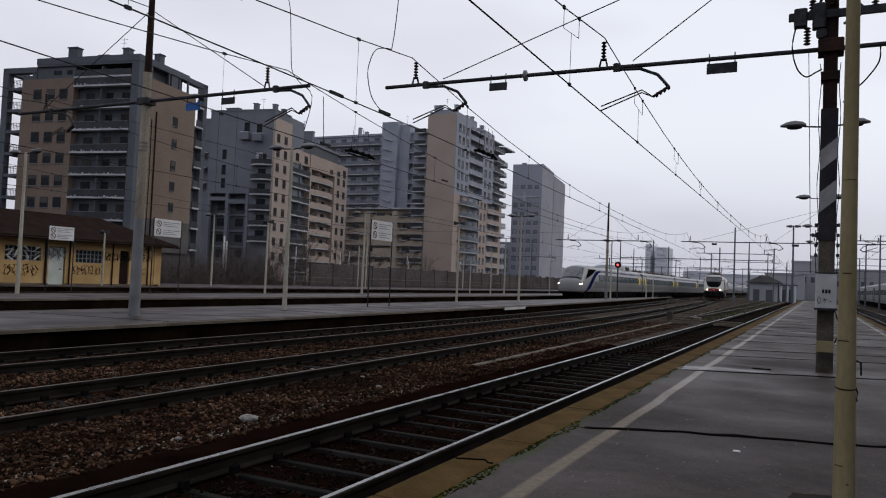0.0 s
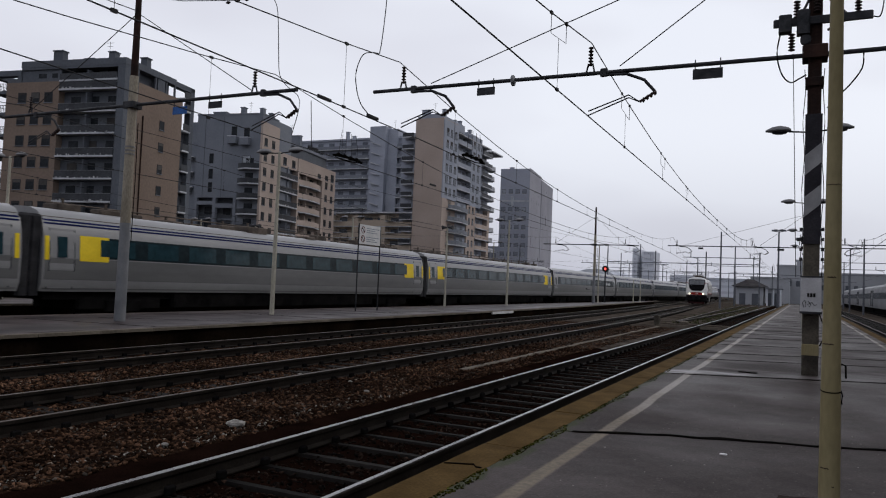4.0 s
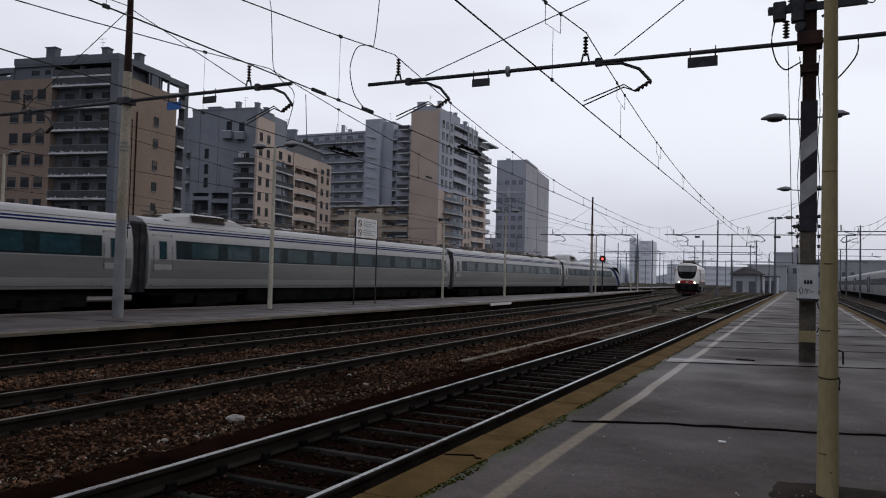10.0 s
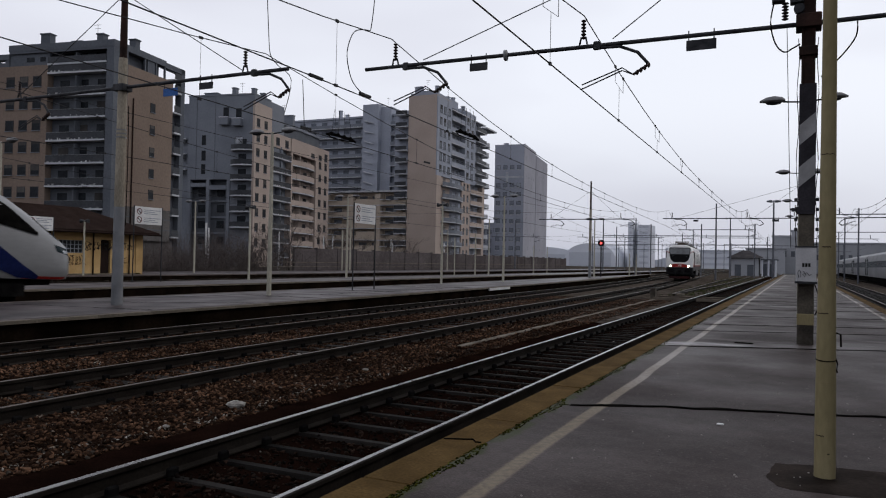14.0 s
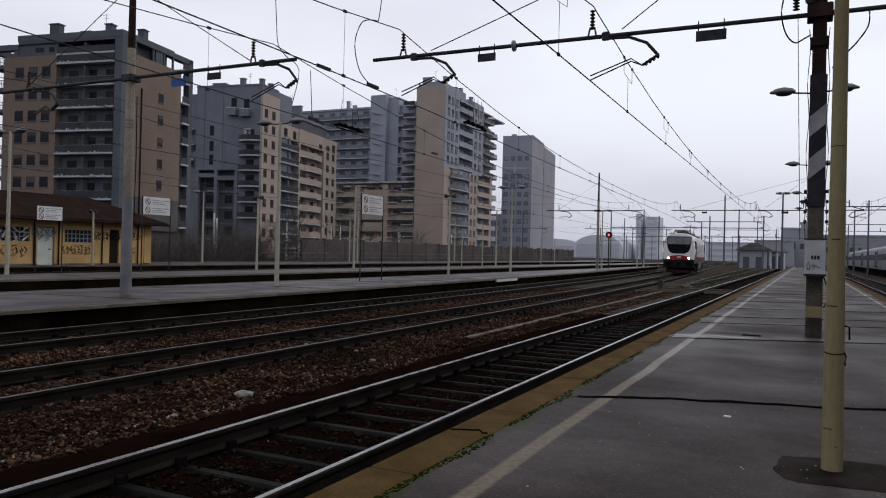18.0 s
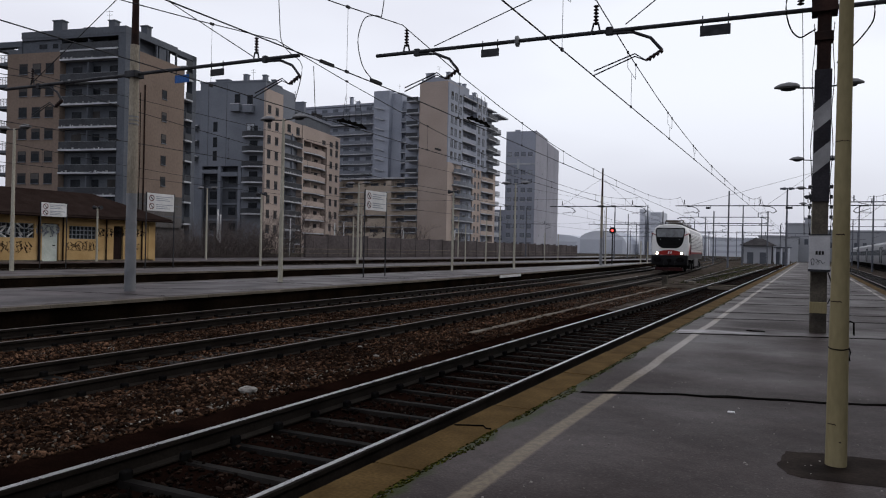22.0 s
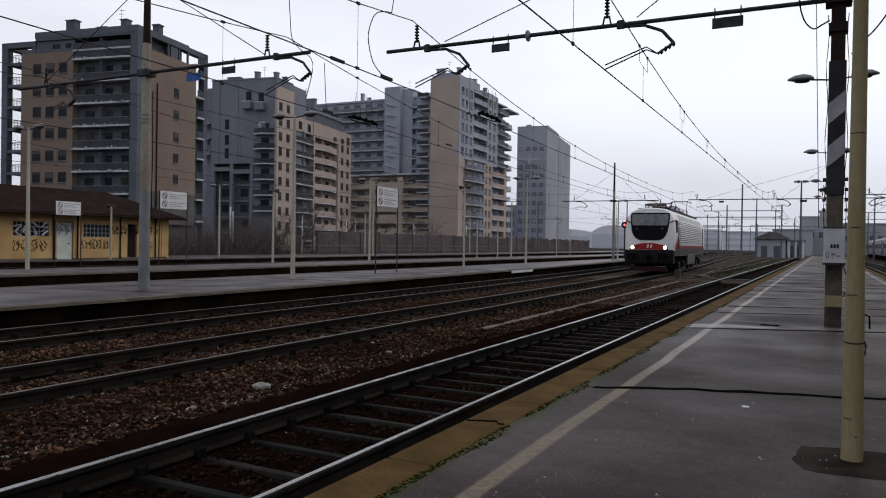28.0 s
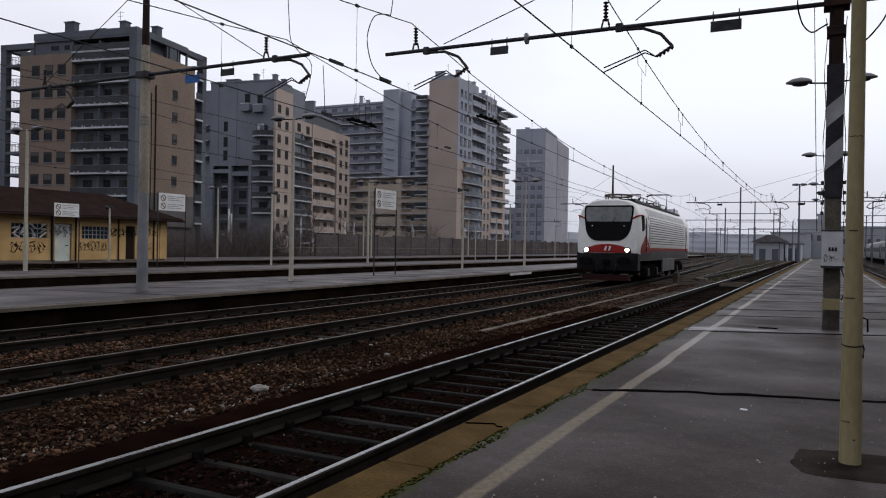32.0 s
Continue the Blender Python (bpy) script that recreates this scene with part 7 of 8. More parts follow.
    roof_bits(t, [(-12, 3, 35.2, 3.0, 0.9), (-6.6, 3, 35.2, 0.9, 1.8), (-5.2, 4, 35.2, 1.4, 0.7), (-2.2, 3, 35.2, 0.8, 1.5), (-1.2, 5, 35.2, 0.9, 0.9), (-8, 14, 32.4, 0.9, 2.6), (-7, 18, 32.4, 3, 2.4), (-6, 24, 32.4, 5, 2.9), (-5, 20.5, 32.4, 1.0, 3.2)], M_GREYB)
    aerial(t, -5, 3, 35.2)
    aerial(t, -5, 22, 34.6)


def block_c():
    t = block("apartment_tower", "fourteen-storey tan and grey apartment tower with projecting balconies", -83.85, 170.02, 2)
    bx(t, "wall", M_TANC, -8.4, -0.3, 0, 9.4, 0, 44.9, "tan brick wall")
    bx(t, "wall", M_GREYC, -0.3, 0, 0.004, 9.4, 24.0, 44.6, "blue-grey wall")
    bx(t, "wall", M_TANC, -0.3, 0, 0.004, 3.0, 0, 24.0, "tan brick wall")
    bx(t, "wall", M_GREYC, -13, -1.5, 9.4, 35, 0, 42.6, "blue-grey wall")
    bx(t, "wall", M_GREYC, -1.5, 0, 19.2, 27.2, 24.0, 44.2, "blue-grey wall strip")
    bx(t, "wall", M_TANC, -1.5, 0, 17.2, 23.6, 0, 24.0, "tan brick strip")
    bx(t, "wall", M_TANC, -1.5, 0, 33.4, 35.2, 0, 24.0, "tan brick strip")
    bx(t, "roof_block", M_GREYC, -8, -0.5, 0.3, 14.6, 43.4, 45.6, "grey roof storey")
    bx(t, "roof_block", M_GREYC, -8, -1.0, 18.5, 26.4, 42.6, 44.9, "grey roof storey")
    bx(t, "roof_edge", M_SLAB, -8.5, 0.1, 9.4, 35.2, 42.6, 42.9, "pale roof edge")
    for k in range(13):
        z = 2.7 + 3.12 * k
        high = z > 24
        if high:
            b = balcony(t, -1.5, 0.1, 9.6, 19.0, z, out="x", rail=1.1, mat=M_GREYC)
            balcony(t, -1.5, 0.6, 27.4, 35.0, z, out="x")
            for j, y in enumerate((2.2, 4.7, 7.6)):
                shutter_window(t, "r", y, z + 0.5, 1.15, 1.8, k + j, M_GLASSC)
            for j, y in enumerate((21.2, 24.6)):
                shutter_window(t, "r", y, z + 0.5, 1.3, 1.9, k + j, M_GLASSC)
            for y in (10.6, 13.4, 16.2):
                bx(t, "balcony_door", M_GLASSC, -1.56, -1.48, y, y + 1.8, z + 0.05, z + 2.4)
        else:
            bowed_balcony(t, 3.0, 17.0, -0.2, z + 0.2, 1.7, along="y", mat=M_GLASSC)
            bx(t, "balcony_wall", M_GREYC, -0.6, -0.35, 3.0, 17.2, z - 0.4, z + 2.72, "blue-grey wall")
            for y in (4.6, 9.0, 13.4):
                bx(t, "balcony_door", M_GLASSC, -0.36, -0.30, y, y + 1.9, z + 0.25, z + 2.4)
            for j, y in enumerate((19.0, 21.6)):
                shutter_window(t, "r", y, z + 0.5, 0.9, 1.7, k + j, M_GLASSC)
            balcony(t, -1.5, 0.2, 23.6, 33.4, z, out="x", rail=1.1, mat=M_TANC)
        for y in (24.4 if not high else 28.2, 28.4 if not high else 31.8):
            bx(t, "balcony_door", M_GLASSC, -1.56, -1.48, y, y + 1.9, z + 0.05, z + 2.4)
        if z < 40:
            bowed_balcony(t, 35.0, 40.5 + 1.0 * (k % 2), -2.4, z, 2.6, along="y", mat=M_SLAB)
        balcony(t, -11.8, -8.4, -0.9, 1.4, z)
    bx(t, "canopy", M_SLAB, -5.5, 0.9, 34, 43.0, 41.8, 42.2, "pale roof canopy")
    bx(t, "rear_wall", M_GREYC, -13.0, -8.4, 1.4, 20, 0, 41.5, "blue-grey wall")
    bx(t, "rear_wall", M_GREYC, -9.0, -3.0, 35, 41, 0, 40, "blue-grey wall")
    roof_bits(t, [(-6.6, 2.5, 45.6, 2.2, 2.0), (-1.4, 2.5, 45.6, 0.9, 1.9), (-3.6, 2.5, 45.6, 3.4, 0.7), (-1.2, 8, 44.9, 1.6, 0.9), (-1.0, 12, 45.6, 0.9, 0.8), (-1.2, 20, 44.9, 0.9, 0.7)], M_GREYC)
    aerial(t, -4.4, 3, 46.6)
    w = block("apartment_wing", "long blue-grey apartment slab with stacked balconies", -107.3, 197.9, 2)
    bx(w, "wall", M_GREYC, -48, 0, 1.6, 14, 0, 46.6, "blue-grey wall")
    bx(w, "stair_tower", M_GREYC, -15.5, -10.0, -1.4, 8, 0, 50.1, "grey stair tower")
    bx(w, "lift_tower", M_GREYC, -10.0, -6.5, 0.4, 8, 0, 49.4, "grey lift tower")
    bx(w, "roof_edge", M_GREYC, -48.2, 0.2, 1.2, 14.2, 46.6, 47.2)
    for k in range(14):
        z = 2.55 + 3.16 * k
        b = balcony(w, -47, -16.2, 0, 1.7, z, mat=M_GREYB)
        planters(b, -46.6, -16.6, 0.02, z, 360 + k)
        b = balcony(w, -6.4, 0.2, -0.2, 1.7, z, mat=M_GREYB)
        for j in range(7):
            bx(w, "balcony_door", M_GLASSC, -45 + 4.2 * j, -43 + 4.2 * j, 1.55, 1.62, z + 0.05, z + 2.3)
        bx(w, "balcony_door", M_GLASSC, -4.4, -2.4, 1.55, 1.62, z + 0.05, z + 2.3)
        if k > 4:
            # slab-coloured bars stand in for sky reflected in slanted stair windows
            part("stair_sill", Mesh().plate([(-14.6, -1.42, z + 1.2), (-11.6, -1.42, z + 0.3), (-11.6, -1.42, z + 0.55), (-14.6, -1.42, z + 1.5)], (0, -1, 0), 0.6), M_SLAB, w, "slanting pale bar for a stair window's sky reflection")
    roof_bits(w, [(-25, 5, 47.2, 1.0, 1.4), (-27.5, 5, 47.2, 0.9, 2.9), (-12, 3, 50.1, 2, 0.5)], M_GREYC)
    aerial(w, -9, 3, 49.8)
    p = block("apartment_podium", "low tan apartment wing with deep balcony bands", -83.85, 170.02, 2)
    bx(p, "wall", M_PODIUM, -33, -8.42, 1.8, 14, 0, 19.9, "tan brick wall")
    for k in range(6):
        z = 0.9 + 3.12 * k
        bx(p, "parapet", M_PODIUM, -33, -8.6, 0.0, 0.3, z, z + 1.2, "tan parapet band")
        bx(p, "balcony", M_SLAB, -33, -8.6, 0.02, 1.8, z - 0.2, z, "pale balcony slab")
        for x0, x1 in ((-11.4, -10.2), (-18.0, -16.4), (-26.2, -24.8), (-33.0, -32.4)):
            if not (x0 > -12 and k % 2):
                bx(p, "pier", M_PODIUM, x0, x1, 0.05, 1.8, z + 1.2, z + 2.92)
        bx(p, "balcony_wall", M_PODIUM, -23.6, -18.0, 0.02, 0.32, z + 1.2, z + 2.2 - 0.6 * (k % 2), "tan screen wall")
        for j in range(6):
            bx(p, "balcony_door", M_GLASSC, -31.6 + 4.0 * j, -29.2 + 4.0 * j, 1.74, 1.81, z + 0.05, z + 2.4)
        for x in (-31.2, -14.6):
            b = bx(p, "bay_slab", M_SLAB, x - 1.4, x + 1.4, -0.7, 0.02, z + 1.2, z + 1.38, "pale jutting ledge")
    bx(p, "roof_edge", M_SLAB, -33, -8.42, -0.1, 14, 19.9, 20.3, "pale roof edge")
    bx(p, "roof_room", M_PODIUM, -13.0, -8.42, 3.0, 12, 20.3, 21.9, "tan roof room")


def block_d():
    t = block("office_tower", "pale lilac-grey tower with a dark vertical slot", -80.89, 228.82, 8)
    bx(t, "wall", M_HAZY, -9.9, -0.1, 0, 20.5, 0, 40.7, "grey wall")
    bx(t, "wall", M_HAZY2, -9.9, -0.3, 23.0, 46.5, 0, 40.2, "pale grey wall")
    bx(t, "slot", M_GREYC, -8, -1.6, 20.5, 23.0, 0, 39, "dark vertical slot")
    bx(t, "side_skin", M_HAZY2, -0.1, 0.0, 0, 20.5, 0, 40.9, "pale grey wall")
    bx(t, "ledge", M_SLAB, -9.5, -0.2, -0.15, 0, 29.7, 30.25, "pale ledge")
    bx(t, "ledge", M_SLAB, -6.1, -5.3, -0.16, 0, 28.1, 31.6, "pale upright ledge")
    for k in range(11):
        for j in range(4):
            s, z = -8.6 + 2.3 * j, 2.9 + 2.96 * k
            if 28.5 < z + 1 < 31.5:
                continue
            window(t, "l", s, z, 1.2, 1.25, M_GLASSPALE if (j * 7 + k * 3) % 5 == 0 else M_HAZEWIN)
            part("sill", shared("dsill", lambda: Mesh().box(-0.65, 0.65, -0.12, 0, -0.25, -0.08), "sill", M_SLAB), None, t, at=pose(s, 0, z))
    for k in range(12):
        for y in (4.0, 8.5, 13.0, 17.0, 27.0, 33.0, 39.0):
            if (k * 5 + int(y)) % 3:
                part("window", shared("dside", lambda: Mesh().box(-0.02, 0.03, -0.5, 0.5, 0, 1.2), "window", M_HAZEWIN), None, t, at=pose(0 if y < 20 else -0.3, y, 3.0 + 3.0 * k))
    bx(t, "low_wing", M_HAZY, -15.0, -9.9, 0.3, 16.0, 0, 14.5, "grey low wing")
    bx(t, "roof_edge", M_HAZY2, -15.1, -9.9, 0.2, 16.0, 14.5, 14.85, "pale roof edge")
    for k in range(4):
        for s in (-13.6, -11.4):
            window(t, "l", s, 1.9 + 3.1 * k, 1.2, 1.25, M_HAZEWIN).matrix_basis = pose(s, 0.3, 1.9 + 3.1 * k)
    roof_bits(t, [(-7, 4, 40.9, 1.4, 0.7), (-4.6, 9, 40.9, 1.0, 0.6), (-2, 14, 40.9, 1.2, 0.7)], M_HAZY)


block_a()
block_b()
block_c()
block_d()

# unseen plain wall beyond the sidings, added to dim train side and platform
solid("wall_east", Mesh().box(14.6, 15.2, -90, 60, -0.36, 16.0), M_FARDK, "plain grey unseen wall added to block low eastern sky", "wall", kind="structure")

# ---------------------------------------------------------------- yellow station building
yb = thing("station_building", "low yellow-plastered station building with graffiti and a brown hipped roof", "building")
YX = -41.0


def yw(name, mat, y0, y1, z0, z1, d0=-0.3, d1=0.0, label="", parent=None):
    return part(name, Mesh().box(YX + d0, YX + d1, y0, y1, z0, z1), mat, parent or yb, label)


openings = ((22.6, 24.6, 1.7, 2.5), (26.0, 28.2, 1.65, 2.5), (28.7, 29.8, RAIL_CLEAR, 2.55), (30.5, 32.45, 1.65, 2.45), (33.75, 34.5, RAIL_CLEAR, 2.55))
ycur = 14.0
for a, b_, z0, z1 in openings:
    yw("wall", M_YELLOW, ycur, a, RAIL_CLEAR - 0.05, 3.0, label="yellow plaster wall")
    if z0 > 0.5:
        yw("wall", M_YELLOW, a, b_, RAIL_CLEAR - 0.05, z0, label="yellow plaster wall")
    yw("wall", M_YELLOW, a, b_, z1, 3.0, label="yellow plaster wall")
    ycur = b_
yw("wall", M_YELLOW, ycur, 37.1, RAIL_CLEAR - 0.05, 3.0, label="yellow plaster wall")
part("end_wall", Mesh().box(YX - 6.2, YX - 0.3, 36.8, 37.1, RAIL_CLEAR - 0.05, 3.0), M_YELLOW, yb, "yellow plaster wall")
part("back_wall", Mesh().box(YX - 6.5, YX - 6.2, 14, 37.1, RAIL_CLEAR - 0.05, 3.0), M_YELLOW, yb)
# black sheet stands in for the unlit rooms behind the openings
part("inner_dark", Mesh().box(YX - 1.2, YX - 1.1, 14.2, 36.7, RAIL_CLEAR, 2.9), M_INK, yb)
for a, b_, z0, z1 in openings:
    if z0 > 0.5:
        w = yw("window", M_GLASS, a, b_, z0, z1, -0.16, -0.13, "dark barred window")
        n = int((b_ - a) / 0.27)
        for k in range(n + 1):
            yw("glazing_bar", M_INKGREY, a + (b_ - a) * k / n - 0.02, a + (b_ - a) * k / n + 0.02, z0, z1, -0.13, -0.10, parent=w)
        for k in range(4):
            z = z0 + (z1 - z0) * k / 3
            yw("glazing_bar", M_INKGREY, a, b_, z - 0.02, z + 0.02, -0.10, -0.08, parent=w)
yw("door", M_DOOR, 28.75, 29.75, RAIL_CLEAR, 2.5, -0.14, -0.09, "pale green steel door")
yw("door_lock", M_INK, 29.45, 29.62, 1.18, 1.24, -0.09, -0.06)
yw("door", M_ROOF, 33.8, 34.45, RAIL_CLEAR, 2.5, -0.14, -0.09, "dark brown door")
for y in (25.0, 28.45, 30.05, 33.15, 36.0):
    part("downpipe", Mesh().tube([(YX + 0.06, y, RAIL_CLEAR), (YX + 0.06, y, 2.95)], 0.045, 6), M_ROOF, yb, "thin brown downpipe")
yw("corner_pilaster", M_YELLOW, 36.55, 37.14, RAIL_CLEAR - 0.04, 2.98, -0.3, 0.05, "pale corner pilaster")
yw("plinth", M_KERB, 14.0, 28.7, RAIL_CLEAR - 0.05, RAIL_CLEAR + 0.08, 0.0, 0.05, "low stone plinth")
yw("plinth", M_KERB, 29.8, 37.0, RAIL_CLEAR - 0.05, RAIL_CLEAR + 0.08, 0.0, 0.05, "low stone plinth")
rf = Mesh()
rf.rings([[(YX + 0.75, 13, z), (YX + 0.75, 37.95, z), (YX - 7.2, 37.95, z), (YX - 7.2, 13, z)] for z in (2.98, 3.12)] + [[(YX - 3.0, 13, 4.75), (YX - 3.0, 34.4, 4.75), (YX - 3.4, 34.4, 4.75), (YX - 3.4, 13, 4.75)]])
part("roof", rf, M_ROOF, yb, "dark brown hipped roof")
part("gutter", Mesh().tube([(YX + 0.8, 13, 2.98), (YX + 0.8, 38.0, 2.98)], 0.07, 6), M_ROOF, yb)


def scrawl(seed, y0, z0, w, h, n, mat, r=0.03, x=None):
    random.seed(seed)
    for k in range(n):
        c = y0 + w * (k + 0.5) / n
        pts = []
        for i in range(7):
            f = i / 6
            pts.append(((x or YX) + 0.004, c + w / n * ((0.5 if i % 2 else -0.45) * random.uniform(0.2, 1.0)), z0 + h * min(1, max(0, (1 - f if k % 2 else f) + random.uniform(-0.35, 0.35)))))
        part("graffiti", Mesh().tube(pts, r, 4), mat, yb, "spray-painted scrawl")


scrawl(1, 26.0, 1.65, 2.2, 0.85, 4, M_WHITE, 0.055, YX - 0.06)
scrawl(2, 28.3, 1.75, 1.6, 0.75, 4, M_INKGREY, 0.03, YX + 0.02)
scrawl(3, 32.6, 1.8, 2.2, 0.6, 5, M_INK, 0.022)
scrawl(4, 30.5, 0.9, 2.2, 0.6, 5, M_ROOF, 0.02)
scrawl(5, 26.1, 0.75, 1.9, 0.7, 4, M_ROOF, 0.018)
scrawl(6, 34.8, 1.9, 1.0, 0.5, 3, M_INK, 0.018)
scrawl(8, 28.2, 1.9, 1.7, 0.5, 5, M_INKGREY, 0.035)
scrawl(9, 32.5, 1.85, 2.1, 0.5, 7, M_INK, 0.03)
scrawl(10, 30.3, 0.95, 2.3, 0.5, 9, M_ROOF, 0.024)
scrawl(11, 35.1, 1.95, 1.2, 0.4, 5, M_INK, 0.024)
scrawl(12, 25.9, 0.8, 2.2, 0.6, 8, M_ROOF, 0.022)
scrawl(7, 35.0, 1.0, 0.9, 0.4, 2, M_ROOF, 0.015)

# ---------------------------------------------------------------- boundary wall, brambles, bare trees
bw = thing("boundary_wall", "dark concrete boundary wall with pale coping", "wall", kind="structure")
for k in range(38):
    y = 62.5 + 4.0 * k
    if k > 24:
        continue
    part("panel", Mesh().cbox(-47.4, -47.1, y, y + 3.9, -0.36, 2.55 + 0.06 * ((k * 5) % 3), 0.02), M_WALLDK, bw)
    part("pier", Mesh().cbox(-47.45, -47.0, y + 3.88, y + 4.02, -0.36, 2.75, 0.02), M_WALLDK, bw)
part("handrail", Mesh().tube([(-46.5, 55, 1.0), (-46.3, 55.6, 1.15), (-46.3, 160, 1.15)], 0.04, 5).tube([(-46.3, 56, 0.7), (-46.3, 160, 0.7)], 0.03, 5), M_KERB, bw, "pale pipe handrail")


def twigs(b, p, d, length, r, depth):
    """A branch that splits; thin tapered tubes."""
    n = 3
    pts = [p]
    for i in range(n):
        d = (d + Vector((random.gauss(0, 0.16), random.gauss(0, 0.16), random.gauss(0.03, 0.1)))).normalized()
        pts.append(pts[-1] + d * length / n)
    b.tube(pts, r, 4 if depth < 3 else 5, r * 0.5)
    if depth:
        for k in range(random.choice((3, 3, 4))):
            q = pts[random.choice((1, 2, 3))]
            e = (d + Vector((random.gauss(0, 0.6), random.gauss(0, 0.6), random.gauss(0.15, 0.4)))).normalized()
            twigs(b, q, e, length * random.uniform(0.55, 0.8), r * 0.5, depth - 1)


def bare_tree(x, y, h, seed):
    random.seed(seed)
    t = thing("bare_tree", "leafless winter tree with fine dark twigs", "tree", pose(x, y, -0.36), "bare trees")
    part("trunk", Mesh().tube([(0, 0, 0), (0.05, 0.02, h * 0.2), (0, 0.05, h * 0.4)], h * 0.018, 8, h * 0.012), M_BARK, t)
    b = Mesh()
    for k in range(5):
        a = 2 * math.pi * k / 5 + random.random()
        twigs(b, Vector((0, 0.03, h * (0.22 + 0.04 * k))), Vector((0.6 * math.cos(a), 0.6 * math.sin(a), 1)).normalized(), h * 0.38, h * 0.008, 4)
    part("crown", b, M_BARK, t, "bare twiggy crown")


for k, (x, y, h) in enumerate(((-49, 61, 5.2), (-50.5, 66, 6.6), (-50, 72, 5.8), (-51, 80, 6.2), (-50.5, 88, 5.5), (-52, 97, 5.5), (-51, 108, 5.0))):
    bare_tree(x, y, h, 40 + k)
random.seed(77)
br = Mesh()
for k in range(1000):
    x, y = random.uniform(-54, -46.6), 38.2 + 24.5 * random.random()
    twigs(br, Vector((x, y, -0.36)), Vector((random.gauss(0, 0.35), random.gauss(0, 0.35), 1)).normalized(), random.uniform(0.9, 1.9 if y < 50 else 2.9), 0.022, 2)
solid("bramble_thicket", br, M_BARK, "dense leafless dark brown bramble thicket", "bushes", kind="stuff")
for k, (y, z, h) in enumerate(((58, 0, 5.4), (60.5, 0, 5.0), (75, 0, 5.2), (79, 0, 4.8), (100, 0, 5.2), (104, 0, 4.6), (115, 0, 5.0), (84, 0, 5.1))):
    solid("car_park_post", Mesh().tube([(0, 0, 0), (0, 0, h)], 0.09, 6), M_WHITE, "white lighting post behind the boundary wall", "pole", group="white posts", at=pose(-55 - (k % 3) * 2, y, -0.36))

# ---------------------------------------------------------------- far end of the station
hut = thing("signal_hut", "small pale hut with a dark hipped roof at the platform end", "building")
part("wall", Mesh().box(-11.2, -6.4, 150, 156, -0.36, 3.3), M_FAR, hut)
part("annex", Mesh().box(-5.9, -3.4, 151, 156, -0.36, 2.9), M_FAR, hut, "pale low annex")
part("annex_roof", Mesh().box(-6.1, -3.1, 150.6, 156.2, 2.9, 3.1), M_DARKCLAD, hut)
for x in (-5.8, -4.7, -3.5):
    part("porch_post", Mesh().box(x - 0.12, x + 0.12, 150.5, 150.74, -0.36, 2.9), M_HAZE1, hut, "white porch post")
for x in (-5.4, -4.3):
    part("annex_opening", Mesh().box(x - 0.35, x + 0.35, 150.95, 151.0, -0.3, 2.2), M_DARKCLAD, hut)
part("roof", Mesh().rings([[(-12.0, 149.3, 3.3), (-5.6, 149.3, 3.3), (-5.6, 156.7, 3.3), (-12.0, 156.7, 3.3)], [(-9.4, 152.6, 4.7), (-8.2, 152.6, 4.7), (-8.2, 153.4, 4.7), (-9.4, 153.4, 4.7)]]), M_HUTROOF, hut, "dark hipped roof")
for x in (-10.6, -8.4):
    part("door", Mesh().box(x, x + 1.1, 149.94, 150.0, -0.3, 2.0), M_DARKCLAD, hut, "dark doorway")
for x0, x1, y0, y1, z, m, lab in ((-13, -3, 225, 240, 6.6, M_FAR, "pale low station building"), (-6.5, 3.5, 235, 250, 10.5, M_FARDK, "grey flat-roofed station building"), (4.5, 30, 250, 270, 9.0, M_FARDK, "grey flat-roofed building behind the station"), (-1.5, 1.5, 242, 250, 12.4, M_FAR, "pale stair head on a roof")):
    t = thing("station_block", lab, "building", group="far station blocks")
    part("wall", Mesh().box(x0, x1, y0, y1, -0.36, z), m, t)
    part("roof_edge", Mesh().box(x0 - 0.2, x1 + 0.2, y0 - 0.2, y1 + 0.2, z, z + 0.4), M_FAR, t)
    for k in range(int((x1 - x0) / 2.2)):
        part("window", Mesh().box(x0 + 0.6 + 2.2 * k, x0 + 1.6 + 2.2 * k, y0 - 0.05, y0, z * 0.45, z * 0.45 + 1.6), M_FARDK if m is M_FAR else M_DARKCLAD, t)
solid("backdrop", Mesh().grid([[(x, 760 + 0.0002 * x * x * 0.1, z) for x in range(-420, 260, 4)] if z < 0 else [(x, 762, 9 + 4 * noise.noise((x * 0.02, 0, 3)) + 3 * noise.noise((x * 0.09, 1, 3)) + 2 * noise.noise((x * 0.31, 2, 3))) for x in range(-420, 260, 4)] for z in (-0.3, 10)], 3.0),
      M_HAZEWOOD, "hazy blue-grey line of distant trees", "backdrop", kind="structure")
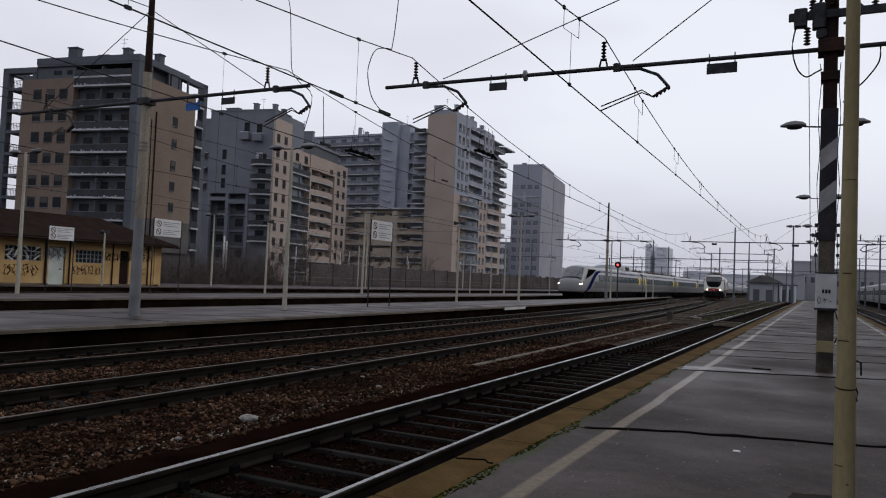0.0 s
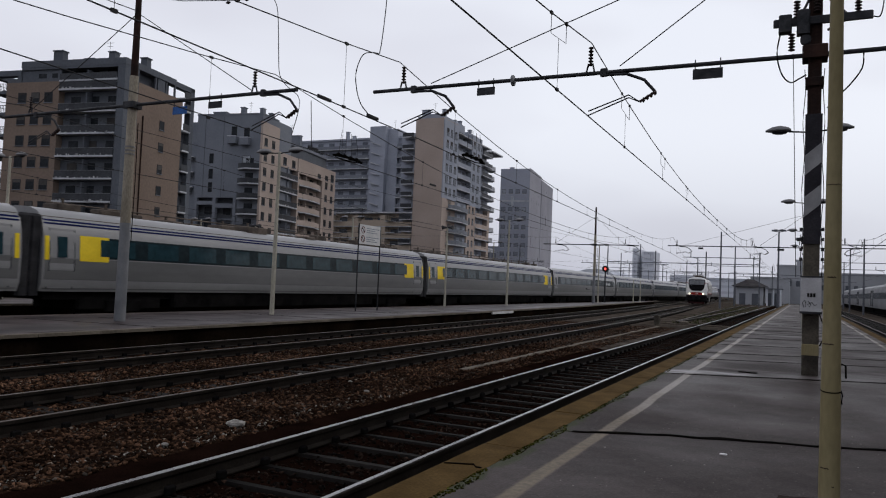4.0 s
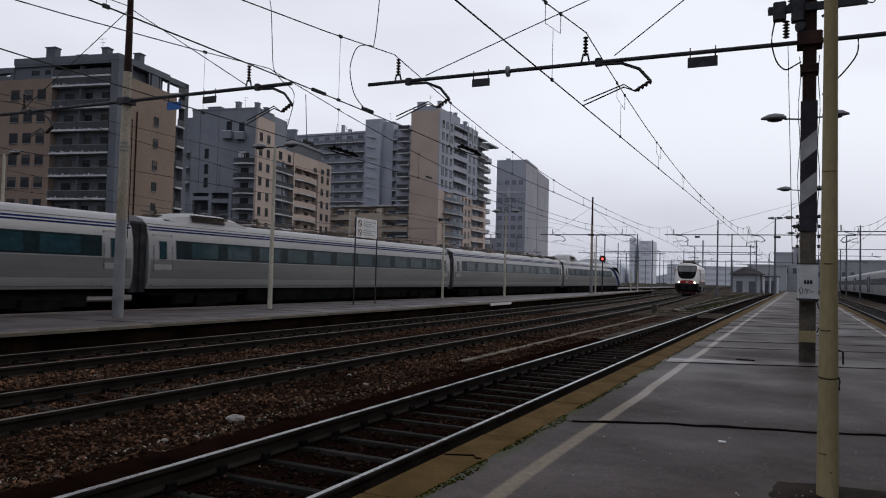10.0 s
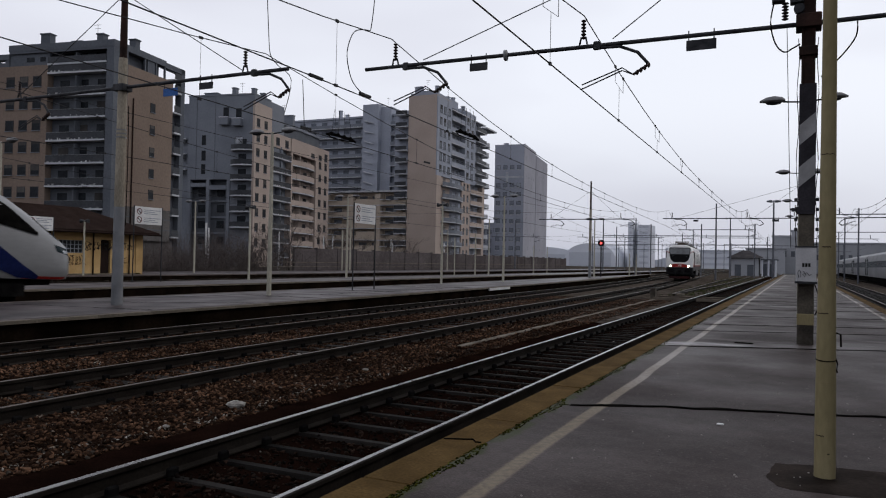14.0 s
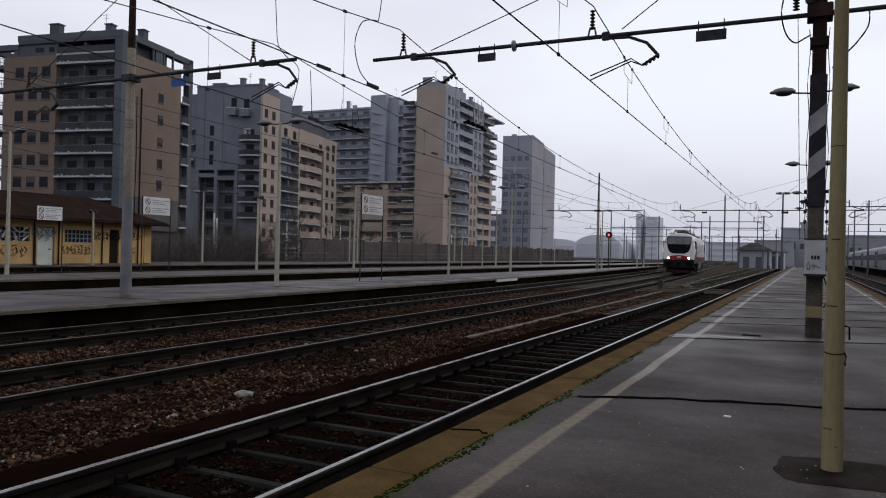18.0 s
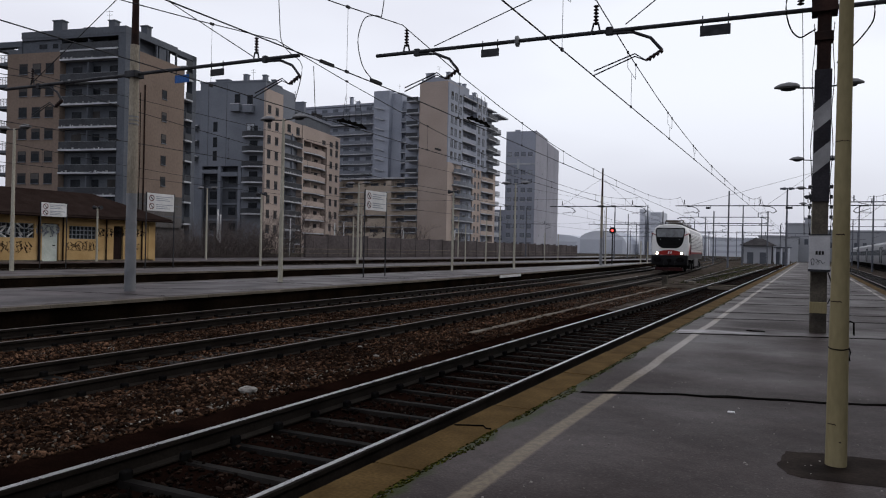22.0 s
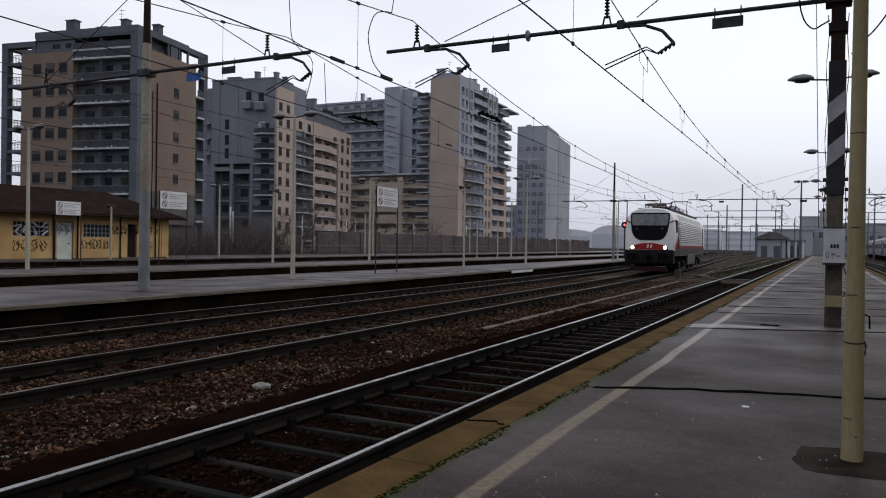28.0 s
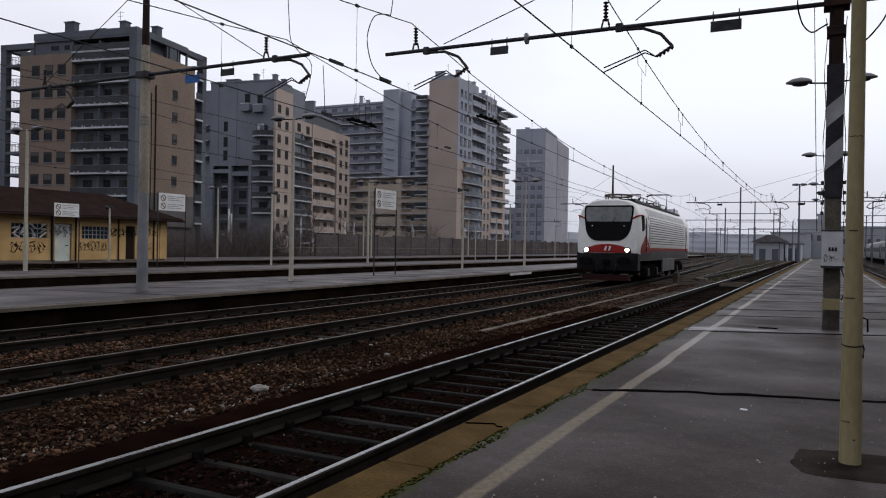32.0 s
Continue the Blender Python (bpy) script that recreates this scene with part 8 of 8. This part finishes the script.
# skyline whose haze comes from its pale wall and glazing colours
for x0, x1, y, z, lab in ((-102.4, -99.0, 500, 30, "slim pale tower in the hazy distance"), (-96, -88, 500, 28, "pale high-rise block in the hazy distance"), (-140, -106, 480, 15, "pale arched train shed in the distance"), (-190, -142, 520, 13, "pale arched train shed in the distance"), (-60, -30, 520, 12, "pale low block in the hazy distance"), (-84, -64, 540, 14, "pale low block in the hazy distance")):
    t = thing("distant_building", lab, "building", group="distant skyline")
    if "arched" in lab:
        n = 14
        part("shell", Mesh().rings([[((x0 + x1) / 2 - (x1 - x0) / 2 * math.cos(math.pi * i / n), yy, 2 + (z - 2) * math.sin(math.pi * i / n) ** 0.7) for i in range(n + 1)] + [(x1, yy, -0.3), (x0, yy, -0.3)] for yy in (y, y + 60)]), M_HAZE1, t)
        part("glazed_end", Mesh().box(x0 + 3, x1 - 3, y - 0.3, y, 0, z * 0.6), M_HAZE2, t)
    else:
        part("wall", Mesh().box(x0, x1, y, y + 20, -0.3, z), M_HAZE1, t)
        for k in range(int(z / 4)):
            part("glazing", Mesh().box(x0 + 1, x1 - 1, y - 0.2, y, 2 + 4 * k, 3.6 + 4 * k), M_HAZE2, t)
sg = thing("railway_signal", "railway signal on a dark post showing red", "signal", pose(-18.3, 76, RAIL_CLEAR - 0.01))
part("post", Mesh().tube([(0, 0, 0), (0, 0, 3.4)], 0.07, 8), M_STEELDK, sg)
part("head", Mesh().rings([[(0.34 * math.cos(a), d, 3.5 + 0.34 * math.sin(a)) for a in [2 * math.pi * i / 16 for i in range(16)]] for d in (-0.08, 0.08)]), M_INK, sg, "round black signal head")
part("lens", Mesh().rings([[(0.11 * math.cos(a), d, 3.5 + 0.11 * math.sin(a)) for a in [2 * math.pi * i / 12 for i in range(12)]] for d in (-0.12, -0.08)]), M_REDLAMP, sg, "glowing red lens")
for x, y, lab in ((-19.6, 103, "low ground signal with a red lamp"), (3.3, 110, "low signal with a red lamp")):
    sg = thing("ground_signal", lab, "signal", pose(x, y, -0.3))
    part("housing", Mesh().cbox(-0.3, 0.3, -0.2, 0.2, 0, 0.75, 0.04) if y < 105 else Mesh().cbox(-0.15, 0.15, -0.2, 0.2, 0, 3.4, 0.04), M_STEELDK, sg)
    part("lens", Mesh().rings([[(0.055 * math.cos(a), d, (0.5 if y < 105 else 2.9) + 0.055 * math.sin(a)) for a in [2 * math.pi * i / 12 for i in range(12)]] for d in (-0.26, -0.2)]), M_REDLAMP, sg, "glowing red lens")


# ---------------------------------------------------------------- pieces of the setting
SLP = Mesh().cbox(-1.15, 1.15, -0.13, 0.13, -0.30, -0.163, 0.02).data("sleeper", M_SLEEPER)
SLN = Mesh().rings([[(sx * 1.12, -0.125, -0.30), (sx * 1.12, -0.05, -0.176), (sx * 1.12, -0.038, -0.164), (sx * 1.12, 0.045, -0.166), (sx * 1.12, 0.06, -0.185), (sx * 1.12, 0.125, -0.30)] for sx in (-1, 1)]).data("sleeper", M_SLEEPER)
for key in ("near", "middle", "third"):
    tr, cx, bent = TRACKS[key]
    for i in range(190):
        y = -2.01 + 0.595 * i
        part("sleeper", SLN if key == "near" else SLP, None, tr, at=pose(cx + (bend(y) if bent else 0) + random.uniform(-0.015, 0.015), y + random.uniform(-0.02, 0.02), random.uniform(-0.008, 0.004) - (0.012 if key != "near" else 0.02 if y > 19 else 0.0), 0, 0, random.uniform(-0.6, 0.6)))
    cl = Mesh()
    for i in range(150):
        y = -2.01 + 0.595 * i
        c = cx + (bend(y) if bent else 0)
        for s in (-0.752, 0.752):
            for d in (-1, 1):
                cl.cbox(c + s + d * 0.085 - 0.03, c + s + d * 0.085 + 0.03, y - 0.05, y + 0.05, -0.165, -0.10, 0.012)
    tagged(part("rail_clips", cl, M_UNDER, tr, "dark rail fastenings"), kind="stuff")
KM = {L: Mesh().cbox(-0.178, 0.178, 0.006, L - 0.006, -0.12, 0.0, 0.012).data("coping_stone", M_COPING) for L in (2.0,)}
for i in range(80):
    part("coping_stone", KM[2.0], None, plat1, at=pose((P1L + P1C) / 2, -8 + 2.0 * i, RAIL_CLEAR + random.uniform(-0.003, 0.004), 0, 0, random.uniform(-0.15, 0.15)))
    part("coping_stone", KM[2.0], None, plat1, at=pose(P1R - 0.14, -8 + 2.0 * i, RAIL_CLEAR))
part("coping_crack", Mesh().tube([(-2.43, 5.14, RAIL_CLEAR + 0.002), (-2.36, 5.17, RAIL_CLEAR + 0.003), (-2.28, 5.2, RAIL_CLEAR + 0.003), (-2.22, 5.23, RAIL_CLEAR + 0.003), (-2.17, 5.16, RAIL_CLEAR + 0.003), (-2.13, 5.17, RAIL_CLEAR + 0.002)], 0.007, 4), M_TAR, plat1, "dark crack in the coping")
KS = Mesh().cbox(-0.19, 0.19, 0.004, 1.496, -0.075, 0.0, 0.012).data("kerb_stone", M_KERBTOP)
NOSING = Mesh().cbox(-0.03, 0.006, 0.002, 1.498, -0.07, 0.005, 0.008).data("kerb_nosing", M_KERB)
for i in range(90):
    y = -20 + 1.5 * i
    part("kerb_stone", KS, None, plat2, at=pose(near2(y) - 0.17, y, RAIL_CLEAR, 0, 0, math.degrees(math.atan2(-(bend(y + 1.5) - bend(y)), 1.5)) if y > 0 else 0))
    part("kerb_nosing", NOSING, None, plat2, at=pose(near2(y) + 0.022, y, RAIL_CLEAR, 0, 0, math.degrees(math.atan2(-(bend(y + 1.5) - bend(y)), 1.5)) if y > 0 else 0))
    part("kerb_stone", KS, None, plat2, at=pose(far2(y) + 0.17, y, RAIL_CLEAR))
for i in range(70):
    y = -10 + 1.5 * i
    for x in (-25.42, -29.58):
        part("kerb_stone", KS, None, plat3, at=pose(x, y, RAIL_CLEAR))
    part("kerb_nosing", NOSING, None, plat3, at=pose(-25.228, y, RAIL_CLEAR))
    part("kerb_stone", KS, None, plat4, at=pose(-39.22, y, RAIL_CLEAR))


def stones(name, n, seed, x0, x1, mat, label, size=1.0, near=1.75, chips=False):
    """Loose ballast stones scattered over the bed as one mesh."""
    rng = np.random.default_rng(seed)
    g = (1 + 5 ** 0.5) / 2
    base = np.array([(-1, g, 0), (1, g, 0), (-1, -g, 0), (1, -g, 0), (0, -1, g), (0, 1, g), (0, -1, -g), (0, 1, -g), (g, 0, -1), (g, 0, 1), (-g, 0, -1), (-g, 0, 1)]) / 1.9
    tri = np.array([(0, 11, 5), (0, 5, 1), (0, 1, 7), (0, 7, 10), (0, 10, 11), (1, 5, 9), (5, 11, 4), (11, 10, 2), (10, 7, 6), (7, 1, 8), (3, 9, 4), (3, 4, 2), (3, 2, 6), (3, 6, 8), (3, 8, 9), (4, 9, 5), (2, 4, 11), (6, 2, 10), (8, 6, 7), (9, 8, 1)])
    xs, ys = [], []
    while len(xs) < n:
        x, y = rng.uniform(x0, x1), 2.2 + 36 * rng.random() ** near
        if chips and len(xs) % 3:
            # a broken line of pale chips beside the brake-dusted strip
            y = 3.3 + 7.5 * rng.random()
            x = rng.normal(-5.78 - 0.10 * math.sin(y * 1.7), 0.05)
            xs.append(x); ys.append(y)
            continue
        if -5.5 < x < -4.7 and rng.random() < 0.97:
            continue
        d = min(abs(x - c) for c in (-3.93, -8.25, -12.0))
        if d < 0.7 and x > -6 and ((y + 2.06) % 0.595 < 0.11 and x > -4.5 + 0.3 * rng.random() or rng.random() < 0.12):
            continue
        if any(abs(abs(x - c) - 0.752) < 0.085 for c in (-3.93, -8.25, -12.0)):
            continue
        if -x * 0.62 > y + 0.5:
            continue
        xs.append(x); ys.append(y)
    v = np.empty((n, 12, 3))
    for i, (x, y) in enumerate(zip(xs, ys)):
        R = np.array(Euler((rng.normal(0, 0.5), rng.normal(0, 0.5), rng.uniform(0, 6.28))).to_matrix())
        s = (0.0065 + 0.0215 * rng.random() ** 2.0) * size * np.array([1.5, 1.0, 0.62])
        p = (base * (1 + rng.uniform(-0.45, 0.45, (12, 1)))) * s
        v[i] = p @ R.T + (x + drift(x, y), y, bed_z(x, y) + 0.006)
    me = bpy.data.meshes.new(name)
    f = (tri[None] + 12 * np.arange(n)[:, None, None]).reshape(-1, 3)
    me.vertices.add(n * 12)
    me.vertices.foreach_set("co", v.reshape(-1))
    me.loops.add(len(f) * 3)
    me.loops.foreach_set("vertex_index", f.reshape(-1).astype(np.int32))
    me.polygons.add(len(f))
    me.polygons.foreach_set("loop_start", np.arange(0, len(f) * 3, 3, dtype=np.int32))
    me.update(calc_edges=True)
    me.materials.append(mat)
    tagged(new(name, me), label, "ballast", kind="stuff")


stones("ballast_stones", 88000, 4, -13.3, -5.45, M_STONE, "loose angular brown ballast stones between the rails")
stones("grey_stones", 7000, 6, -13.3, -5.5, M_GREYSTONE, "paler grey-brown broken stones in the ballast", 0.85)
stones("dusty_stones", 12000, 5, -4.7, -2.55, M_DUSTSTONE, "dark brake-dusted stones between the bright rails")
stones("pale_gravel", 420, 9, -13.3, -2.55, M_PALESTONE, "scattered pale chips among the brown ballast", 0.62, 1.6, True)

# moss growing in the gap behind the coping
random.seed(31)
moss = Mesh()
for i in range(3600):
    y = 2.5 + 24 * random.random() ** 1.5
    grow = noise.noise((y * 1.4, 0.0, 7.0)) + 0.25
    if grow < 0:
        continue
    x, r = P1C + random.uniform(-0.015, 0.03 + 0.09 * min(grow, 0.7)), random.uniform(0.003, 0.010)
    moss.rings([[(x + k * r * math.cos(a), y + 1.8 * k * r * math.sin(a), RAIL_CLEAR + h * r) for a in (0, 1.26, 2.5, 3.8, 5)] for k, h in ((1, 0.0), (0.8, 0.35), (0.3, 0.6))])
tagged(solid("moss", moss, M_MOSS, "small cushions of green moss behind the platform's stone edge", "moss"), kind="stuff")


def lump(x, y, z, r, seed):
    b = Mesh()
    rows = []
    for j in range(1, 6):
        t = math.pi * j / 6
        rows.append([(x + r * 1.5 * math.sin(t) * math.cos(a) * (1 + 0.3 * noise.noise((math.cos(a) * 2, t * 2, seed))), y + r * math.sin(t) * math.sin(a), z + 0.6 * r * math.cos(t) * (1 + 0.3 * noise.noise((a, t, seed)))) for a in [2 * math.pi * i / 10 for i in range(10)]])
    return b.rings(rows)


for k, (x, y, r) in enumerate(((-5.94, 6.83, 0.085), (-6.05, 9.9, 0.035), (-7.0, 10.9, 0.03), (-8.3, 11.2, 0.035), (-5.78, 5.6, 0.03))):
    solid("pale_stone", lump(x, y, bed_z(x, y) + 0.03, r, k), M_PALESTONE, "pale crumpled lump lying on the ballast", "stone", group="pale stones")


# ---------------------------------------------------------------- what moves
def motions():
    TRAIN_ROWS = ((0.0, 71.2), (1.0, 50.5), (2.0, 29.1), (2.5, 17.9), (3.0, 6.8), (3.5, -4.1), (6.0, -57.85), (8.0, -99.15), (10.0, -140.25), (12.0, -180.85), (13.0, -201.05), (14.0, -221.65), (16.0, -262.65), (24.0, -426.65), (32.0, -590.65))
    walk(train, [(t, pose(-22.25, y, 0)) for t, y in TRAIN_ROWS])
    LOCO_ROWS = ((0.0, 122.5), (3.0, 114.8), (6.0, 106.5), (10.0, 96.3), (13.0, 88.8), (16.0, 80.2), (19.0, 70.8), (22.0, 61.8), (24.0, 56.4), (26.0, 50.9), (28.0, 44.8), (30.0, 39.3), (32.0, 33.9))
    rows = []
    for t, y in LOCO_ROWS:
        x = -8.30 + bend(y + 2)
        rows.append((t, pose(x, y, 0, 0, 0, math.degrees(math.atan2(bend(y + 2) - bend(y + 14), 12.0)))))
    walk(LOCO, rows)


motions()
